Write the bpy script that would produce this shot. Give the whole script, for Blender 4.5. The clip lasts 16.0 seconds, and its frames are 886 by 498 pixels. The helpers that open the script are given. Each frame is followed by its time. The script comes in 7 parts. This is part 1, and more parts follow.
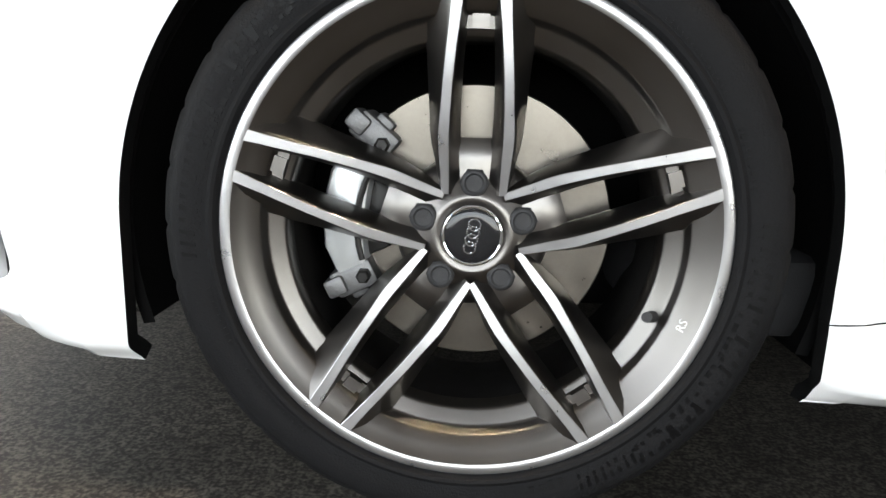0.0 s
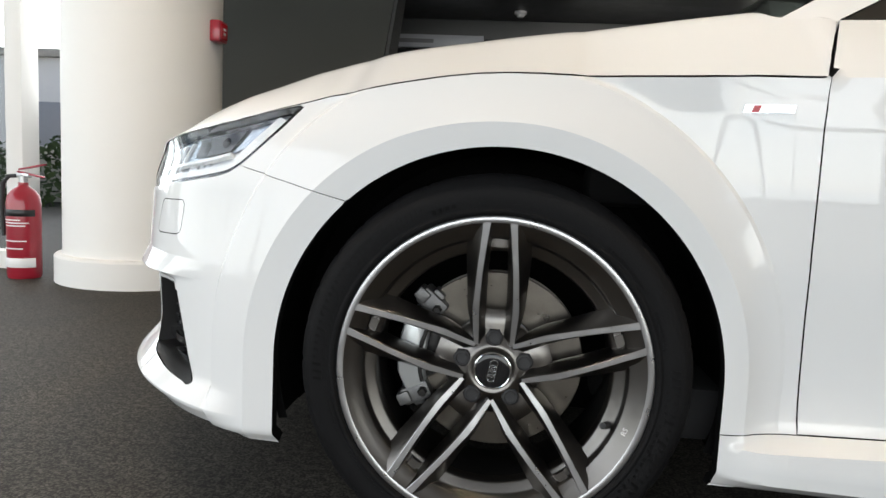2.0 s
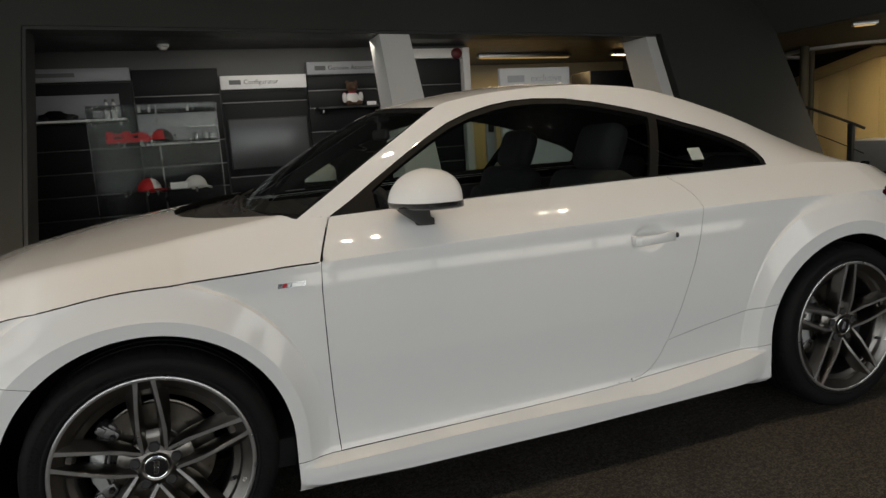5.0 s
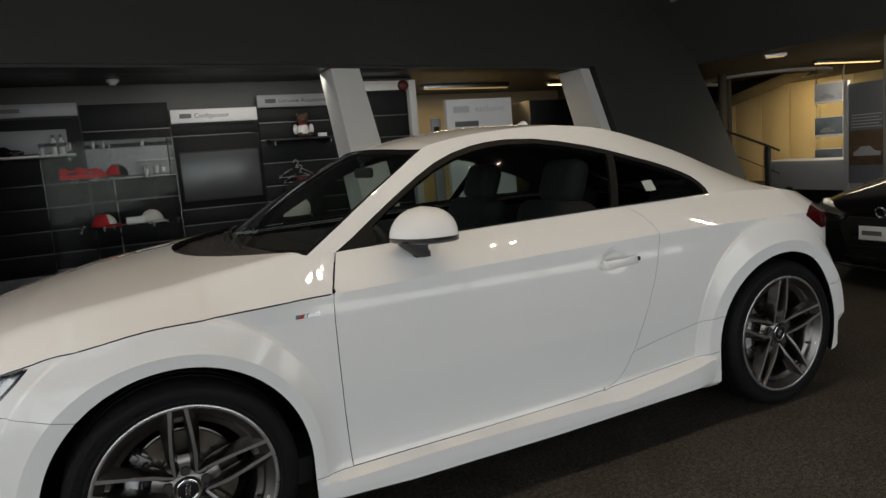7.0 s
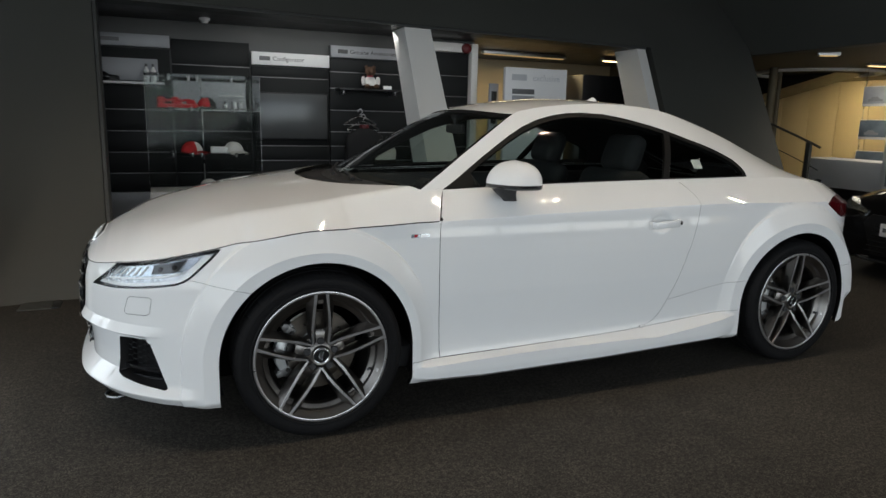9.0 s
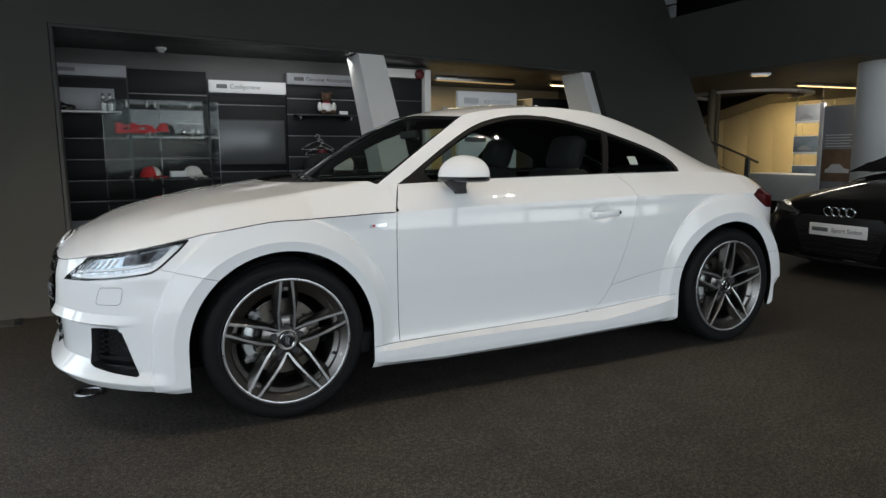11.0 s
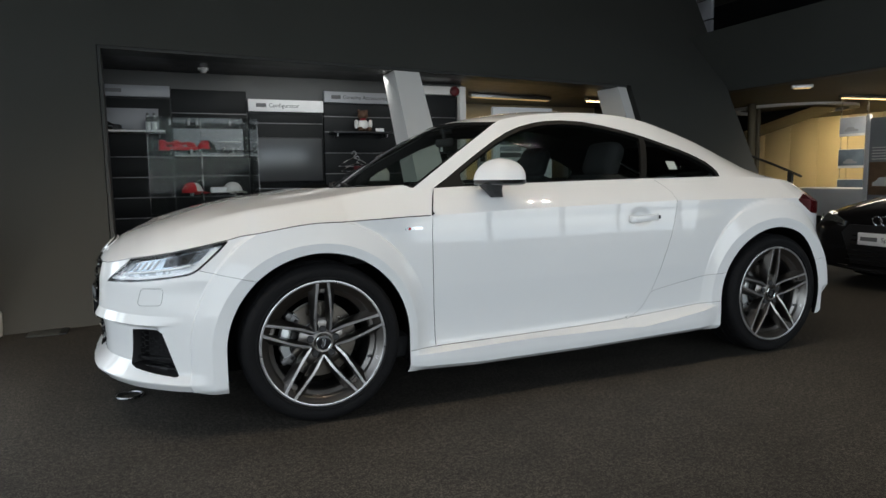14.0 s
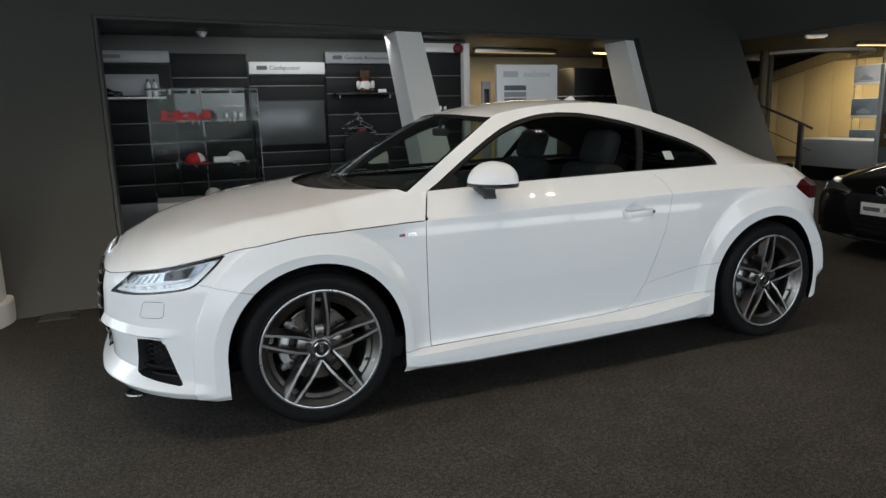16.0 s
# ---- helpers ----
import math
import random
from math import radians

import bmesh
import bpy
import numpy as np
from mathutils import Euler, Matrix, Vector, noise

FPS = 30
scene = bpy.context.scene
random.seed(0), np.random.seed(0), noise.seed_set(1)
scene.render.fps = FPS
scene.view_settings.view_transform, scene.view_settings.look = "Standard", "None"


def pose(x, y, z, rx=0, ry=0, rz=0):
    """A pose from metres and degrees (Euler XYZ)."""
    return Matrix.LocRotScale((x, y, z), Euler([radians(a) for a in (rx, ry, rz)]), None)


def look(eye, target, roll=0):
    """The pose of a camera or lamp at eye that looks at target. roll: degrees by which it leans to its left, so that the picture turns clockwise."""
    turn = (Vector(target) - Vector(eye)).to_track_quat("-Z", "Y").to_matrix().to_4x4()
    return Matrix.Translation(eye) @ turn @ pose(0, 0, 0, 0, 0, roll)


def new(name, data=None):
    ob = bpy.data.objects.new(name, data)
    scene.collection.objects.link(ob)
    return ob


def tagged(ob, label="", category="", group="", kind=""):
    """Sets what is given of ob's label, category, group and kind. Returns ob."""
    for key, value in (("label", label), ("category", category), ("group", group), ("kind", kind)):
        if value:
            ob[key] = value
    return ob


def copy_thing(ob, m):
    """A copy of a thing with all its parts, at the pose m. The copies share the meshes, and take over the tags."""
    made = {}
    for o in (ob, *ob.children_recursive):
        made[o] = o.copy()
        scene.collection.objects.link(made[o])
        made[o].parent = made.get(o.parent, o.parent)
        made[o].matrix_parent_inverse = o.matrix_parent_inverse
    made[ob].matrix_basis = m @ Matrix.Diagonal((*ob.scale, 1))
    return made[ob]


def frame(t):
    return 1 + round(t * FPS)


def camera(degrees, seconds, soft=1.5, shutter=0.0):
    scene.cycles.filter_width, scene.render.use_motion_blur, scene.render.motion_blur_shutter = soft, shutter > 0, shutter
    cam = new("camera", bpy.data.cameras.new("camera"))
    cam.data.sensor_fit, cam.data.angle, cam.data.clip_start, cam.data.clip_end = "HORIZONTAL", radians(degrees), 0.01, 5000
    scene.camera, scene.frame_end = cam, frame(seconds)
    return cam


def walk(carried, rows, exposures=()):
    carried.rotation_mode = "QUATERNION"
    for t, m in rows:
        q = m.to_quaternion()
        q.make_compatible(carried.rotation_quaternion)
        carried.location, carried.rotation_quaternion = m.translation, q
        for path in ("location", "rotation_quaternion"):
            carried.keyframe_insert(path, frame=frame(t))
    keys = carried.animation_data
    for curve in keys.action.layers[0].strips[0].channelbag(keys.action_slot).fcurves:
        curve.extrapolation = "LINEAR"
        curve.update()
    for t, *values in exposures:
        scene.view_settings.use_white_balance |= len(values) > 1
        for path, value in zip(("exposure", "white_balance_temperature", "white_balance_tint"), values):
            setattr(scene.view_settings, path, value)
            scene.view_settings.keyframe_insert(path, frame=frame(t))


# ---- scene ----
cam = camera(66.7, 16.0, soft=1.5)
PATH = [
    (0, (0.004, -0.652, 0.461), (-0.092, 1.3, 0.038), 1.9),
    (0.5, (0.022, -0.774, 0.469), (-0.07, 1.195, 0.134), 2.5),
    (1, (0.045, -0.833, 0.471), (-0.056, 1.152, 0.243), 2.4),
    (1.5, (0.036, -0.916, 0.519), (-0.042, 1.075, 0.345), 3.1),
    (2, (0.01, -1.061, 0.644), (-0.175, 0.919, 0.43), 2.8),
    (2.2, (0.005, -1.152, 0.725), (-0.17, 0.83, 0.526), 2.8),
    (2.5, (-0.012, -1.351, 0.876), (0.03, 0.632, 0.62), 1.6),
    (3, (0.008, -1.563, 1.067), (0.215, 0.394, 0.71), 0.1),
    (3.5, (0.068, -1.71, 1.122), (0.274, 0.245, 0.755), -2.3),
    (4, (0.12, -1.778, 1.142), (0.387, 0.179, 0.825), -3.8),
    (4.5, (0.161, -1.816, 1.144), (0.599, 0.112, 0.839), -4.1),
    (5, (0.19, -1.839, 1.145), (0.851, 0.021, 0.826), -3.7),
    (7.5, (-0.198, -2.025, 1.223), (0.647, -0.231, 0.964), -4.7),
    (8, (-0.332, -2.115, 1.22), (0.395, -0.275, 0.93), -1.4),
    (8.5, (-0.435, -2.317, 1.215), (0.229, -0.455, 0.907), 1.0),
    (9, (-0.54, -2.409, 1.22), (0.228, -0.6, 0.847), 1.2),
    (9.5, (-0.59, -2.482, 1.219), (0.27, -0.718, 0.835), 1.0),
    (12, (-0.616, -2.641, 0.982), (0.257, -0.855, 0.767), -0.9),
    (12.5, (-0.622, -2.631, 0.983), (0.196, -0.82, 0.762), -1.0),
    (13, (-0.619, -2.631, 0.98), (0.175, -0.808, 0.766), -0.9),
    (13.5, (-0.612, -2.621, 0.985), (0.177, -0.796, 0.769), -0.8),
    (14, (-0.609, -2.614, 0.984), (0.178, -0.787, 0.774), -0.8),
    (14.5, (-0.609, -2.614, 0.997), (0.167, -0.782, 0.797), -0.9),
    (15, (-0.602, -2.614, 1.029), (0.128, -0.768, 0.788), -0.3),
    (15.5, (-0.573, -2.632, 1.166), (0.129, -0.786, 0.851), -0.7),
    (16, (-0.542, -2.65, 1.266), (0.204, -0.835, 0.881), -1.5),
]

EXPOSURES = [(0.0, 1.0, 6500, 10), (0.5, 0.7, 6500, 10), (1.0, 0.5, 6500, 10), (1.7, 0.3, 6500, 10), (2.5, -0.44, 6650, 10), (3.5, -0.92, 6700, 10), (5.0, -0.88, 6850, 10), (7.5, -0.82, 6550, 10), (8.5, -0.70, 6300, 9), (9.5, -0.54, 6100, 8), (12.0, -0.44, 6050, 8), (16.0, -0.43, 6100, 8)]
walk(cam, [(t, look(eye, target, roll)) for t, eye, target, roll in PATH], EXPOSURES)

# ---- world, sun and large lights ----
world = bpy.data.worlds.new("world")
scene.world = world
world.use_nodes = True
wn = world.node_tree.nodes
sky = wn.new("ShaderNodeTexSky")
sky.sky_type, sky.sun_disc = "NISHITA", False
sky.sun_elevation, sky.sun_rotation = radians(38), radians(150)
wn["Background"].inputs["Strength"].default_value = 0.12
world.node_tree.links.new(sky.outputs[0], wn["Background"].inputs["Color"])

CEIL = 5.2


def area(name, at, target, w, h, watts, colour):
    data = bpy.data.lights.new(name, "AREA")
    data.shape, data.size, data.size_y, data.energy, data.color = "RECTANGLE", w, h, watts, colour
    ob = new(name, data)
    ob.matrix_world = look(at, target)
    return ob


# daylight in the glazed front behind the walk, and in the glazed end wall
area("daylight_front", (1.0, -11.2, 2.4), (1.0, 0, 1.6), 24.0, 4.4, 1250, (0.95, 0.975, 1.0))
area("daylight_end", (-7.25, -2.2, 2.4), (0, -1.2, 1.2), 8.6, 4.4, 310, (0.95, 0.975, 1.0))

area("daylight_bay", (-4.72, 2.78, 3.05), (-4.72, 0, 3.05), 4.66, 4.2, 165, (0.97, 0.985, 1.0))


def spot(x, y, watts, colour=(1.0, 0.80, 0.58)):
    data = bpy.data.lights.new("ceiling_spot_light", "SPOT")
    data.energy, data.color, data.spot_size, data.spot_blend, data.shadow_soft_size = watts, colour, radians(110), 0.6, 0.04
    ob = new("ceiling_spot_light", data)
    ob.matrix_world = Matrix.Translation((x, y, CEIL - 0.03))
    return ob


SPOTS = [(-2.5, -0.3, (0,)), (-0.5, -0.3, (0,)), (1.42, -0.4, (-0.13, 0.13)), (0.9, 1.6, (0,)), (3.5, -0.3, (-0.13, 0.13)), (6.85, -0.3, (0,))]
for x, y, offsets in SPOTS:
    for dx in offsets:
        spot(x + dx, y, (150 if y < 1 else 60) / len(offsets))

# ---- materials ----
def nodes_of(name):
    m = bpy.data.materials.new(name)
    m.use_nodes = True
    nt = m.node_tree
    return m, nt, nt.nodes["Principled BSDF"]


def mat(name, colour, rough=0.5, metal=0.0, coat=0.0, vary=0.12, scale=6.0, fine=0.0, fine_scale=220.0, bump=0.0, spec=0.5, rough_vary=0.08, coat_ior=1.5):
    """A principled surface with blotches at one scale, grain at a finer one, and fine relief."""
    m, nt, p = nodes_of(name)
    new_node, link = nt.nodes.new, nt.links.new
    co = new_node("ShaderNodeTexCoord")
    n1 = new_node("ShaderNodeTexNoise")
    n1.inputs["Scale"].default_value, n1.inputs["Detail"].default_value = scale, 5
    n2 = new_node("ShaderNodeTexNoise")
    n2.inputs["Scale"].default_value, n2.inputs["Detail"].default_value = fine_scale, 3
    for n in (n1, n2):
        link(co.outputs["Object"], n.inputs["Vector"])
    mix = new_node("ShaderNodeMix")
    mix.data_type = "RGBA"
    mix.inputs["A"].default_value = (*[c * (1 - vary) for c in colour], 1)
    mix.inputs["B"].default_value = (*[min(1, c * (1 + vary)) for c in colour], 1)
    add = new_node("ShaderNodeMath")
    add.operation = "MULTIPLY_ADD"
    link(n2.outputs["Fac"], add.inputs[0])
    add.inputs[1].default_value = fine
    link(n1.outputs["Fac"], add.inputs[2])
    sub = new_node("ShaderNodeMath")
    sub.operation = "SUBTRACT"
    link(add.outputs[0], sub.inputs[0])
    sub.inputs[1].default_value = fine * 0.5
    link(sub.outputs[0], mix.inputs["Factor"])
    link(mix.outputs["Result"], p.inputs["Base Color"])
    rr = new_node("ShaderNodeMapRange")
    rr.inputs["To Min"].default_value, rr.inputs["To Max"].default_value = max(0.0, rough - rough_vary), min(1.0, rough + rough_vary)
    link(n1.outputs["Fac"], rr.inputs["Value"])
    link(rr.outputs[0], p.inputs["Roughness"])
    p.inputs["Metallic"].default_value = metal
    p.inputs["Specular IOR Level"].default_value = spec
    p.inputs["Coat Weight"].default_value = coat
    p.inputs["Coat Roughness"].default_value = 0.012
    p.inputs["Coat IOR"].default_value = coat_ior
    if bump:
        b = new_node("ShaderNodeBump")
        b.inputs["Strength"].default_value, b.inputs["Distance"].default_value = bump, 0.002
        link(n2.outputs["Fac"], b.inputs["Height"])
        link(b.outputs[0], p.inputs["Normal"])
    return m


def glass(name, tint, gloss_ior=1.5, rough=0.0):
    """A thin pane: tinted see-through, with a mirror sheen that grows towards grazing."""
    m, nt, p = nodes_of(name)
    nt.nodes.remove(p)
    out = nt.nodes["Material Output"]
    tr, gl, lw, pw, fr, mx = (nt.nodes.new(k) for k in ("ShaderNodeBsdfTransparent", "ShaderNodeBsdfGlossy", "ShaderNodeLayerWeight", "ShaderNodeMath", "ShaderNodeMath", "ShaderNodeMixShader"))
    tr.inputs["Color"].default_value = (*tint, 1)
    gl.inputs["Roughness"].default_value = rough
    f0 = ((gloss_ior - 1) / (gloss_ior + 1)) ** 2
    lw.inputs["Blend"].default_value = 0.5
    pw.operation, fr.operation = "POWER", "MULTIPLY_ADD"
    nt.links.new(lw.outputs["Facing"], pw.inputs[0])
    pw.inputs[1].default_value = 5.0
    nt.links.new(pw.outputs[0], fr.inputs[0])
    fr.inputs[1].default_value, fr.inputs[2].default_value = 1 - f0, f0
    nt.links.new(fr.outputs[0], mx.inputs[0])
    nt.links.new(tr.outputs[0], mx.inputs[1])
    nt.links.new(gl.outputs[0], mx.inputs[2])
    nt.links.new(mx.outputs[0], out.inputs["Surface"])
    return m


def glow(name, colour, strength):
    m, nt, p = nodes_of(name)
    p.inputs["Base Color"].default_value = (*colour, 1)
    p.inputs["Emission Color"].default_value = (*colour, 1)
    p.inputs["Emission Strength"].default_value = strength
    return m


WHITE_PAINT = mat("white_car_paint", (0.78, 0.785, 0.78), 0.5, coat=1.0, coat_ior=1.52, vary=0.012, scale=3, spec=0.06, rough_vary=0.02)
BLACK_PAINT = mat("black_car_paint", (0.004, 0.004, 0.0045), 0.5, spec=0.05, coat=0.45, vary=0.1, scale=4)
BLACK_GLOSS = mat("gloss_black_plastic", (0.012, 0.012, 0.013), 0.12, vary=0.15, scale=8)
BLACK_MATT = mat("grained_black_plastic", (0.022, 0.022, 0.023), 0.6, vary=0.25, scale=14, fine=0.5, fine_scale=600, bump=0.4)
# black of liners and undertray; on panel edges it paints the shade of the gaps
GAP_BLACK = mat("black_gap_shade_and_lining", (0.005, 0.005, 0.005), 0.9, vary=0.3, scale=9, spec=0.1)
RUBBER = mat("tyre_rubber", (0.009, 0.009, 0.0095), 0.62, vary=0.25, scale=11, fine=0.5, fine_scale=420, bump=0.35, rough_vary=0.12, spec=0.09)
RUBBER_SHINE = mat("raised_tyre_lettering", (0.003, 0.003, 0.0032), 0.4, vary=0.2, scale=20, spec=0.12)
TRIM_RUBBER = mat("window_rubber", (0.005, 0.005, 0.005), 0.6, vary=0.2, scale=12, spec=0.2)
CHROME = mat("chrome", (0.82, 0.82, 0.83), 0.06, metal=1.0, vary=0.03, scale=20, rough_vary=0.02)
SATIN = mat("satin_aluminium", (0.62, 0.62, 0.63), 0.3, metal=1.0, vary=0.06, scale=20)
RED_ENAMEL = mat("red_enamel", (0.42, 0.012, 0.02), 0.25, vary=0.08, scale=30)
WHEEL_SILVER = mat("machined_wheel_face", (0.47, 0.47, 0.475), 0.30, metal=0.9, vary=0.04, scale=30, fine=0.3, fine_scale=700)
WHEEL_GREY = mat("grey_wheel_paint", (0.18, 0.170, 0.160), 0.32, metal=1.0, vary=0.08, scale=18, fine=0.3, fine_scale=900, rough_vary=0.05)
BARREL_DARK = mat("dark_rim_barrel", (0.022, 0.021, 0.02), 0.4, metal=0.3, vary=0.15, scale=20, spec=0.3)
DISC_STEEL = mat("brake_disc_steel", (0.17, 0.155, 0.135), 0.30, metal=1.0, vary=0.14, scale=40, fine=0.5, fine_scale=300)
CALIPER_SILVER = mat("silver_caliper_paint", (0.56, 0.58, 0.58), 0.32, metal=0.55, vary=0.1, scale=20)
CAST_IRON = mat("cast_caliper", (0.17, 0.17, 0.17), 0.5, metal=0.8, vary=0.25, scale=25, fine=0.5, fine_scale=300, bump=0.3)
SEAT_CLOTH = mat("black_seat_cloth", (0.014, 0.014, 0.015), 0.85, vary=0.25, scale=16, fine=0.6, fine_scale=500, bump=0.4)
PANE_TINT = glass("car_glass", (0.70, 0.76, 0.73), 1.42)
PANE_SIDE = glass("car_side_glass", (0.60, 0.66, 0.63), 1.16)
LENS = glass("lamp_lens", (0.95, 0.96, 0.97), 1.45)
LAMP_CHROME = mat("lamp_reflector", (0.48, 0.51, 0.55), 0.2, metal=1.0, vary=0.15, scale=45)
GRILLE_BLACK = mat("satin_black_grille", (0.010, 0.010, 0.0105), 0.35, vary=0.2, scale=20, spec=0.35)
LAMP_WHITE = mat("lamp_light_guide", (0.85, 0.87, 0.88), 0.2, vary=0.03, scale=30)
LAMP_GREY = mat("lamp_housing", (0.62, 0.64, 0.67), 0.28, metal=0.5, vary=0.3, scale=30)
TAIL_RED = mat("tail_lens", (0.06, 0.003, 0.005), 0.08, vary=0.15, scale=30)
WALL_GREY = mat("dark_wall_panel", (0.056, 0.058, 0.053), 0.6, vary=0.12, scale=1.2, fine=0.35, fine_scale=160, bump=0.12)
DARK_GREY = mat("dark_slat_panel", (0.0085, 0.0095, 0.010), 0.55, spec=0.25, vary=0.15, scale=4, fine=0.3, fine_scale=120)
MID_GREY = mat("grey_backing", (0.062, 0.065, 0.064), 0.5, vary=0.1, scale=3)
SHELF_BLACK = mat("black_shelf", (0.008, 0.008, 0.009), 0.35, vary=0.2, scale=8)
PLASTER = mat("white_plaster", (0.78, 0.775, 0.75), 0.6, vary=0.03, scale=2.2, fine=0.25, fine_scale=90, bump=0.1)
CEILING_GREY = mat("grey_ceiling", (0.13, 0.12, 0.10), 0.8, vary=0.06, scale=1.5)
CREAM = mat("cream_wall_panel", (0.62, 0.52, 0.33), 0.55, vary=0.06, scale=1.5)
TAN = mat("tan_ceiling", (0.10, 0.085, 0.055), 0.7, vary=0.08, scale=1.6)
SIGN_WHITE = mat("white_sign_board", (0.8, 0.8, 0.8), 0.35, vary=0.03, scale=4)
SIGN_GREY = mat("grey_sign_board", (0.30, 0.31, 0.33), 0.4, vary=0.05, scale=4)
WORD_PALE = mat("pale_grey_print", (0.52, 0.53, 0.55), 0.5, vary=0.05, scale=20)
PRINT_GREY = mat("grey_print", (0.12, 0.12, 0.125), 0.5, vary=0.1, scale=20)
STEEL_BRUSHED = mat("brushed_steel", (0.42, 0.42, 0.42), 0.28, metal=1.0, vary=0.1, scale=10)
LAMP_DARK = mat("dark_lamp_glass", (0.05, 0.052, 0.055), 0.12, metal=0.4, vary=0.4, scale=25)
CLEAR = glass("clear_glass", (0.95, 0.965, 0.96), 1.14)
RED_CLOTH = mat("red_cloth", (0.5, 0.018, 0.022), 0.7, vary=0.2, scale=25, fine=0.4, fine_scale=300, bump=0.3)
WHITE_CLOTH = mat("white_cloth", (0.75, 0.74, 0.72), 0.8, vary=0.08, scale=25, fine=0.3, fine_scale=300, bump=0.3)
BLACK_CLOTH = mat("black_cloth", (0.012, 0.012, 0.013), 0.85, vary=0.25, scale=18, fine=0.4, fine_scale=300, bump=0.3)
BROWN_FUR = mat("brown_plush", (0.09, 0.05, 0.03), 0.95, vary=0.3, scale=60, fine=0.6, fine_scale=400, bump=0.8)
DULL_RED = mat("dull_dark_red", (0.11, 0.012, 0.015), 0.5, vary=0.2, scale=15)
RED_STEEL = mat("red_lacquered_steel", (0.30, 0.012, 0.028), 0.3, vary=0.1, scale=12, coat=0.4)
WALL_WHITE = mat("white_wall", (0.72, 0.72, 0.71), 0.65, vary=0.04, scale=2)
FOLIAGE = mat("hedge_leaves", (0.05, 0.085, 0.03), 0.6, vary=0.5, scale=30)
STONE = mat("pale_stone", (0.42, 0.40, 0.36), 0.8, vary=0.2, scale=5, fine=0.5, fine_scale=40, bump=0.4)


def floor_material():
    """Dark fine-speckled floor covering, brownish grey, with faint traffic stains."""
    m, nt, p = nodes_of("speckled_floor")
    new_node, link = nt.nodes.new, nt.links.new
    co = new_node("ShaderNodeTexCoord")
    big, mid, dot = (new_node("ShaderNodeTexNoise") for _ in range(3))
    for n, s, d in ((big, 0.7, 6), (mid, 7.0, 5), (dot, 170.0, 3)):
        n.inputs["Scale"].default_value, n.inputs["Detail"].default_value = s, d
        link(co.outputs["Object"], n.inputs["Vector"])
    ramp = new_node("ShaderNodeValToRGB")
    ramp.color_ramp.elements[0].position, ramp.color_ramp.elements[1].position = 0.45, 0.60
    ramp.color_ramp.elements[0].color, ramp.color_ramp.elements[1].color = (0.022, 0.0202, 0.0172, 1), (0.100, 0.092, 0.078, 1)
    coarse = new_node("ShaderNodeTexNoise")
    coarse.inputs["Scale"].default_value, coarse.inputs["Detail"].default_value = 55.0, 6
    coarse.inputs["Roughness"].default_value = 0.75
    link(co.outputs["Object"], coarse.inputs["Vector"])
    both = new_node("ShaderNodeMix")
    both.inputs["Factor"].default_value = 0.5
    link(dot.outputs["Fac"], both.inputs["A"])
    link(coarse.outputs["Fac"], both.inputs["B"])
    link(both.outputs["Result"], ramp.inputs[0])
    mul = new_node("ShaderNodeMix")
    mul.data_type, mul.blend_type = "RGBA", "MULTIPLY"
    mul.inputs["Factor"].default_value = 0.85
    link(ramp.outputs[0], mul.inputs["A"])
    add = new_node("ShaderNodeMath")
    link(big.outputs["Fac"], add.inputs[0])
    link(mid.outputs["Fac"], add.inputs[1])
    stain = new_node("ShaderNodeMapRange")
    stain.inputs["From Min"].default_value, stain.inputs["From Max"].default_value = 0.7, 1.3
    stain.inputs["To Min"].default_value, stain.inputs["To Max"].default_value = 0.52, 1.3
    link(add.outputs[0], stain.inputs["Value"])
    link(stain.outputs[0], mul.inputs["B"])
    link(mul.outputs["Result"], p.inputs["Base Color"])
    rr = new_node("ShaderNodeMapRange")
    rr.inputs["To Min"].default_value, rr.inputs["To Max"].default_value = 0.6, 0.8
    link(mid.outputs["Fac"], rr.inputs["Value"])
    link(rr.outputs[0], p.inputs["Roughness"])
    p.inputs["Specular IOR Level"].default_value = 0.16
    b = new_node("ShaderNodeBump")
    b.inputs["Strength"].default_value, b.inputs["Distance"].default_value = 0.35, 0.0015
    link(dot.outputs["Fac"], b.inputs["Height"])
    link(b.outputs[0], p.inputs["Normal"])
    return m


FLOOR = floor_material()

# ---- mesh tools ----
def mesh_ob(name, verts, faces, material, parent=None, label="", smooth=True, mats=None, slots=None, sharp=None):
    me = bpy.data.meshes.new(name)
    me.from_pydata([tuple(map(float, v)) for v in verts], [], [tuple(map(int, f)) for f in faces])
    for m in mats or [material]:
        me.materials.append(m)
    if slots is not None:
        me.polygons.foreach_set("material_index", np.asarray(slots, dtype=np.int32))
    me.polygons.foreach_set("use_smooth", np.full(len(me.polygons), smooth))
    if sharp is not None:
        me.set_sharp_from_angle(angle=radians(sharp))
    me.update()
    ob = new(name, me)
    if parent is not None:
        ob.parent = parent
    if label:
        tagged(ob, label)
    return ob


def part(name, bm, material, parent=None, label="", sharp=35, smooth=True):
    """Links a bmesh as one mesh object under a thing or a part."""
    me = bpy.data.meshes.new(name)
    bmesh.ops.recalc_face_normals(bm, faces=bm.faces)
    bm.to_mesh(me)
    bm.free()
    me.materials.append(material)
    me.polygons.foreach_set("use_smooth", np.full(len(me.polygons), smooth))
    if smooth:
        me.set_sharp_from_angle(angle=radians(sharp))
    ob = new(name, me)
    if parent is not None:
        ob.parent = parent
    if label:
        tagged(ob, label)
    return ob


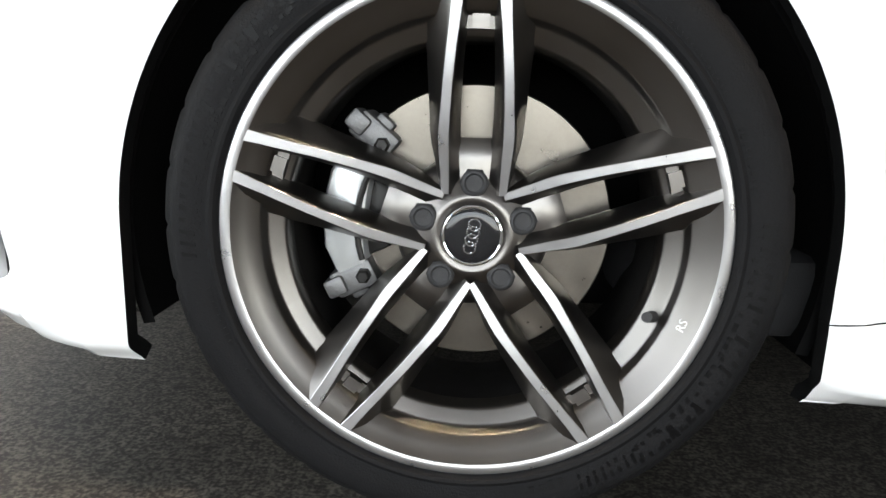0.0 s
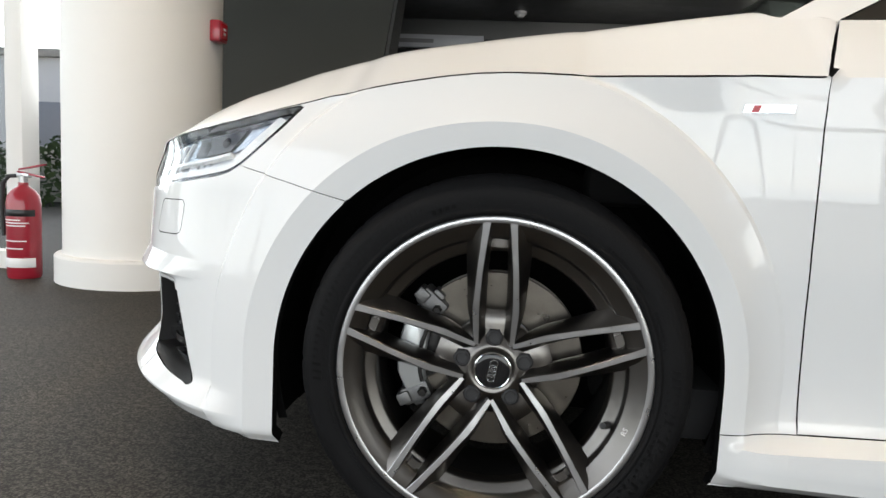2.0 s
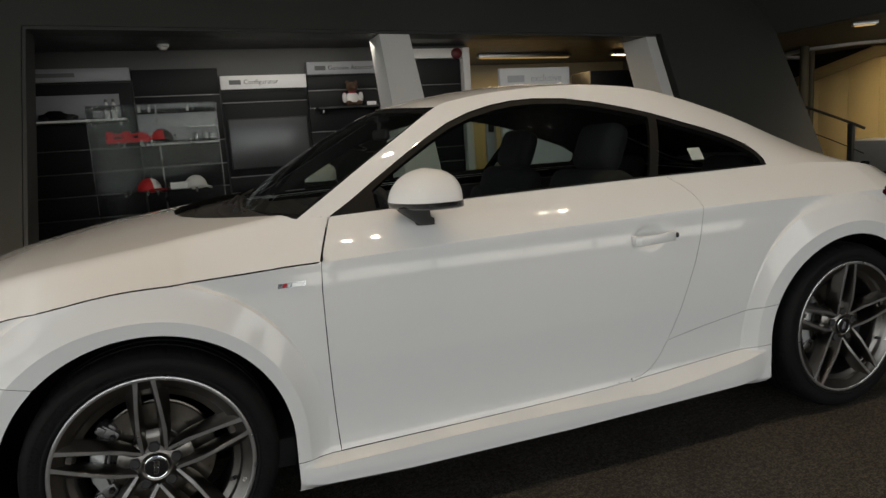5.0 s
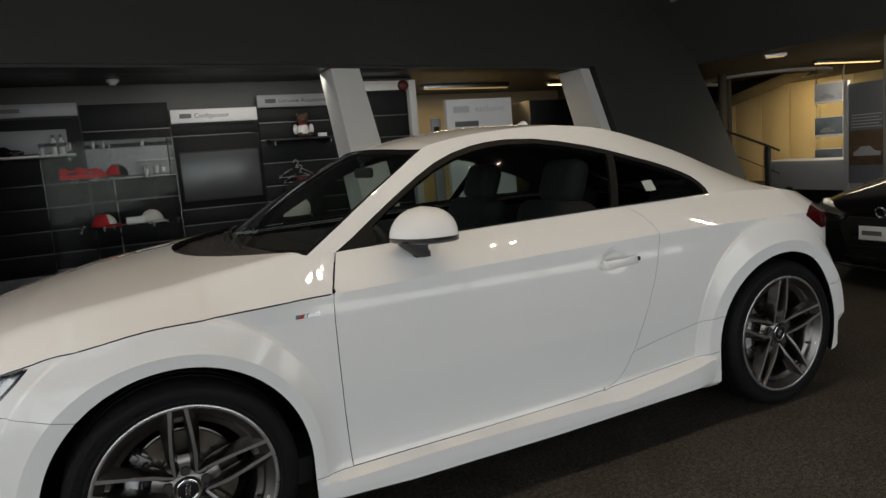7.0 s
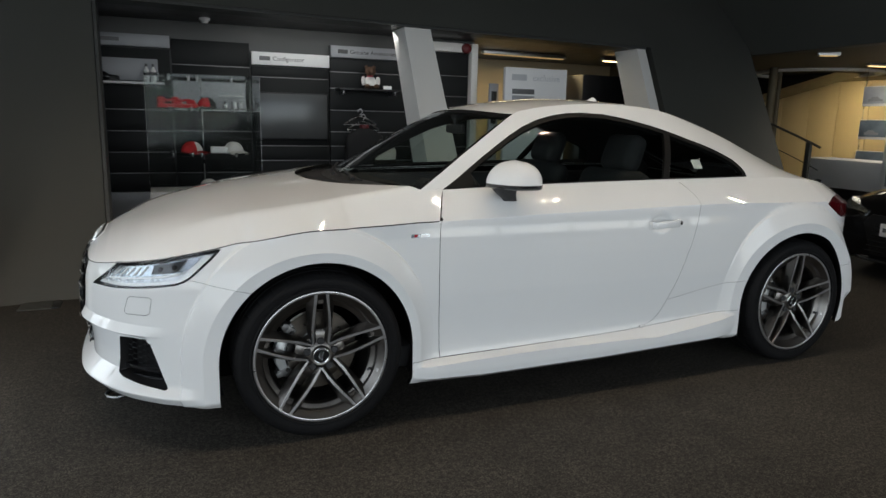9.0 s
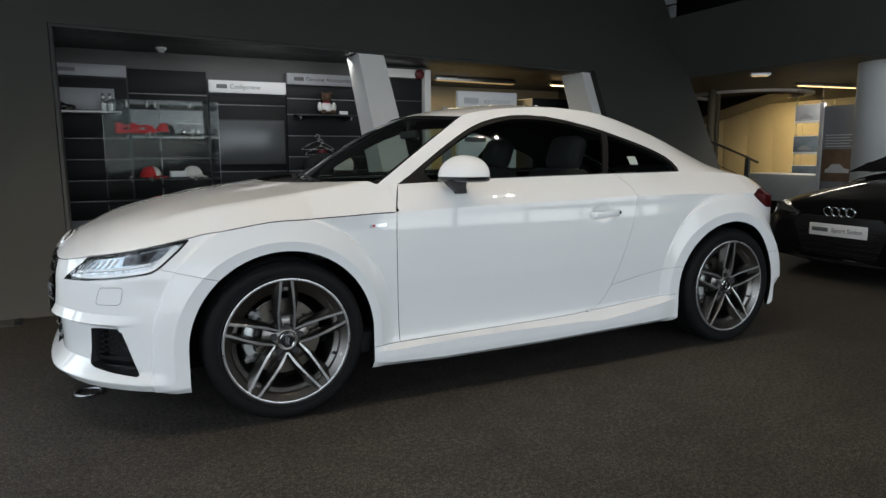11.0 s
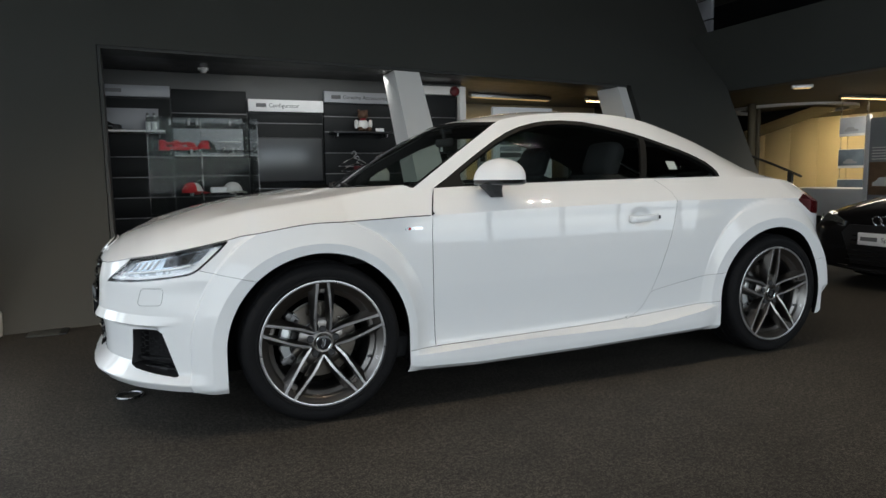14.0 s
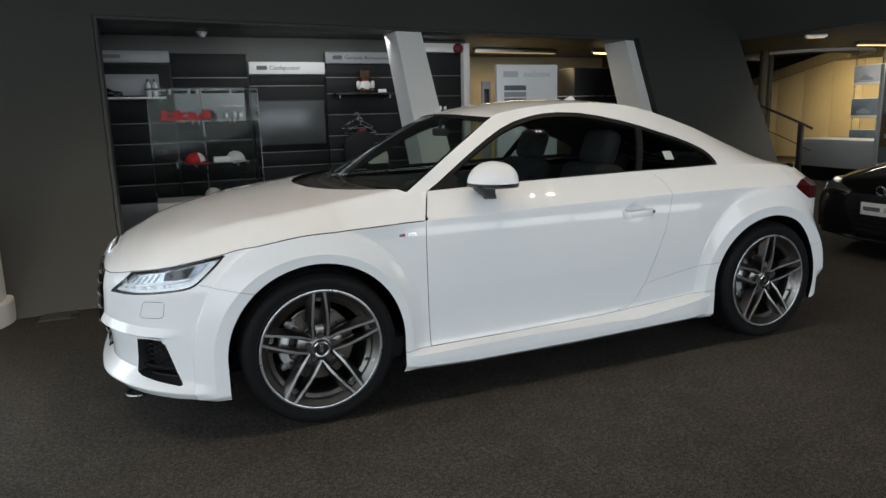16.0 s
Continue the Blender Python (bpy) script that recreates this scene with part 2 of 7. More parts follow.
def empty(name, at=(0, 0, 0)):
    ob = new(name)
    ob.matrix_world = Matrix.Translation(at)
    ob.empty_display_size = 0.1
    return ob


def box(bm, lo, hi, bevel=0.0, m=None, seg=2):
    """A bevelled block from corner lo to corner hi, laid by the matrix m."""
    made = bmesh.ops.create_cube(bm, size=1)["verts"]
    c, d = (Vector(lo) + Vector(hi)) / 2, Vector(hi) - Vector(lo)
    for v in made:
        v.co = Vector((v.co.x * d.x + c.x, v.co.y * d.y + c.y, v.co.z * d.z + c.z))
    if bevel:
        edges = list({e for v in made for e in v.link_edges})
        out = bmesh.ops.bevel(bm, geom=edges, offset=bevel, segments=seg, affect="EDGES", profile=0.5)
        made = list({v for f in out["faces"] for v in f.verts} | {v for v in made if v.is_valid})
    if m is not None:
        bmesh.ops.transform(bm, matrix=m, verts=made)
    return made


def block(name, lo, hi, material, parent=None, label="", bevel=0.004, m=None):
    bm = bmesh.new()
    box(bm, lo, hi, bevel, m)
    return part(name, bm, material, parent, label)


def tube(bm, points, r, sides=10, caps=True):
    """A round bar along a line of points; r is one radius or one for each point."""
    pts = [Vector(p) for p in points]
    rs = r if isinstance(r, (list, tuple)) else [r] * len(pts)
    rings, ref = [], None
    for i, p in enumerate(pts):
        d = (pts[min(i + 1, len(pts) - 1)] - pts[max(i - 1, 0)]).normalized()
        if ref is None:
            ref = d.orthogonal().normalized()
        ref = (ref - d * ref.dot(d)).normalized()
        b = d.cross(ref)
        rings.append([bm.verts.new(p + rs[i] * (math.cos(a) * ref + math.sin(a) * b)) for a in [2 * math.pi * k / sides for k in range(sides)]])
    for a, b in zip(rings, rings[1:]):
        for k in range(sides):
            bm.faces.new((a[k], a[(k + 1) % sides], b[(k + 1) % sides], b[k]))
    if caps:
        bm.faces.new(rings[0][::-1])
        bm.faces.new(rings[-1])
    return [v for ring in rings for v in ring]


def lathe(bm, profile, steps=64, m=None, close=False, arc=360.0, start=0.0):
    """Turns (radius, height) points about z; m lays the result."""
    rings = []
    n = steps if arc >= 360 else steps + 1
    for k in range(n):
        a = radians(start + arc * k / steps)
        rings.append([bm.verts.new((r * math.cos(a), r * math.sin(a), h)) for r, h in profile])
    rows = len(profile)
    for k in range(steps):
        a, b = rings[k], rings[(k + 1) % n]
        for i in range(rows if close else rows - 1):
            j = (i + 1) % rows
            try:
                bm.faces.new((a[i], b[i], b[j], a[j]))
            except ValueError:
                pass
    verts = [v for ring in rings for v in ring]
    if m is not None:
        bmesh.ops.transform(bm, matrix=m, verts=verts)
    return verts


def prism(bm, outline, depth, m=None, bevel=0.0):
    """A flat outline (x, y) raised to depth along z, with bevelled rims."""
    base = [bm.verts.new((x, y, 0)) for x, y in outline]
    face = bm.faces.new(base)
    out = bmesh.ops.extrude_face_region(bm, geom=[face])["geom"]
    top = [g for g in out if isinstance(g, bmesh.types.BMVert)]
    for v in top:
        v.co.z += depth
    verts = base + top
    if bevel:
        edges = [e for e in {e for v in top for e in v.link_edges} if all(v in top for v in e.verts)]
        made = bmesh.ops.bevel(bm, geom=edges, offset=bevel, segments=2, affect="EDGES", profile=0.5)
        verts = list({v for v in verts if v.is_valid} | set(made["verts"]))
    if m is not None:
        bmesh.ops.transform(bm, matrix=m, verts=verts)
    return verts


# turns z of a lathed or raised piece to -y, so that it faces out of the car's side
FACE_OUT = Matrix(((1, 0, 0, 0), (0, 0, -1, 0), (0, 1, 0, 0), (0, 0, 0, 1)))


def writing(name, words, size, m, material, parent=None, label="", squeeze=1.0, depth=0.0008):
    """Raised words in the built-in font, as a mesh; their middle lies at the pose m, reading along its x, facing its z."""
    cu = bpy.data.curves.new(name, "FONT")
    cu.body, cu.size, cu.align_x, cu.align_y, cu.extrude, cu.resolution_u = words, size, "CENTER", "CENTER", depth, 3
    tmp = new("tmp", cu)
    dg = bpy.context.evaluated_depsgraph_get()
    me = bpy.data.meshes.new_from_object(tmp.evaluated_get(dg))
    bpy.data.objects.remove(tmp)
    bpy.data.curves.remove(cu)
    me.name = name
    me.materials.clear()
    me.materials.append(material)
    me.transform(m @ Matrix.Diagonal((squeeze, 1, 1, 1)))
    ob = new(name, me)
    if parent is not None:
        ob.parent = parent
    if label:
        tagged(ob, label)
    return ob

# ---- the showroom ----
def lean_y(x, z):
    """The leaning back wall: its face runs back as it rises."""
    return 2.7 + 0.13 * x + 0.93 * z


def lean_prism(bm, outline, depth):
    """An outline (x, z) on the leaning wall's face, with its depth straight back."""
    n = len(outline)
    front = [bm.verts.new((x, lean_y(x, z), z)) for x, z in outline]
    back = [bm.verts.new((x, lean_y(x, z) + depth, z)) for x, z in outline]
    bm.faces.new(front)
    bm.faces.new(back[::-1])
    for i in range(n):
        bm.faces.new((front[i], back[i], back[(i + 1) % n], front[(i + 1) % n]))


def structure(ob, label="", category=""):
    return tagged(ob, label, category, kind="structure")


structure(block("floor", (-7.2, -11.4, -0.1), (17, 14.0, 0.0), FLOOR, bevel=0), "dark brownish-grey speckled showroom floor", "floor")
structure(block("ceiling", (-7.2, -11.4, CEIL), (17, 14.0, CEIL + 0.2), CEILING_GREY, bevel=0), "pale warm-grey showroom ceiling", "ceiling")

bm = bmesh.new()
lean_prism(bm, [(-2.1, 0.0), (-0.885, 0.0), (-1.015, 2.29), (6.02, 2.31), (4.95, 0.0), (6.92, 0.0), (8.26, 2.30), (10.0, 5.2), (-2.75, 5.2), (-2.75, 2.05), (-2.45, 1.5), (-2.2, 1.0)], 0.28)
structure(part("wall_back", bm, WALL_GREY, smooth=False), "dark grey wall leaning back, with a wide opening", "wall")

# reveal of the opening: slim steel frame along head and left side
bm = bmesh.new()
lean_prism(bm, [(-1.008, 2.285), (-0.879, 0.0), (-0.855, 0.0), (-0.980, 2.252), (5.9, 2.272), (5.92, 2.304)], 0.33)
for v in bm.verts:
    v.co.y -= 0.004
structure(part("opening_frame", bm, MID_GREY, smooth=False), "slim dark metal frame lining the wall opening", "frame")

bm = bmesh.new()
lean_prism(bm, [(1.745, 0.0), (2.10, 0.0), (2.44, 2.256), (2.105, 2.256)], 0.42)
structure(part("leaning_post", bm, PLASTER, smooth=False), "white leaning post in the wall opening", "post")
bm = bmesh.new()
lean_prism(bm, [(4.72, 0.0), (4.86, 0.0), (5.885, 2.27), (5.72, 2.27)], 0.5)
structure(part("leaning_jamb", bm, PLASTER, smooth=False), "white leaning jamb of the wall opening", "jamb")

# closing walls
structure(block("wall_right", (16.8, -11.4, 0), (17, 14.0, CEIL), WALL_WHITE, bevel=0), "plain white end wall", "wall")
structure(block("wall_far", (-2.0, 13.7, 0), (16.8, 13.9, CEIL), CREAM, bevel=0), "plain warm wall of the rear room", "wall")


def glazing(name, a, b, z0, z1, step, label):
    """A row of mullions and rails from a to b, with clear panes between."""
    a, b = Vector((*a, 0)), Vector((*b, 0))
    d = (b - a).normalized()
    turn = Matrix.Translation(a) @ Matrix(((d.x, -d.y, 0, 0), (d.y, d.x, 0, 0), (0, 0, 1, 0), (0, 0, 0, 1)))
    length = (b - a).length
    root = empty(name)
    n = max(1, round(length / step))
    for i in range(n + 1):
        x = length * i / n
        block("mullion", (x - 0.05, -0.07, z0), (x + 0.05, 0.07, z1), PLASTER, root, m=turn)
    for z in (z0 + 0.04, z0 + 2.45, z1 - 0.05):
        for i in range(n):
            block("rail", (length * i / n + 0.05, -0.05, z - 0.06), (length * (i + 1) / n - 0.05, 0.05, z + 0.06), PLASTER, root, bevel=0.003, m=turn)
    for i in range(n):
        pane = block("pane", (length * i / n + 0.05, -0.006, z0 + 0.1), (length * (i + 1) / n - 0.05, 0.006, z1 - 0.11), CLEAR, root, bevel=0, m=turn)
        pane.visible_shadow = False
    return structure(root, label, "window")


glazing("window_front", (-7.1, -11.0), (14.0, -11.0), 0.0, CEIL, 1.9, "tall glazed shop front with white mullions")
glazing("window_side", (-7.1, 2.55), (-2.75, 2.55), 0.0, CEIL, 1.45, "glazed bay with white mullions beside the column")
glazing("window_end", (-7.1, -11.0), (-7.1, 2.5), 0.0, CEIL, 1.9, "glazed end wall with white mullions")
structure(block("wall_front", (14.1, -11.1, 0), (16.8, -10.9, CEIL), WALL_WHITE, bevel=0), "plain white front wall", "wall")

# round column with a stepped base
bm = bmesh.new()
lathe(bm, [(0.0, 0.0), (0.44, 0.0), (0.44, 0.135), (0.432, 0.145), (0.402, 0.15), (0.40, 0.16), (0.40, CEIL), (0, CEIL)], 72, Matrix.Translation((-1.99, 2.49, 0.0)))
structure(part("round_column", bm, PLASTER), "white round column with a low stepped base", "column")

# ---- the white coupe ----
MID = 0.916  # the car's middle plane; its flank lies at y = 0
AXLES, HUB_Z = (0.0, 2.505), 0.327


def curve(points, n=1500):
    """A smooth line through points, as an array of n points evenly spaced along it."""
    p = np.array(points, float)
    p = np.vstack([2 * p[0] - p[1], p, 2 * p[-1] - p[-2]])
    out = []
    for i in range(1, len(p) - 2):
        t = np.linspace(0, 1, 60, endpoint=False)[:, None]
        a, b, c, d = p[i - 1 : i + 3]
        out.append(0.5 * (2 * b + (c - a) * t + (2 * a - 5 * b + 4 * c - d) * t**2 + (3 * b - a - 3 * c + d) * t**3))
    out = np.vstack(out + [p[-2:-1]])
    s = np.r_[0, np.cumsum(np.linalg.norm(np.diff(out, axis=0), axis=1))]
    even = np.linspace(0, s[-1], n)
    return np.stack([np.interp(even, s, out[:, k]) for k in range(out.shape[1])], 1)


def smooth(a, b, x):
    t = np.clip((x - a) / (b - a), 0, 1)
    return t * t * (3 - 2 * t)


def line(points):
    xs, ys = zip(*points)
    return lambda x: np.interp(x, xs, ys)


PLAN = curve([(-0.852, 0.916), (-0.847, 0.72), (-0.826, 0.52), (-0.780, 0.385), (-0.70, 0.25), (-0.60, 0.148), (-0.50, 0.088), (-0.38, 0.057), (-0.2, 0.049), (0, 0.047),
              (0.25, 0.048), (0.5, 0.051), (0.9, 0.05), (1.4, 0.048), (1.8, 0.050), (2.1, 0.050), (2.5, 0.048), (2.75, 0.062), (2.92, 0.118), (3.08, 0.24), (3.2, 0.45), (3.27, 0.70), (3.29, 0.916)])
PLAN_S = np.r_[0, np.cumsum(np.linalg.norm(np.diff(PLAN, axis=0), axis=1))]
LENGTH = PLAN_S[-1]
tangent = np.gradient(PLAN, PLAN_S, axis=0)
INWARD = np.stack([-tangent[:, 1], tangent[:, 0]], 1)
INWARD /= np.linalg.norm(INWARD, axis=1, keepdims=True)
s_of_x = lambda x: np.interp(x, PLAN[:, 0], PLAN_S)

TOP_Z = line([(-0.885, 0.655), (-0.835, 0.655), (-0.80, 0.660), (-0.71, 0.688), (-0.6, 0.708), (-0.5, 0.727), (-0.35, 0.757), (-0.30, 0.7695), (-0.249, 0.777), (-0.2, 0.786), (-0.15, 0.7945), (-0.10, 0.8025), (-0.05, 0.8085), (0.0, 0.8115), (0.05, 0.812), (0.10, 0.8115),
              (0.15, 0.8128), (0.2, 0.8148), (0.276, 0.8172), (0.384, 0.822), (0.494, 0.8235), (0.52, 0.885), (0.55, 0.941), (1.04, 0.953), (1.36, 0.9595), (1.7, 0.9645), (2.2, 0.9675), (2.5, 0.965), (2.75, 0.948), (2.92, 0.925), (3.08, 0.905), (3.2, 0.89), (3.29, 0.885)])
LOW_Z = line([(-0.885, 0.175), (-0.6, 0.17), (-0.372, 0.160), (0.38, 0.150), (0.7, 0.139), (1.27, 0.144), (2.14, 0.165), (2.85, 0.185), (2.875, 0.202), (2.90, 0.228), (2.93, 0.275), (3.05, 0.29), (3.29, 0.31)])
CREASE_Z = line([(-0.2, 0.80), (0.3, 0.822), (0.5, 0.8245), (1.0, 0.840), (1.35, 0.846), (1.83, 0.855), (2.24, 0.853), (2.7, 0.846), (2.95, 0.82), (3.3, 0.80)])
LEDGE_Z = line([(0.3, 0.229), (0.42, 0.231), (0.6, 0.236), (0.84, 0.243), (1.03, 0.245), (1.24, 0.243), (1.5, 0.241), (1.6, 0.234), (1.81, 0.256), (2.06, 0.290), (2.2, 0.295)])
DOOR_LOW = line([(0.3, 0.250), (0.503, 0.253), (0.95, 0.2615), (1.26, 0.269), (1.48, 0.277), (1.6, 0.285), (1.75, 0.293), (2.05, 0.314), (2.2, 0.318)])


def arch_gap(x, z):
    """Below nought inside a wheel opening."""
    f = np.full(np.shape(x), 9.0)
    for c in AXLES:
        r = np.where((z > 0.322) | (x > AXLES[1]), np.hypot(x - c, z - 0.322) - 0.372, np.abs(x - c) - 0.372) + (0.030 * smooth(0.16, 0.36, x - c) if c else 0)
        f = np.minimum(f, r)
    return f


def arch_lines(c, wide, x, z):
    """Radius from a wheel opening's middle, and the radii of the flare's inner and outer crease."""
    rx = x - c
    r = np.where(z > 0.322, np.hypot(rx, z - 0.322), np.abs(rx))
    lead = smooth(0.0, 0.35, -rx)
    steep = np.clip((z - 0.322) / np.maximum(r, 0.01), 0, 1) ** 2
    return rx, r, 0.411 + 0.012 * lead + wide, 0.466 + (0.012 if wide else 0.028) * lead + 0.034 * steep + wide


TUCK = 1.2  # how soon the rear flare turns in behind the wheel
FOLD = 0.437  # height of the bumper's folded edge
FLARES = ((AXLES[0], 0.0), (AXLES[1], 0.012))


def shell(s, z):
    """A place on the flank: s along the plan line from nose to tail, z up."""
    bx, by = np.interp(s, PLAN_S, PLAN[:, 0]), np.interp(s, PLAN_S, PLAN[:, 1])
    nx, ny = np.interp(s, PLAN_S, INWARD[:, 0]), np.interp(s, PLAN_S, INWARD[:, 1])
    low, top, cz = LOW_Z(bx), TOP_Z(bx), CREASE_Z(bx)
    up = z - low
    # nose: blade lip, recess over it, folded edge with a facet on top, upper bumper
    nose = np.interp(up, [0, 0.012, 0.044, 0.050, 0.105], [0.035, -0.006, -0.034, -0.033, 0.014])
    nose = np.where(up > 0.105, np.where(z < FOLD, np.interp(z, [FOLD - 0.10, FOLD - 0.016, FOLD], [0.014, 0.008, -0.024]), np.interp(z, [FOLD, FOLD + 0.035, 0.60], [-0.024, -0.008, 0.0])), nose)
    nose = nose + 0.020 * smooth(0.585, 0.69, z)
    # cheek: the outer corner, fuller low down, with the lip fading out
    cheek = np.where(up < 0.085, np.interp(up, [0, 0.012, 0.044, 0.051, 0.085], [0.035, -0.006, -0.035, -0.033, -0.010]), 0.002 - 0.012 * smooth(0.60, 0.42, z))
    cheek = cheek + 0.046 * smooth(0.60, 0.77, z)
    edge = -0.547 - 0.30 * (z - 0.25)
    k = smooth(FOLD - 0.02, FOLD + 0.012, z)
    w0, w1 = (edge - 0.028) * (1 - k) - 0.70 * k, (edge - 0.004) * (1 - k) - 0.50 * k
    front = nose + (cheek - nose) * smooth(w0, w1, bx)
    fender = np.interp(z, [0.15, 0.5, 0.68, 0.76, 0.83], [0.012, 0.006, 0.003, 0.004, -0.004])
    fender = fender + 0.028 * smooth(-0.15, -0.36, bx) * smooth(0.66, 0.78, z)
    fender = fender - 0.004 * smooth(-0.20, -0.42, bx) * smooth(0.76, 0.60, z)
    d = front + (fender - front) * smooth(-0.50, -0.32, bx)
    # door and sill
    lz, dz = LEDGE_Z(bx), DOOR_LOW(bx)
    door = np.interp(z, [0.30, 0.40, 0.52, 0.66, 0.76, 0.80], [0.012, 0.004, -0.006, -0.008, -0.005, -0.001])
    q = z - cz
    door = np.where(q > -0.02, np.interp(q, [-0.02, -0.006, 0.0, 0.008, 0.022, 0.045, 0.075, 0.10, 0.125], [-0.001, -0.0005, 0.0, 0.007, 0.020, 0.0425, 0.075, 0.105, 0.136]), door)
    sill = np.interp(up, [0, 0.005, 0.03, 0.055], [0.035, 0.006, -0.036, -0.040])
    sill = np.where(z > lz, -0.038 + 0.046 * np.clip((z - lz) / np.maximum(dz - lz, 0.005), 0, 1), sill)
    flank = np.where(z < dz, np.where(up < 0.055, sill, np.maximum(sill, -0.040)), np.where(z < 0.30, np.interp(z - dz, [0, 0.02], [0.008, 0.012]), door))
    d = d + (flank - d) * smooth(0.30, 0.46, bx)
    # tail
    tail = np.interp(up, [0, 0.02, 0.1, 0.4], [0.05, 0.015, 0.0, 0.0]) + np.interp(z, [0.17, 0.30, 0.50], [0.17, 0.09, 0.0]) * smooth(2.78, 3.0, bx) + np.where(z > cz, np.interp(z - cz, [0, 0.01, 0.05, 0.12], [0, 0.012, 0.06, 0.15]), 0)
    d = d + (tail - d) * smooth(1.95, 2.25, bx)
    # flared wheel arches
    for c, wide in FLARES:
        rx, r, r1, r2 = arch_lines(c, wide, bx, z)
        k = np.interp((r - r1) / (r2 - r1), [0, 1, 1.10], [1, 0.30, 0])
        lip = 0.007 * (1 - np.clip((r - 0.372) / (r1 - 0.372), 0, 1))
        want = 0.0 + 0.19 * rx**2 - by + lip + 0.03 * smooth(0.19, 0.155, z)
        k = k * smooth(0.88, 0.82, z)
        k = np.where(rx > 0.36, k * smooth(0.53, 0.37, rx), k) if c == 0 else k * smooth(0.52, 0.43, rx)
        want = want if c == 0 else want + TUCK * np.maximum(rx - 0.34, 0) ** 2 + (0.50 * np.clip(0.335 - z, 0, 1) + 0.004 * (z < 0.335)) * smooth(0.37, 0.41, rx)
        d = d + (np.minimum(want, d) - d) * k
    # hollow behind the door handle
    d = d + 0.017 * smooth(1.0, 0.25, ((bx - 1.605) / 0.07) ** 2 + ((z - 0.778) / 0.042) ** 2)
    return np.stack([bx + nx * d, by + ny * d, z], -1)


def signed(px, pz, poly):
    """Signed distance to a closed outline, below nought inside, and the nearest place on it."""
    poly = np.asarray(poly, float)
    best, at = np.full(px.shape, 1e9), np.zeros(px.shape + (2,))
    inside = np.zeros(px.shape, bool)
    for (x0, z0), (x1, z1) in zip(poly, np.roll(poly, -1, 0)):
        dx, dz = x1 - x0, z1 - z0
        t = np.clip(((px - x0) * dx + (pz - z0) * dz) / (dx * dx + dz * dz + 1e-12), 0, 1)
        qx, qz = x0 + t * dx, z0 + t * dz
        dist = np.hypot(px - qx, pz - qz)
        near = dist < best
        best = np.where(near, dist, best)
        at[near] = np.stack([qx, qz], -1)[near]
        if z0 != z1:
            cross = ((z0 > pz) != (z1 > pz)) & (px < (x1 - x0) * (pz - z0) / (z1 - z0) + x0)
            inside ^= cross
    return np.where(inside, -best, best)


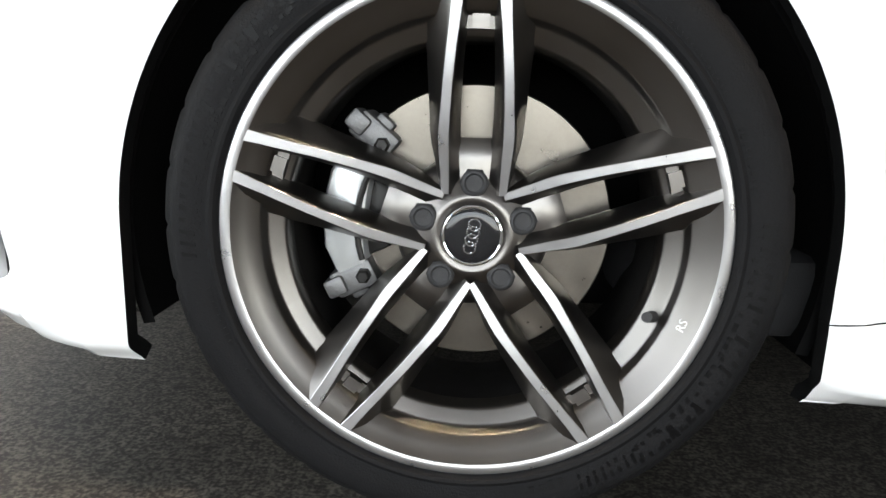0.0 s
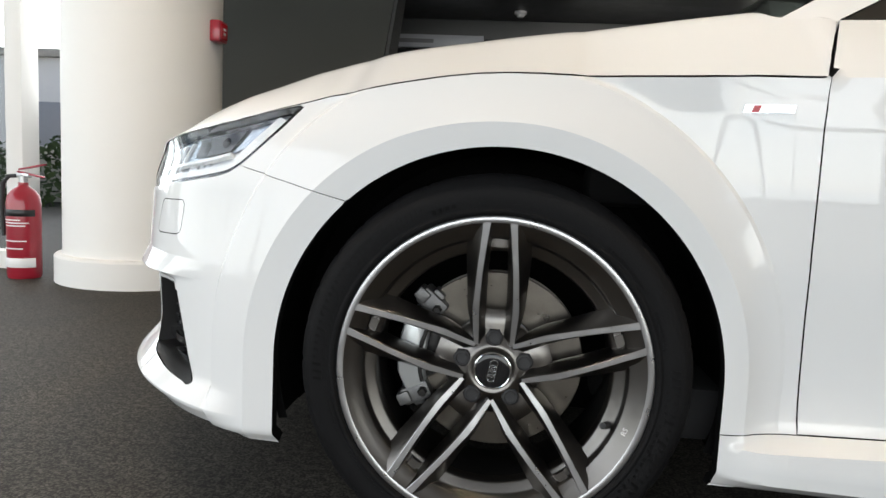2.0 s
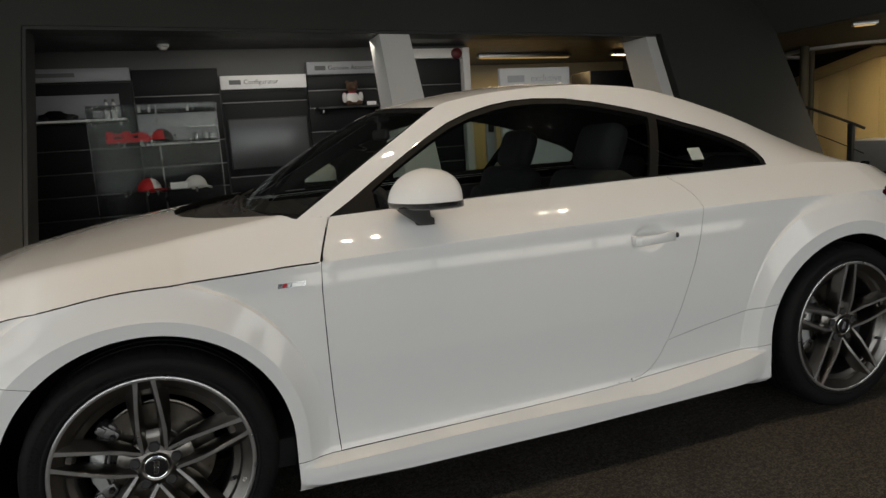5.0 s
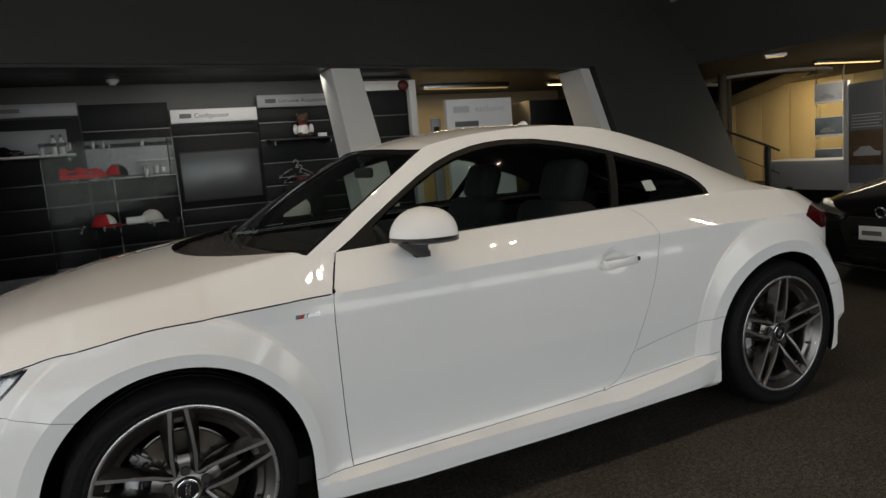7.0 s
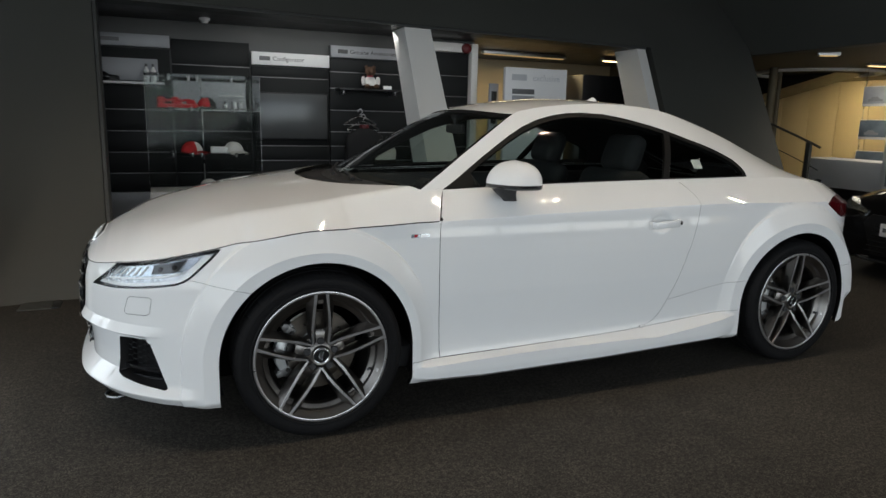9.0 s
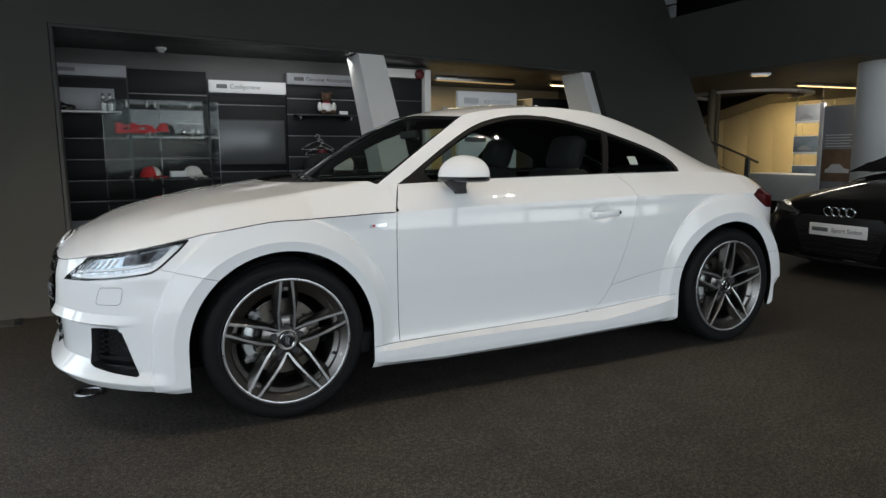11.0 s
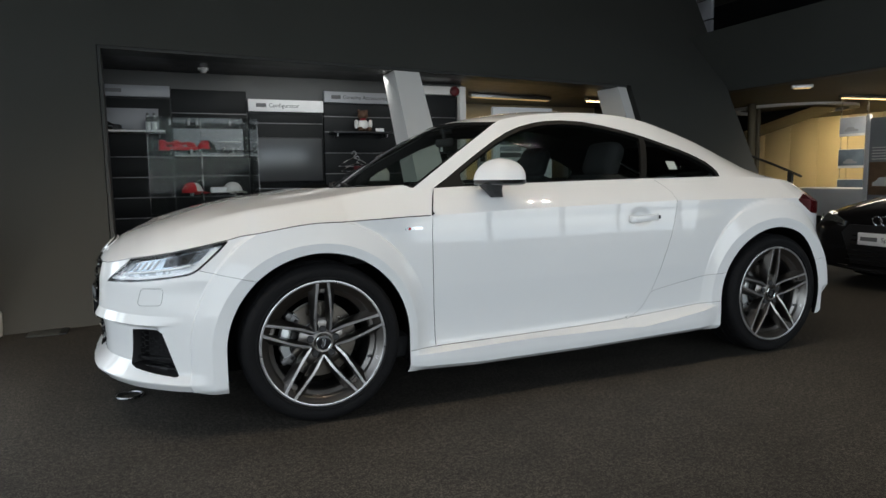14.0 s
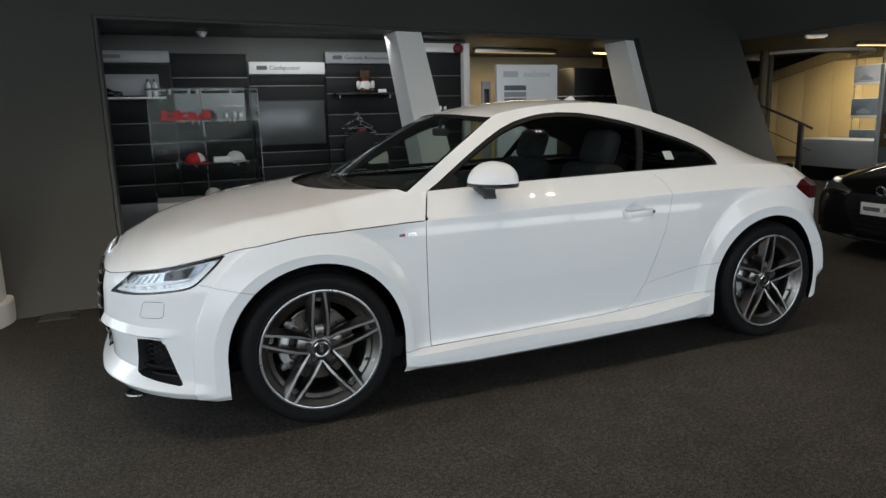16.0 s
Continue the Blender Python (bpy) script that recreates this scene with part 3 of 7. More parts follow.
class Sheet:
    """A grid of two parameters whose vertices slide onto cut lines; its panels are then lifted out as meshes."""

    def __init__(self, a, b, place):
        self.a, self.b, self.place = a.copy(), b.copy(), place
        self.na, self.nb = a.shape
        self.free = np.ones(a.shape, bool)
        self.free[0, :] = self.free[-1, :] = self.free[:, 0] = self.free[:, -1] = False
        i, j = np.meshgrid(np.arange(self.na - 1), np.arange(self.nb - 1), indexing="ij")
        v = lambda p, q: p * self.nb + q
        self.quads = np.stack([v(i, j), v(i + 1, j), v(i + 1, j + 1), v(i, j + 1)], -1).reshape(-1, 4)
        self.folds = []

    def cut(self, f):
        """Slides the vertices nearest to the zero line of f(a, b) onto it."""
        for _ in range(2):
            val = f(self.a, self.b)
            best = np.full(self.a.shape, 9.0)
            ta, tb = self.a.copy(), self.b.copy()
            for di, dj in ((1, 0), (0, 1)):
                A0, A1 = (slice(0, self.na - di), slice(0, self.nb - dj)), (slice(di, self.na), slice(dj, self.nb))
                v0, v1 = val[A0], val[A1]
                hit = (v0 * v1) < -1e-12
                t = np.where(hit, v0 / np.where(hit, v0 - v1, 1), 0)
                qa, qb = self.a[A0] + t * (self.a[A1] - self.a[A0]), self.b[A0] + t * (self.b[A1] - self.b[A0])
                for sl, frac, near in ((A0, t, t <= 0.5), (A1, 1 - t, t > 0.5)):
                    m = hit & near & self.free[sl] & (frac < best[sl])
                    ta[sl] = np.where(m, qa, ta[sl])
                    tb[sl] = np.where(m, qb, tb[sl])
                    best[sl] = np.where(m, frac, best[sl])
            self.a, self.b = ta, tb

    def fold(self, *tests):
        """Lines where the skin is creased: their edges are drawn sharp."""
        self.folds += tests

    def crisp(self, ob, on, count, copies):
        """Marks the edges of a panel that lie along a crease."""
        me = ob.data
        ends = np.zeros(len(me.edges) * 2, dtype=np.int32)
        me.edges.foreach_get("vertices", ends)
        ends = ends.reshape(-1, 2)
        mark = me.attributes.get("sharp_edge") or me.attributes.new("sharp_edge", "BOOLEAN", "EDGE")
        sharp = np.zeros(len(me.edges), dtype=bool)
        mark.data.foreach_get("value", sharp)
        for flag in on:
            full = np.concatenate([np.r_[flag, np.zeros(count - len(flag), bool)]] * copies)
            sharp |= full[ends[:, 0]] & full[ends[:, 1]]
        mark.data.foreach_set("value", sharp)
        me.update()

    def build(self):
        self.on = [np.abs(f(self.a, self.b)).reshape(-1) < 0.0013 for f in self.folds]
        self.xyz = self.place(self.a, self.b).reshape(-1, 3)
        gx = np.gradient(self.xyz.reshape(self.na, self.nb, 3), axis=0)
        gz = np.gradient(self.xyz.reshape(self.na, self.nb, 3), axis=1)
        n = np.cross(gx, gz)
        ln = np.linalg.norm(n, axis=-1, keepdims=True)
        self.normal = (n / np.maximum(ln, 1e-9)).reshape(-1, 3)
        # quads cut across a corner are split along the shorter diagonal
        self.ca, self.cb = (m.reshape(-1)[self.quads].mean(1) for m in (self.a, self.b))
        return self

    def split(self, keep):
        """Faces of a region: keep(a, b) says it for each triangle's middle."""
        q = self.quads
        fa, fb = self.a.reshape(-1), self.b.reshape(-1)
        corner = np.array([[1, 1, 1], [2.4, 0.3, 0.3], [0.3, 2.4, 0.3], [0.3, 0.3, 2.4]]) / 3

        def judge(tri):
            """Whether a triangle belongs, and how far its corners disagree."""
            ok = [keep(fa[tri] @ w, fb[tri] @ w) for w in corner]
            return ok[0], sum((o != ok[0]).astype(int) for o in ok[1:])

        look_at = np.array([[1, 1, 1, 1], [3.1, 0.3, 0.3, 0.3], [0.3, 3.1, 0.3, 0.3], [0.3, 0.3, 3.1, 0.3], [0.3, 0.3, 0.3, 3.1]]) / 4
        seen = np.stack([keep(fa[q] @ w, fb[q] @ w) for w in look_at])
        whole = seen.all(0)
        flat = q[whole]
        sure = []
        for flag in self.on:
            down, across = flag[flat[:, 0]] & flag[flat[:, 2]], flag[flat[:, 1]] & flag[flat[:, 3]] & ~(flag[flat[:, 0]] & flag[flat[:, 2]])
            for pick, cuts in ((down, ((0, 1, 2), (0, 2, 3))), (across, ((0, 1, 3), (1, 2, 3)))):
                for cut in cuts:
                    sure += [tuple(r) for r in flat[pick][:, cut]]
            flat = flat[~down & ~across]
        sure += [tuple(r) for r in flat]
        q = q[~whole & seen.any(0)]
        a0, a1, b0, b1 = q[:, [0, 1, 2]], q[:, [0, 2, 3]], q[:, [0, 1, 3]], q[:, [1, 2, 3]]
        (ka0, ea0), (ka1, ea1), (kb0, eb0), (kb1, eb1) = (judge(t) for t in (a0, a1, b0, b1))
        use = (ea0 + ea1 <= eb0 + eb1)
        first, second = np.where(use[:, None], a0, b0), np.where(use[:, None], a1, b1)
        k0, k1 = np.where(use, ka0, kb0), np.where(use, ka1, kb1)
        faces = sure + [tuple(r) for r in q[k0 & k1]]
        faces += [tuple(r) for r in first[k0 & ~k1]] + [tuple(r) for r in second[k1 & ~k0]]
        return faces

    def panel(self, name, keep, material, parent, label="", gap=0.0018, thick=0.020, lift=0.0, mirror=False, skirt=True, flip=False, both=False):
        """One panel with returned edges, coloured black as painted shade in the gaps; lift moves it along the outward
        normal.
        """
        faces = self.split(keep)
        if not faces:
            return None
        some = np.array([f[:3] for f in faces[:: max(1, len(faces) // 60)]])
        v0, v1, v2 = (self.xyz[some[:, k]] for k in range(3))
        if (np.cross(v1 - v0, v2 - v0) * self.normal[some[:, 0]]).sum() < 0:
            faces = [f[::-1] for f in faces]
        used = sorted({i for f in faces for i in f})
        idx = {o: n for n, o in enumerate(used)}
        pos = self.xyz[used] + lift * self.normal[used]
        nor = self.normal[used]
        shown = None
        creased = [flag[used] for flag in self.on]
        faces = [tuple(idx[i] for i in f) for f in faces]
        count = {}
        for f in faces:
            for e in zip(f, f[1:] + f[:1]):
                count[e] = count.get(e, 0) + 1
        middle = np.abs(pos[:, 1] - MID) < 1e-4
        rim = [e for e in count if (e[1], e[0]) not in count and not (middle[e[0]] and middle[e[1]])]
        if skirt and rim:
            inner, hits = np.zeros_like(pos), np.zeros(len(pos))
            rimset = {i for e in rim for i in e}
            for f in faces:
                if rimset & set(f):
                    c = pos[list(f)].mean(0)
                    for i in f:
                        inner[i] += c
                        hits[i] += 1
            ring = sorted(rimset)
            way = inner[ring] / hits[ring][:, None] - pos[ring]
            way[middle[ring], 1] = 0
            way -= nor[ring] * (way * nor[ring]).sum(1, keepdims=True)
            way /= np.maximum(np.linalg.norm(way, axis=1, keepdims=True), 1e-9)
            wide = gap(pos[ring, 0])[:, None] if callable(gap) else gap
            pos[ring] += wide * way
            base = len(pos)
            low = {i: base + k for k, i in enumerate(ring)}
            pos = np.vstack([pos, pos[ring] - thick * nor[ring]])
            # faces from here on take slot 1: gap shade put in as black
            shown = len(faces)
            faces += [(b, a, low[a], low[b]) for a, b in rim]
        if both:
            count = len(pos)
            more = [tuple(count + i for i in f[::-1]) for f in faces]
            slots = [0 if shown is None or k < shown else 1 for k in range(len(faces))] * 2
            pos, faces = np.vstack([pos, pos * (1, -1, 1) + (0, 2 * MID, 0)]), faces + more
            if flip:
                faces = [f[::-1] for f in faces]
            ob = mesh_ob(name, pos, faces, None, parent, label, mats=[material, GAP_BLACK], slots=slots, sharp=48)
            self.crisp(ob, creased, count, 2)
            bm = bmesh.new()
            bm.from_mesh(ob.data)
            bmesh.ops.remove_doubles(bm, verts=[v for v in bm.verts if abs(v.co.y - MID) < 1e-4], dist=2e-4)
            bm.to_mesh(ob.data)
            bm.free()
            return ob
        if mirror:
            pos = pos * (1, -1, 1) + (0, 2 * MID, 0)
        if mirror != flip:
            faces = [f[::-1] for f in faces]
        slots = [0 if shown is None or k < shown else 1 for k in range(len(faces))]
        ob = mesh_ob(name, pos, faces, None, parent, label, mats=[material, GAP_BLACK], slots=slots, sharp=48)
        self.crisp(ob, creased, len(pos), 1)
        return ob


car = empty("sports_coupe", (1.2, MID, 0.0))
tagged(car, "glossy white two-door coupe with grey twin-spoke wheels, parked", "car")
car_back = car.matrix_world.inverted()


def adopt(ob):
    """Hangs a mesh laid out in world places under the car."""
    ob.parent = car
    ob.matrix_parent_inverse = car_back
    return ob


def shell_grid(da, rows):
    s = np.arange(0, LENGTH + da, da)
    s = s * LENGTH / s[-1]
    bx = np.interp(s, PLAN_S, PLAN[:, 0])
    low, top, cz, lz, dz = LOW_Z(bx), TOP_Z(bx), CREASE_Z(bx), LEDGE_Z(bx), DOOR_LOW(bx)
    high = top - cz > 0.04
    marks = [low, low + 0.006, low + 0.03, low + 0.055, lz, dz, dz * 0 + 0.40, np.minimum(cz, top) - 0.05, np.where(high, cz, top - 0.03), np.where(high, cz + 0.008, top - 0.02), np.where(high, cz + 0.022, top - 0.01), top]
    z = [np.linspace(marks[k], marks[k + 1], n, endpoint=False) for k, n in enumerate(rows)]
    z = np.concatenate(z + [top[None]], 0).T
    z = np.maximum.accumulate(z, axis=1)
    return np.repeat(s[:, None], z.shape[1], 1), z


def xz(f):
    """A test of (x, z) as one of (s, z)."""
    return lambda s, z: f(np.interp(s, PLAN_S, PLAN[:, 0]), z)


DOOR = np.array([(0.503, 0.2535), (0.95, 0.262), (1.26, 0.2695), (1.44, 0.2755), (1.52, 0.280), (1.57, 0.289), (1.61, 0.306), (1.645, 0.345), (1.689, 0.42), (1.73, 0.51), (1.766, 0.60), (1.795, 0.68), (1.815, 0.75), (1.829, 0.81), (1.835, 0.857), (1.828, 0.895), (1.808, 0.93), (1.762, 0.972), (1.75, 1.2), (0.5515, 1.2),
                 (0.5505, 0.942), (0.521, 0.885), (0.494, 0.8235), (0.4885, 0.75), (0.488, 0.65), (0.489, 0.55), (0.492, 0.45), (0.497, 0.35)])
HEADLAMP = np.array([(-0.790, 0.588), (-0.786, 0.597), (-0.762, 0.627), (-0.738, 0.6565), (-0.715, 0.6845), (-0.69, 0.6895), (-0.6, 0.7065), (-0.5, 0.7255), (-0.42, 0.741), (-0.358, 0.753), (-0.35, 0.7505), (-0.385, 0.715), (-0.43, 0.675), (-0.462, 0.647), (-0.485, 0.633), (-0.51, 0.6255), (-0.60, 0.611), (-0.70, 0.597)])
FOG = np.array([(-0.712, 0.408), (-0.67, 0.414), (-0.610, 0.4145), (-0.594, 0.405), (-0.578, 0.355), (-0.557, 0.285), (-0.543, 0.244), (-0.551, 0.239), (-0.63, 0.247), (-0.70, 0.257), (-0.722, 0.267), (-0.72, 0.33)])
BUMPER = np.array([(-1.2, -0.2), (-0.02, -0.2), (-0.02, 0.53), (-0.256, 0.5965), (-0.353, 0.621), (-0.452, 0.6435), (-0.475, 0.65), (-0.52, 0.66), (-0.52, 0.95), (-1.2, 0.95)])
WASHER = np.array([(-0.670, 0.508), (-0.678, 0.516), (-0.666, 0.566), (-0.658, 0.575), (-0.594, 0.578), (-0.587, 0.571), (-0.593, 0.523), (-0.602, 0.512)])
GRILLE = np.array([(-1.0, 0.26), (-0.8465, 0.26), (-0.842, 0.34), (-0.831, 0.43), (-0.826, 0.52), (-0.826, 0.60), (-0.8255, 0.652), (-0.828, 0.8), (-1.0, 0.8)])
SKIRT = np.array([(0.2, -0.1), (0.2, 0.2475), (0.3, 0.2485), (0.503, 0.2515), (0.95, 0.260), (1.26, 0.2675), (1.44, 0.2735), (1.56, 0.281), (1.7, 0.2895), (2.05, 0.3135), (2.25, 0.318), (2.25, -0.1)])
LOWQUARTER = np.array([(1.45, 0.26), (1.56, 0.281), (1.7, 0.2895), (2.05, 0.3135), (2.3, 0.32), (2.3, 0.47), (2.03, 0.459), (1.85, 0.432), (1.70, 0.405), (1.6, 0.38)])
TAIL = np.array([(2.705, 0.834), (2.73, 0.848), (2.81, 0.864), (2.95, 0.866), (3.15, 0.855), (3.24, 0.80), (3.1, 0.74), (2.93, 0.750), (2.855, 0.757), (2.80, 0.780), (2.74, 0.813)])
REARBUMP = np.array([(2.6, -0.1), (2.6, 0.50), (2.87, 0.50), (2.93, 0.72), (3.6, 0.72), (3.6, -0.1)])
inside = lambda poly: xz(lambda x, z: signed(x, z, poly))

a, b = shell_grid(0.0078, (2, 4, 4, 3, 4, 15, 40, 4, 3, 4, 10))
flank = Sheet(a, b, shell)
for test in (xz(arch_gap), inside(DOOR), inside(HEADLAMP), inside(FOG), inside(WASHER), inside(BUMPER), inside(GRILLE), inside(SKIRT), inside(LOWQUARTER), inside(TAIL), inside(REARBUMP)):
    flank.cut(test)
creases = [xz(lambda x, z, level=level: np.where(x < -0.5, z - level, 1.0)) for level in (FOLD, FOLD + 0.035)]
creases += [xz(lambda x, z, off=off: np.where(x < -0.39, z - LOW_Z(x) - off, 1.0)) for off in (0.012, 0.047, 0.105)]
for c, wide in FLARES:
    for which, out in ((2, 0.0), (3, 0.0), (3, 0.0075)):
        creases.append(xz(lambda x, z, c=c, wide=wide, which=which, out=out: np.where((np.abs(x - c) < 0.6) & (z < 0.80), arch_lines(c, wide, x, z)[1] - arch_lines(c, wide, x, z)[which] - out, 1.0)))
for test in creases:
    flank.cut(test)
flank.fold(*creases)
flank.fold(xz(lambda x, z: np.where((x > 0.40) & (x < 3.0), z - CREASE_Z(x), 1.0)))
flank.fold(*(xz(lambda x, z, f=f: np.where((x > 0.42) & (x < 2.1), z - f(x), 1.0)) for f in (LEDGE_Z, DOOR_LOW)))
flank.build()
flank.normal *= -1 if flank.normal[len(flank.normal) // 2][1] > 0 else 1


def within(poly, yes=(), no=()):
    def keep(s, z):
        x = np.interp(s, PLAN_S, PLAN[:, 0])
        ok = arch_gap(x, z) > 0
        for p in (poly,) + tuple(yes):
            if p is not None:
                ok &= signed(x, z, p) < 0
        for p in no:
            ok &= signed(x, z, p) > 0
        return ok
    return keep


FRONT_SIDE = np.array([(-0.6, -0.3), (0.494, -0.3), (0.9, 0.2), (0.9, 1.2), (-0.6, 1.2)])
REAR_SIDE = np.array([(0.9, -0.3), (3.6, -0.3), (3.6, 1.3), (0.9, 1.3)])
door_parts = {}
adopt(flank.panel("front_bumper", within(BUMPER, no=(HEADLAMP, FOG, GRILLE, WASHER)), WHITE_PAINT, None, "white front bumper with folded lower edge", gap=0.0006, both=True))
adopt(flank.panel("rear_bumper", within(REARBUMP, no=(TAIL,)), WHITE_PAINT, None, "white rear bumper", gap=0.0006, both=True))
for side in (False, True):
    kw = {"mirror": side}
    adopt(flank.panel("washer_cover", within(WASHER), WHITE_PAINT, None, "small white headlamp washer cover", gap=0.0012, **kw))
    adopt(flank.panel("front_wing", within(FRONT_SIDE, no=(BUMPER, HEADLAMP, DOOR, SKIRT)), WHITE_PAINT, None, "white wing with flared arch", gap=0.0008, **kw))
    door_parts[side] = adopt(flank.panel("door", within(DOOR), WHITE_PAINT, None, "white door with a crease below the window", gap=line([(0.6, 0.0019), (1.0, 0.0009), (1.5, 0.0006)]), **kw))
    adopt(flank.panel("side_skirt", within(SKIRT), WHITE_PAINT, None, "white stepped side skirt", gap=0.001, **kw))
    adopt(flank.panel("lower_quarter_panel", within(LOWQUARTER, no=(DOOR, SKIRT)), WHITE_PAINT, None, gap=0.0006, **kw))
    adopt(flank.panel("rear_wing", within(REAR_SIDE, no=(DOOR, SKIRT, LOWQUARTER, TAIL, REARBUMP)), WHITE_PAINT, None, "white rear wing with flared arch", gap=0.0006, **kw))
    adopt(flank.panel("tail_lamp", within(TAIL), TAIL_RED, None, "dark red tail lamp", lift=0.002, **kw))

# black sheet added behind the flanks, standing in for the shade in the joints
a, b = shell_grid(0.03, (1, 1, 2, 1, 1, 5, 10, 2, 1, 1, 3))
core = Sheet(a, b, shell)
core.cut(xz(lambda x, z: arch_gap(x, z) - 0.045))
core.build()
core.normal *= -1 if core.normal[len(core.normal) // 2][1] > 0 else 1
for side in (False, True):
    adopt(core.panel("joint_shade_sheet", xz(lambda x, z: (arch_gap(x, z) > 0.045) & ((x < 2.6) | (z > 0.40)) & (signed(x, z, HEADLAMP) > 0.02) & (signed(x, z, FOG) > 0.02) & (signed(x, z, GRILLE) > 0.02)), GAP_BLACK, None, lift=-0.024, skirt=False, mirror=side))

# ---- bonnet ----
edge = flank.xyz.reshape(flank.na, flank.nb, 3)[:, -1]
edge_y = lambda x: np.interp(x, edge[:, 0], edge[:, 1])
edge_z = lambda x: np.interp(x, edge[:, 0], edge[:, 2])
NOSE_X = edge[0, 0]
BONNET_Z = line([(NOSE_X, 0.655), (-0.818, 0.680), (-0.79, 0.706), (-0.745, 0.737), (-0.69, 0.763), (-0.6, 0.800), (-0.5, 0.832), (-0.37, 0.868), (-0.2, 0.902), (0.0, 0.930), (0.12, 0.946), (0.3, 0.972), (0.45, 0.992), (0.6, 1.0)])
GLASS_BASE = lambda y: 0.451 - 0.138 * (1 - np.clip(np.abs(y - MID) / 0.741, 0, 1) ** 2.4)
SCREEN_BASE = lambda y: 0.449 - 0.345 * (1 - np.clip(np.abs(y - MID) / 0.741, 0, 1) ** 2.4)


FULL = line([(-0.8, 2.4), (-0.68, 2.6), (-0.60, 4.0), (-0.52, 4.6), (-0.25, 4.0)])
SHOULDER = line([(-0.6, 0.5), (-0.25, 0.53), (-0.06, 0.53), (0.12, 0.68), (0.29, 0.83), (0.45, 0.96)])


def bonnet_z(x, y):
    yy = np.where(y > MID, 2 * MID - y, y)
    ye, ze, zc = edge_y(x), edge_z(x), BONNET_Z(x)
    t = np.clip((yy - ye) / np.maximum(MID - ye, 0.02), 0, 1)
    front = ze + (zc - ze) * (1 - (1 - t) ** FULL(x))
    rise, crown, k = ze + SHOULDER(x) * (yy - ye), zc - 0.046 * (1 - t) ** 2, 0.014
    h = np.clip(0.5 + 0.5 * (crown - rise) / k, 0, 1)
    rear = crown + (rise - crown) * h - k * h * (1 - h)
    return front + (rear - front) * smooth(-0.62, -0.25, x)


xs = np.r_[np.linspace(NOSE_X + 0.001, -0.7, 40, endpoint=False), np.linspace(-0.7, 0.56, 120)]
side_line = [(x, float(edge_y(x))) for x in np.r_[np.linspace(NOSE_X + 0.002, -0.805, 40), np.linspace(-0.80, 0.494, 90), 0.52, 0.55]]
base_line = [(float(SCREEN_BASE(y)) - 0.004, y) for y in np.linspace(0.178, MID, 40)]
BONNET_PLAN = np.array(side_line + [(float(SCREEN_BASE(0.178)), 0.178)] + base_line[1:] + [(base_line[-1][0], MID + 0.2), (NOSE_X + 0.002, MID + 0.2)])
ys = np.r_[np.linspace(0.02, 0.25, 46, endpoint=False), np.linspace(0.25, MID, 60)]
a, b = np.meshgrid(xs, ys, indexing="ij")
top = Sheet(a, b, lambda x, y: np.stack([x, y, bonnet_z(x, y)], -1))
top.free[:, -1] = True
top.cut(lambda x, y: signed(x, y, BONNET_PLAN))
top.b[:, -1] = MID
top.build()
adopt(top.panel("bonnet", lambda x, y: signed(x, y, BONNET_PLAN) < 0, WHITE_PAINT, None, "white smooth bonnet with a wrap-over shut line", gap=0.0050, both=True))

# ---- roof, pillars and glass ----
def line3(points):
    p = np.array(points)
    return lambda x: (np.interp(x, p[:, 0], p[:, 1]), np.interp(x, p[:, 0], p[:, 2]))


RAIL = line3(curve([(0.447, 0.176, 0.937), (0.58, 0.231, 1.017), (0.709, 0.287, 1.095), (0.843, 0.342, 1.174), (0.99, 0.402, 1.259), (1.08, 0.424, 1.283), (1.23, 0.445, 1.304), (1.466, 0.46, 1.320), (1.7, 0.465, 1.316),
                    (1.94, 0.46, 1.284), (2.28, 0.44, 1.176), (2.55, 0.42, 1.064), (2.8, 0.39, 0.966), (2.95, 0.38, 0.930), (3.1, 0.42, 0.903), (3.2, 0.52, 0.885)], 400))
ROOF_Z = line(curve([(0.80, 1.248), (0.911, 1.281), (1.0, 1.303), (1.1, 1.322), (1.2, 1.336), (1.3, 1.346), (1.4, 1.351), (1.6, 1.349), (1.8, 1.334), (2.0, 1.292), (2.2, 1.230), (2.4, 1.158), (2.6, 1.082), (2.8, 1.012), (2.95, 0.968), (3.05, 0.95), (3.15, 0.935), (3.27, 0.91)], 300))


def belt(x):
    k = smooth(0.447, 0.55, x)
    return np.where(x < 0.55, 0.176 - 0.004 * k, edge_y(x)), np.where(x < 0.55, 0.937 + 0.002 * k, edge_z(x))


def pillar(x, w):
    """The upper side: w from 0 at the window line to 1 at the roof rail."""
    (yb, zb), (yr, zr) = belt(x), RAIL(x)
    up, under = np.maximum(w, 0), np.minimum(w, 0)
    y, z = yb + (yr - yb) * up - 0.1 * under, zb + (zr - zb) * up + 0.5 * under
    bulge = 4 * up * (1 - up) * (0.022 * smooth(0.55, 1.1, x) - 0.034 * smooth(2.0, 2.6, x))
    return np.stack([x, y - bulge, z], -1)


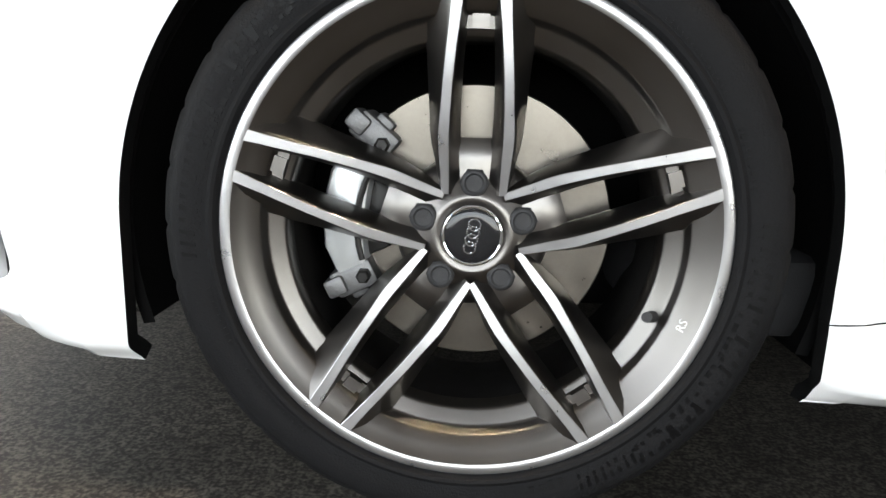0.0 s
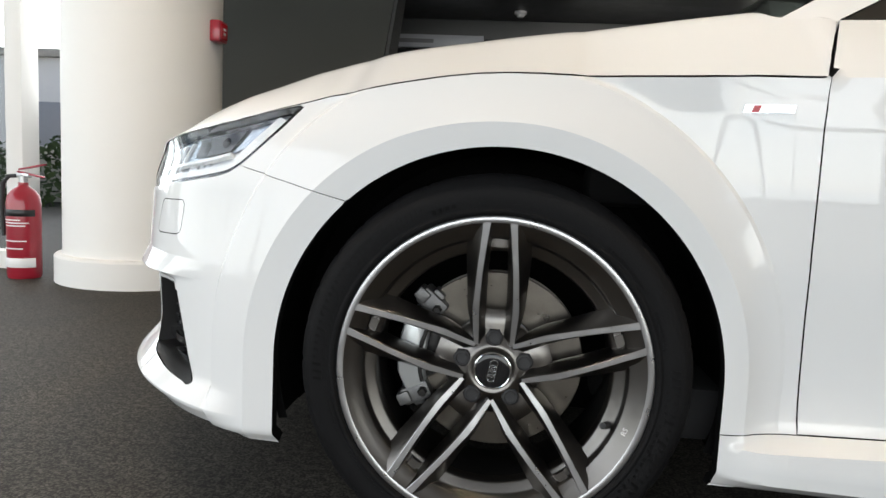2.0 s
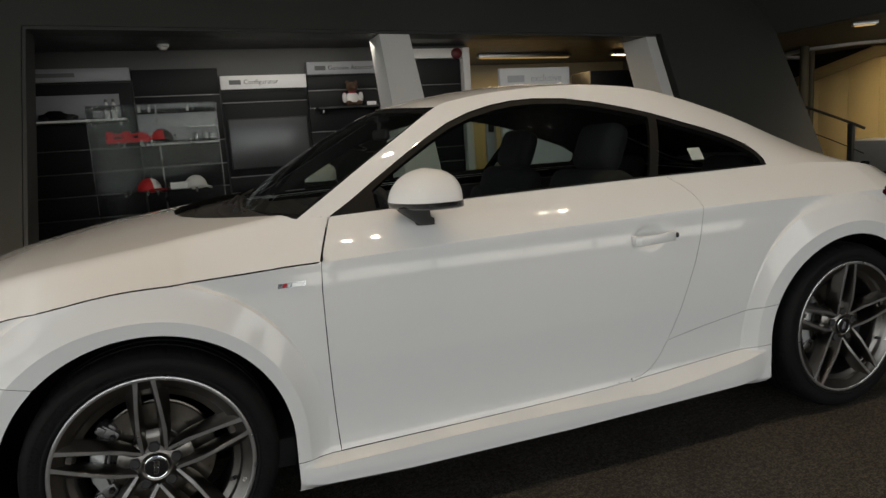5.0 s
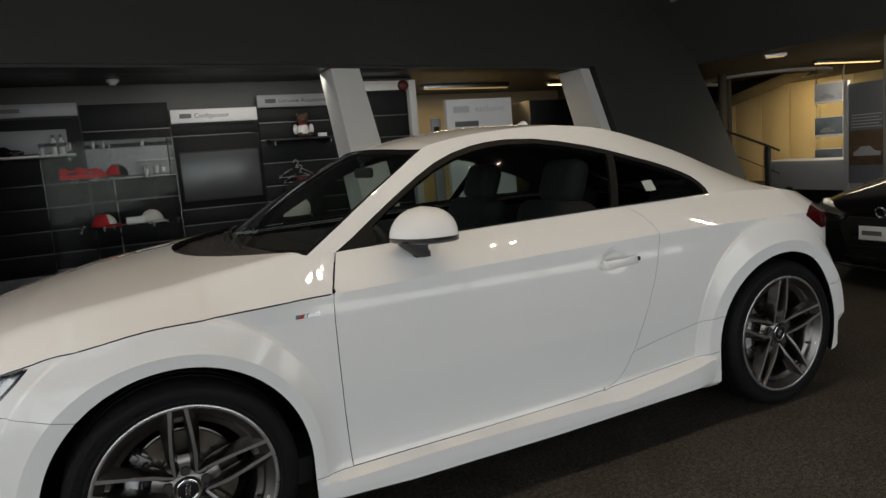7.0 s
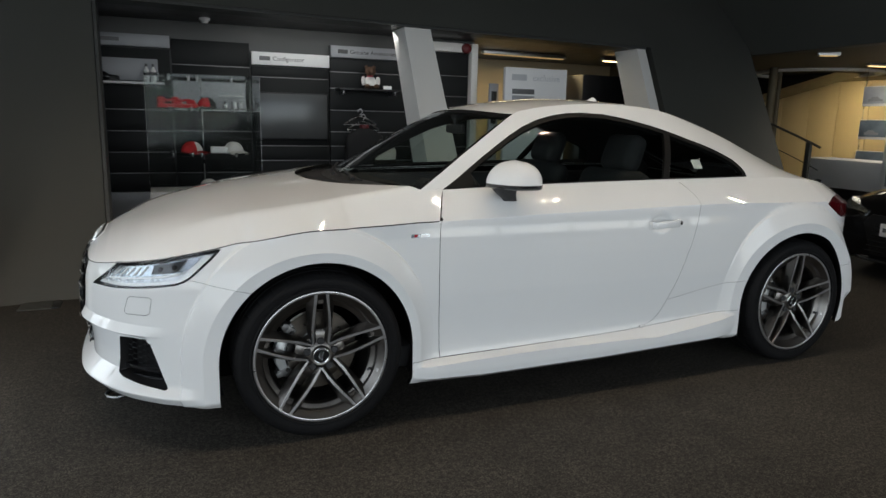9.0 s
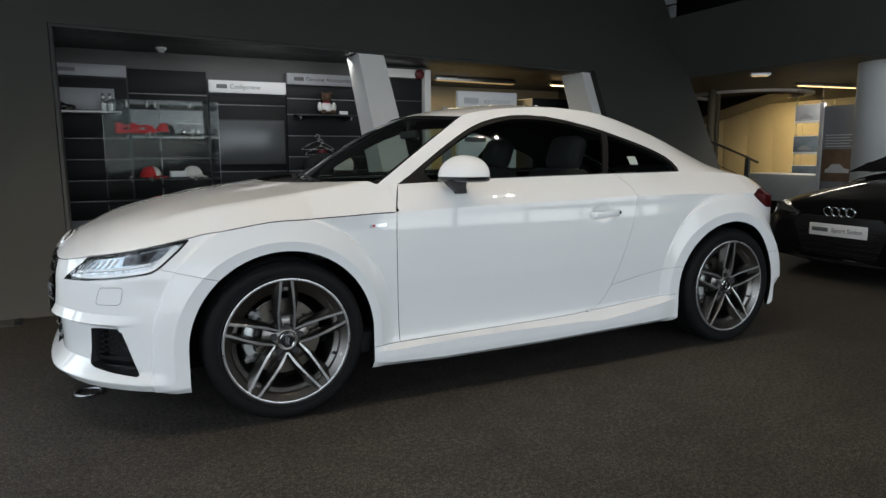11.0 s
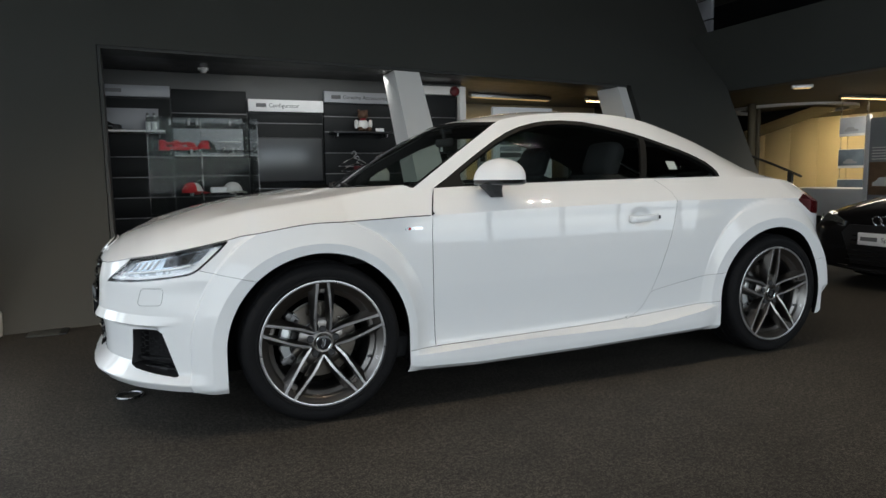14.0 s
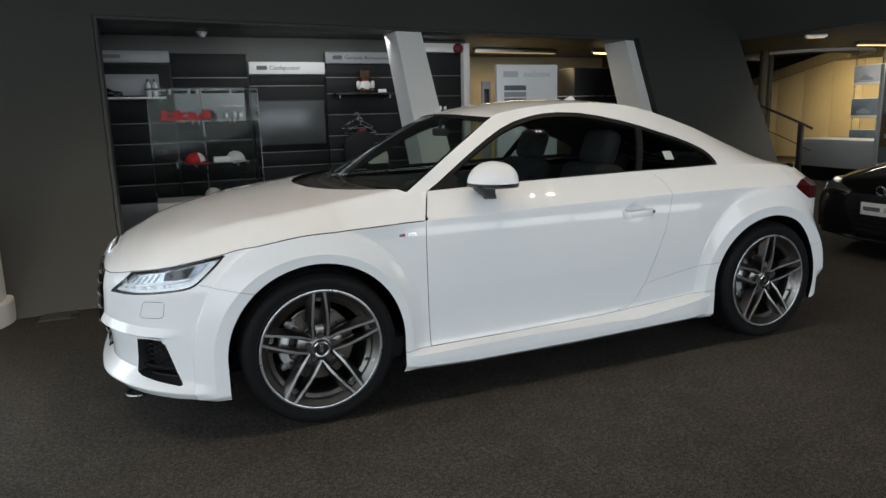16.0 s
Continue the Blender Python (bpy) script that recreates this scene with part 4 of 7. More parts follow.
DLO = np.array([(0.548, 0.9395), (0.62, 0.979), (0.69, 1.022), (0.77, 1.071), (0.85, 1.118), (0.93, 1.163), (1.01, 1.203), (1.1, 1.235), (1.195, 1.2575), (1.28, 1.270), (1.375, 1.275), (1.5, 1.270), (1.62, 1.2515), (1.75, 1.223), (1.85, 1.195), (1.97, 1.156), (2.065, 1.127), (2.13, 1.104), (2.19, 1.079), (2.235, 1.055), (2.262, 1.024), (2.270, 0.995), (2.262, 0.9735), (2.25, 0.9705),
                (2.0, 0.9695), (1.7, 0.967), (1.36, 0.9615), (1.04, 0.9555)])
PANE_A = np.array([(0.70, 0.955), (0.70, 1.006), (0.77, 1.051), (0.85, 1.098), (0.93, 1.143), (1.01, 1.182), (1.1, 1.214), (1.195, 1.237), (1.28, 1.250), (1.375, 1.255), (1.5, 1.250), (1.62, 1.2315), (1.75, 1.203), (1.822, 1.183), (1.704, 0.975), (1.36, 0.970), (1.04, 0.963)])
PANE_B = np.array([(1.744, 0.976), (1.858, 1.173), (1.97, 1.137), (2.065, 1.107), (2.13, 1.084), (2.18, 1.061), (2.222, 1.037), (2.243, 1.012), (2.247, 0.990), (2.238, 0.979), (2.0, 0.978)])

xs = np.r_[np.linspace(0.448, 2.3, 250, endpoint=False), np.linspace(2.3, 3.2, 60)]
a, b = np.meshgrid(xs, np.r_[-0.06, np.linspace(0, 1, 46)], indexing="ij")
upper = Sheet(a, b, pillar)
zed = lambda f: (lambda x, w: f(x, pillar(x, w)[..., 2]))
for poly in (DLO, PANE_A, PANE_B):
    upper.cut(zed(lambda x, z, p=poly: signed(x, z, p)))
upper.build()
upper.normal *= -1 if upper.normal[len(upper.normal) // 2][1] > 0 else 1
for side in (False, True):
    adopt(upper.panel("roof_side", zed(lambda x, z: signed(x, z, DLO) > 0), WHITE_PAINT, None, "white pillars round the side windows", gap=0.0, mirror=side))
    adopt(upper.panel("pillar_lining", zed(lambda x, z: (signed(x, z, DLO) > -0.012) & (z > 0.95)), SEAT_CLOTH, None, "dark cloth pillar lining", lift=-0.024, skirt=False, mirror=side))
    adopt(upper.panel("window_trim", zed(lambda x, z: (signed(x, z, DLO) < 0) & (signed(x, z, PANE_A) > 0) & (signed(x, z, PANE_B) > 0)), TRIM_RUBBER, None, "black rubber window surround", lift=-0.003, mirror=side))
    for name, poly in (("side_window", PANE_A), ("quarter_window", PANE_B)):
        pane = adopt(upper.panel(name, zed(lambda x, z, p=poly: signed(x, z, p) < 0), PANE_SIDE, None, "tinted side glass", lift=-0.006, thick=0.004, skirt=False, mirror=side))
        pane.visible_shadow = False

TOP_X = lambda v: 0.990 - 0.079 * (1 - (1 - v) ** 2)


def roof_place(s, v):
    x0 = TOP_X(v)
    x = x0 + (3.24 - x0) * s
    y0, z0 = RAIL(x)
    return np.stack([x, y0 + (MID - y0) * v, z0 + (ROOF_Z(x) - z0) * (1 - (1 - v) ** 2.3)], -1)


REAR_GLASS = np.array([(0.56, 0.25), (0.57, 1.5), (0.83, 1.5), (0.80, 0.12), (0.6, 0.12)])
a, b = np.meshgrid(np.linspace(0, 1, 160), np.linspace(0, 1, 50), indexing="ij")
roof = Sheet(a, b, roof_place)
roof.cut(lambda s, v: signed(s, v, REAR_GLASS))
roof.build()
roof.normal *= np.sign(roof.normal[len(roof.normal) // 2][2])
adopt(roof.panel("roof", lambda s, v: signed(s, v, REAR_GLASS) > 0, WHITE_PAINT, None, "white curved roof", gap=0.0, both=True))
adopt(roof.panel("rear_window", lambda s, v: signed(s, v, REAR_GLASS) < 0, BLACK_GLOSS, None, "dark rear window", lift=-0.002, both=True))
adopt(roof.panel("headlining", lambda s, v: s < 0.6, SEAT_CLOTH, None, lift=-0.03, skirt=False, both=True, flip=True))


def screen(u, v):
    """The windscreen: u across from one pillar to the other, v from its foot to the roof."""
    w = 1 - np.abs(u)
    top = roof_place(np.zeros_like(w), w)
    yb = 0.178 + (MID - 0.178) * w
    foot = np.stack([GLASS_BASE(yb), yb, 0.940 - 0.020 * (1 - (1 - w) ** 2)], -1)
    p = foot + (top - foot) * v[..., None]
    p[..., 2] += 0.038 * 4 * v * (1 - v) * w**0.7
    p[..., 1] = np.where(u > 0, 2 * MID - p[..., 1], p[..., 1])
    return p


a, b = np.meshgrid(np.linspace(-1, 1, 121), np.linspace(0, 1, 41), indexing="ij")
shield = Sheet(a, b, screen)
shield.cut(lambda u, v: np.maximum(np.maximum(np.abs(u) - 0.965, (0.05 - v) * 0.6), (v - 0.95) * 0.6))
shield.build()
shield.normal *= np.sign(shield.normal[len(shield.normal) // 2][2])
clear = lambda u, v: (np.abs(u) < 0.965) & (v > 0.05) & (v < 0.95)
pane = adopt(shield.panel("windscreen", clear, PANE_TINT, None, "tinted raked windscreen", lift=-0.003, skirt=False))
pane.visible_shadow = False
adopt(shield.panel("windscreen_border", lambda u, v: ~clear(u, v), BLACK_GLOSS, None, "black windscreen border", lift=-0.0035, skirt=False))

# tail panel under the boot edge
vs, fs = [], []
for k, v in enumerate(np.linspace(0, 1, 30)):
    p = roof_place(np.array([1.0]), np.array([v]))[0]
    vs += [tuple(p), (p[0] + 0.02, p[1], p[2] - 0.012), (p[0] + 0.0, p[1], p[2] - 0.03), (3.235, p[1], 0.72)]
    if k:
        fs += [(4 * k - 4 + i, 4 * k + i, 4 * k + i + 1, 4 * k - 3 + i) for i in range(3)]
adopt(mesh_ob("tail_panel", vs, fs, WHITE_PAINT, None, sharp=40))
adopt(mesh_ob("tail_panel", [(x, 2 * MID - y, z) for x, y, z in vs], [f[::-1] for f in fs], WHITE_PAINT, None, sharp=40))

# black scuttle between bonnet and windscreen
vs, fs = [], []
for k, y in enumerate(np.linspace(0.20, 2 * MID - 0.20, 60)):
    x = float(SCREEN_BASE(y))
    z = float(bonnet_z(np.array(x - 0.01), np.array(y)))
    g = float(GLASS_BASE(y))
    vs += [(x - 0.05, y, z - 0.04), (x - 0.004, y, z - 0.024), (x * 0.6 + g * 0.4, y, z - 0.030), (g + 0.03, y, 0.942)]
    if k:
        fs += [(4 * k - 4 + i, 4 * k + i, 4 * k + i + 1, 4 * k - 3 + i) for i in range(3)]
adopt(mesh_ob("scuttle", vs, fs, BLACK_MATT, None, "black plastic scuttle"))


def on_screen(u, v, out):
    p = screen(np.array([u]), np.array([v]))[0]
    e = 0.01
    n = np.cross(screen(np.array([u + e]), np.array([v]))[0] - p, screen(np.array([u]), np.array([v + e]))[0] - p)
    n /= np.linalg.norm(n)
    return Vector(p + out * n * np.sign(n[2]))


for u0, u1 in ((-0.30, 0.22), (0.18, 0.86)):
    bm = bmesh.new()
    tube(bm, [on_screen(u0 + 0.02, 0.005, 0.02), on_screen((u0 + u1) / 2 - 0.05, 0.045, 0.02)], [0.011, 0.007], 8)
    tube(bm, [on_screen(u0 - (u1 - u0) * 0.15 + (u1 - u0) * 1.1 * k / 12, 0.02 + 0.055 * k / 12, 0.008) for k in range(13)], 0.006, 6)
    adopt(part("wiper", bm, BLACK_MATT, None, "black windscreen wiper"))

# shark-fin aerial
bm = bmesh.new()
prism(bm, [(0.0, 0.0), (0.12, 0.0), (0.118, 0.02), (0.095, 0.042), (0.08, 0.045), (0.04, 0.018)], 0.022, Matrix.Translation((1.70, MID + 0.011, 1.336)) @ pose(0, 0, 0, 90, 7, 0), bevel=0.006)
adopt(part("roof_aerial", bm, WHITE_PAINT, None, "white shark-fin aerial"))

# ---- inside the cabin ----
bm = bmesh.new()
box(bm, (0.2, 0.12, 0.2), (2.9, 2 * MID - 0.12, 0.30), 0.02)
adopt(part("cabin_floor", bm, SEAT_CLOTH))
bm = bmesh.new()
box(bm, (0.30, 0.19, 0.62), (0.66, 2 * MID - 0.19, 0.90), 0.05, seg=3)
box(bm, (0.16, 0.30, 0.6), (0.5, 2 * MID - 0.30, 0.925), 0.03)
box(bm, (0.60, 0.36, 0.8), (0.72, 0.72, 0.945), 0.05, seg=3)
adopt(part("dashboard", bm, SEAT_CLOTH, None, "black dashboard with a hooded dial cluster"))
for y0, y1 in ((0.19, 0.24), (2 * MID - 0.24, 2 * MID - 0.19)):
    bm = bmesh.new()
    box(bm, (0.58, y0, 0.3), (2.4, y1, 0.90), 0.02)
    adopt(part("door_lining", bm, BLACK_MATT))
bm = bmesh.new()
lathe(bm, [(0.17 + 0.016 * math.cos(a), 0.016 * math.sin(a)) for a in [2 * math.pi * k / 10 for k in range(10)]], 40, Matrix.Translation((0.86, 0.54, 0.83)) @ pose(0, 0, 0, 0, 66, 0), close=True)
tube(bm, [(0.72, 0.54, 0.80), (0.86, 0.54, 0.83)], [0.05, 0.06], 12)
for a in (-0.2, math.pi + 0.2, -math.pi / 2):
    tube(bm, [(0.85, 0.54, 0.83), (0.86 - 0.16 * math.sin(a) * 0.4, 0.54 + 0.165 * math.cos(a), 0.83 + 0.165 * math.sin(a) * 0.91)], 0.014, 8)
adopt(part("steering_wheel", bm, BLACK_MATT, None, "black three-spoke steering wheel"))


def seat(name, x, y, w, back, rake):
    bm = bmesh.new()
    box(bm, (x - 0.5, y - w / 2, 0.36), (x + 0.05, y + w / 2, 0.52), 0.06, seg=3)
    m = Matrix.Translation((x, y, 0.46)) @ pose(0, 0, 0, 0, rake, 0)
    box(bm, (-0.07, -w / 2, 0), (0.07, w / 2, back), 0.06, m, 3)
    box(bm, (-0.10, -w / 2, 0.05), (0.03, -w / 2 + 0.10, back - 0.12), 0.04, m, 3)
    box(bm, (-0.10, w / 2 - 0.10, 0.05), (0.03, w / 2, back - 0.12), 0.04, m, 3)
    box(bm, (-0.06, -0.13, back - 0.01), (0.05, 0.13, back + 0.19), 0.05, m, 3)
    adopt(part(name, bm, SEAT_CLOTH, None, "black sports seat with a fixed headrest"))


for y in (0.54, 2 * MID - 0.54):
    seat("front_seat", 1.52, y, 0.50, 0.56, 20)
    seat("rear_seat", 2.12, y, 0.46, 0.42, 30)
bm = bmesh.new()
box(bm, (0.915, MID - 0.105, 1.160), (0.94, MID + 0.105, 1.205), 0.012, seg=3)
tube(bm, [(0.925, MID, 1.20), (0.93, MID, 1.262)], 0.012, 8)
box(bm, (0.91, MID - 0.03, 1.232), (0.965, MID + 0.03, 1.262), 0.010)
adopt(part("rear_view_mirror", bm, BLACK_MATT, None, "black inside mirror"))
# paper label inside the quarter window
label_at = pillar(np.array([1.98]), np.array([0.22]))[0]
bm = bmesh.new()
prism(bm, [(-0.028, -0.026), (0.028, -0.026), (0.028, 0.026), (-0.028, 0.026)], 0.001, Matrix.Translation((1.955, float(label_at[1]) + 0.014, float(label_at[2]))) @ pose(0, 0, 0, 56, 0, 0))
adopt(part("window_label", bm, WHITE_CLOTH, None, "small white paper label on the glass"))

# ---- wheels ----
def wheel_at(x, y, mirror=False):
    """Lays a wheel, built with its face towards +z, on the car's side."""
    m = Matrix.Translation((x, y, HUB_Z)) @ FACE_OUT
    if mirror:
        m = Matrix.Translation((x, 2 * MID - y, HUB_Z)) @ pose(0, 0, 0, 0, 0, 180) @ FACE_OUT
    return m


def ring_bars(bm, r0, r1, a0, a1, count, seed, z0, fill=0.72, slant=0.0):
    """A run of raised plain bars along an arc of the sidewall, in place of lettering."""
    rnd = random.Random(seed)
    step = (a1 - a0) / count
    for k in range(count):
        b0, b1 = a0 + k * step, a0 + (k + fill * rnd.uniform(0.8, 1.1)) * step
        top, low = r1, r0 + (r1 - r0) * rnd.choice((0, 0, 0, 0.15, 0.3))
        pts = []
        for lv in (0, 1):
            for a, r in ((b0, low), (b1, low), (b1 + slant * step, top), (b0 + slant * step, top)):
                zz = z0(r) + (0.0007 if lv else -0.0005)
                pts.append(bm.verts.new((r * math.cos(a), r * math.sin(a), zz)))
        for f in ((4, 5, 6, 7), (0, 1, 5, 4), (1, 2, 6, 5), (2, 3, 7, 6), (3, 0, 4, 7)):
            bm.faces.new([pts[i] for i in f])


TYRE = [(0.2545, -0.014), (0.2575, -0.006), (0.2605, -0.001), (0.2645, 0.0035), (0.268, 0.0045), (0.2705, 0.003), (0.2725, 0.002), (0.286, 0.0045), (0.298, 0.004), (0.306, 0.0015), (0.3085, -0.0005), (0.3105, -0.0022), (0.317, -0.008), (0.3225, -0.017), (0.3255, -0.03),
        (0.3268, -0.05), (0.327, -0.058), (0.320, -0.060), (0.320, -0.070), (0.327, -0.072), (0.327, -0.105), (0.320, -0.107), (0.320, -0.117), (0.327, -0.119), (0.327, -0.165), (0.32, -0.167), (0.32, -0.177), (0.327, -0.179), (0.3255, -0.21), (0.318, -0.232), (0.30, -0.243), (0.262, -0.24), (0.25, -0.226)]
tyre_z = line(TYRE[:13])


def build_wheel():
    root = empty("wheel")
    # tyre with shoulder grooves
    steps = 320
    bm = bmesh.new()
    lathe(bm, TYRE, steps)
    bm.verts.ensure_lookup_table()
    n = len(TYRE)
    for k in range(steps):
        if k % 10 == 0:
            for i in range(12, 17):
                v = bm.verts[k * n + i]
                r = math.hypot(v.co.x, v.co.y)
                f = (r - 0.0022) / r
                v.co.x, v.co.y = v.co.x * f, v.co.y * f
        elif k % 10 == 5:
            v = bm.verts[k * n + 11]
            v.co.z -= 0.0012
    tyre = part("tyre", bm, RUBBER, root, "black low-profile tyre with raised sidewall marks", sharp=28)
    for turn in (0, math.pi):
        bm = bmesh.new()
        ring_bars(bm, 0.2765, 0.2985, radians(186) + turn, radians(151) + turn, 15, 3, tyre_z, 0.4, 0.25)
        ring_bars(bm, 0.2765, 0.2985, radians(146) + turn, radians(134) + turn, 5, 4, tyre_z, 0.45, 0.3)
        ring_bars(bm, 0.2785, 0.2955, radians(131) + turn, radians(115) + turn, 9, 5, tyre_z, 0.42, 0.25)
        ring_bars(bm, 0.2765, 0.2995, radians(-16) + turn, radians(-52) + turn, 16, 6, tyre_z, 0.42, 0.0)
        ring_bars(bm, 0.2755, 0.2835, radians(113) + turn, radians(104) + turn, 4, 7, tyre_z, 0.6, 0.0)
        ring_bars(bm, 0.2745, 0.2795, radians(206) + turn, radians(192) + turn, 9, 8, tyre_z, 0.6, 0.0)
        ring_bars(bm, 0.2745, 0.2785, radians(232) + turn, radians(212) + turn, 14, 9, tyre_z, 0.6, 0.0)
        tagged(part("raised_mark_band", bm, RUBBER_SHINE, root, "raised black bars round the sidewall"), kind="stuff")
    for k, ch in enumerate("245/35ZR19"):
        a = radians(100 - 2.35 * k)
        m = Matrix.Rotation(a - math.pi / 2, 4, "Z") @ Matrix.Translation((0, 0.281, float(tyre_z(0.281)) + 0.0002))
        writing("tyre_size_mark", ch, 0.0105, m, RUBBER_SHINE, root, depth=0.0006)

    # rim: machined outer ring, grey bowl and barrel
    bm = bmesh.new()
    lathe(bm, [(0.2570, -0.010), (0.2595, -0.0035), (0.2592, -0.0005), (0.2575, 0.0008), (0.2492, 0.0004), (0.2478, -0.0006)], 160)
    part("rim_ring", bm, WHEEL_SILVER, root, "bright machined rim ring", sharp=60)
    bm = bmesh.new()
    lathe(bm, [(0.2478, -0.0007), (0.246, -0.0022), (0.236, -0.0100), (0.2235, -0.0175), (0.2212, -0.0205), (0.2195, -0.0300), (0.2165, -0.0330), (0.2020, -0.0365), (0.1990, -0.0400), (0.1975, -0.060)], 160)
    part("rim_bowl", bm, WHEEL_GREY, root, "satin grey rim bowl", sharp=40)
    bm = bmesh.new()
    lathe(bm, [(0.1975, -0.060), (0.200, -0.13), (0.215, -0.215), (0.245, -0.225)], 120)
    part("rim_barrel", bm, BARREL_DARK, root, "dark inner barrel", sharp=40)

    # one arm of a twin spoke: centre line (x, y), half width, depth of face, outer flank reach and depth, inner flank reach and depth
    arm = curve([(-0.0212, 0.2505, 0.0060, 0.0002, 0.031, -0.0150, 0.0050, -0.018), (-0.0245, 0.215, 0.0050, -0.0030, 0.026, -0.034, 0.0065, -0.034), (-0.0288, 0.17, 0.0046, -0.0072, 0.019, -0.042, 0.0080, -0.042), (-0.0315, 0.130, 0.0047, -0.0120, 0.0135, -0.046, 0.0095, -0.046),
                 (-0.0328, 0.100, 0.0052, -0.0165, 0.0095, -0.048, 0.011, -0.044), (-0.0312, 0.072, 0.0046, -0.0215, 0.0055, -0.046, 0.012, -0.040), (-0.0296, 0.0425, 0.0036, -0.0262, 0.0015, -0.038, 0.012, -0.036)], 30)

    def spoke(angle):
        vs, fs, slots = [], [], []
        for flip in (1, -1):
            base = len(vs)
            for x, y, w, z, uo, zo, ui, zi in arm:
                w = 1.08 * w
                for u, zz in ((-w - uo, zo), (-w - uo * 0.12, z - 0.0035), (-w, z - 0.0006), (-w + 0.0007, z), (w - 0.0007, z), (w, z - 0.0006), (w + ui * 0.3, z - 0.007), (w + ui, zi), (w + ui * 0.6, zi - 0.025), (-w - uo * 0.7, zo - 0.022)):
                    vs.append((flip * (x + u), y, zz))
            k = 10
            for i in range(len(arm) - 1):
                for j in range(k):
                    q = (base + i * k + j, base + i * k + (j + 1) % k, base + (i + 1) * k + (j + 1) % k, base + (i + 1) * k + j)
                    fs.append(q[::-1] if flip > 0 else q)
                    slots.append(1 if j in (2, 3, 4) else 0)
            fs.append(tuple(base + j for j in range(k)) if flip < 0 else tuple(base + j for j in range(k))[::-1])
            slots.append(0)
        # web between the two arms near the hub, ridge over the bolt, and bridge near the rim
        base = len(vs)
        for y, z, half in ((0.100, -0.045, 0.030), (0.088, -0.0385, 0.030), (0.076, -0.0365, 0.030), (0.060, -0.0365, 0.029), (0.036, -0.033, 0.026), (0.0, -0.033, 0.0)):
            vs += [(-half, y, z - 0.004), (-half * 0.42, y, z), (0, y, z + 0.0012), (half * 0.42, y, z), (half, y, z - 0.004)]
        for i in range(5):
            for j in range(4):
                fs.append((base + 5 * i + j, base + 5 * i + j + 5, base + 5 * i + j + 6, base + 5 * i + j + 1))
                slots.append(0)
        base = len(vs)
        for y, z in ((0.247, -0.0015), (0.240, -0.012), (0.2235, -0.0180), (0.221, -0.030), (0.207, -0.031), (0.2055, -0.045)):
            vs += [(-0.0165, y, z), (0.0165, y, z)]
        for i in range(5):
            fs.append((base + 2 * i, base + 2 * i + 2, base + 2 * i + 3, base + 2 * i + 1))
            slots.append(0)
        base = len(vs)
        for x in (-0.0085, 0.0085):
            vs += [(x, 0.2205, -0.024), (x, 0.2065, -0.0245), (x, 0.2065, -0.034), (x, 0.2205, -0.034)]
        for f in ((0, 1, 5, 4), (1, 2, 6, 5), (0, 3, 2, 1), (4, 5, 6, 7)):
            fs.append(tuple(base + i for i in f))
            slots.append(0)
        c, s = math.cos(angle), math.sin(angle)
        vs = [(c * x - s * y, s * x + c * y, z) for x, y, z in vs]
        return mesh_ob("twin_spoke", vs, fs, None, root, "grey twin spoke with machined bright edges", mats=[WHEEL_GREY, WHEEL_SILVER], slots=slots, sharp=32)

    for k in range(5):
        spoke(2 * math.pi * k / 5)
    # hub, cap and bolts
    bm = bmesh.new()
    lathe(bm, [(0.0, -0.0295), (0.034, -0.0295), (0.0375, -0.0272), (0.041, -0.0272), (0.0445, -0.0292), (0.055, -0.0335), (0.068, -0.042), (0.079, -0.050), (0.084, -0.062), (0.07, -0.09), (0.0, -0.09)], 80)
    part("hub", bm, WHEEL_GREY, root, sharp=50)
    bm = bmesh.new()
    lathe(bm, [(0.0, -0.0215), (0.02, -0.0217), (0.0295, -0.0226), (0.0305, -0.0235), (0.0305, -0.03)], 64)
    cap = part("hub_cap", bm, BLACK_GLOSS, root, "black hub cap with chrome ring", sharp=50)
    bm = bmesh.new()
    lathe(bm, [(0.0303 + 0.0019 * math.cos(a), -0.0235 + 0.0019 * math.sin(a)) for a in [2 * math.pi * k / 8 for k in range(8)]], 64, close=True)
    part("cap_ring", bm, CHROME, root, "chrome ring")
    for k in range(4):
        bm = bmesh.new()
        d = -0.0123 + 0.0082 * k
        lathe(bm, [(0.0062 + 0.00085 * math.cos(a), 0.0006 * math.sin(a)) for a in [2 * math.pi * j / 6 for j in range(6)]], 28, Matrix.Translation((d * math.sin(radians(10)), d * math.cos(radians(10)), -0.0209)), close=True)
        part("cap_emblem_ring", bm, CHROME, root, "small chrome ring")
    for k in range(5):
        a = radians(90 + 72 * k)
        at = Matrix.Translation((0.0545 * math.cos(a), 0.0545 * math.sin(a), -0.036))
        bm = bmesh.new()
        lathe(bm, [(0.0215, -0.008), (0.0200, -0.0015), (0.0184, -0.0012), (0.0176, -0.009), (0, -0.009)], 32, at)
        part("bolt_seat", bm, WHEEL_GREY, root, sharp=50)
        bm = bmesh.new()
        lathe(bm, [(0.0158, -0.006), (0.0158, 0.0045), (0.0146, 0.0078)], 6, at)
        lathe(bm, [(0.0146, 0.0072), (0.0125, 0.0095), (0.0105, 0.0102), (0.0085, 0.0085), (0.0, 0.0082)], 24, at)
        part("wheel_bolt", bm, BLACK_MATT, root, "black capped wheel bolt", sharp=25)
    # valve and small printed mark
    a = radians(-22.5)
    bm = bmesh.new()
    tube(bm, [(0.212 * math.cos(a), 0.212 * math.sin(a), -0.034), (0.200 * math.cos(a), 0.200 * math.sin(a), -0.016)], [0.0062, 0.0058], 12)
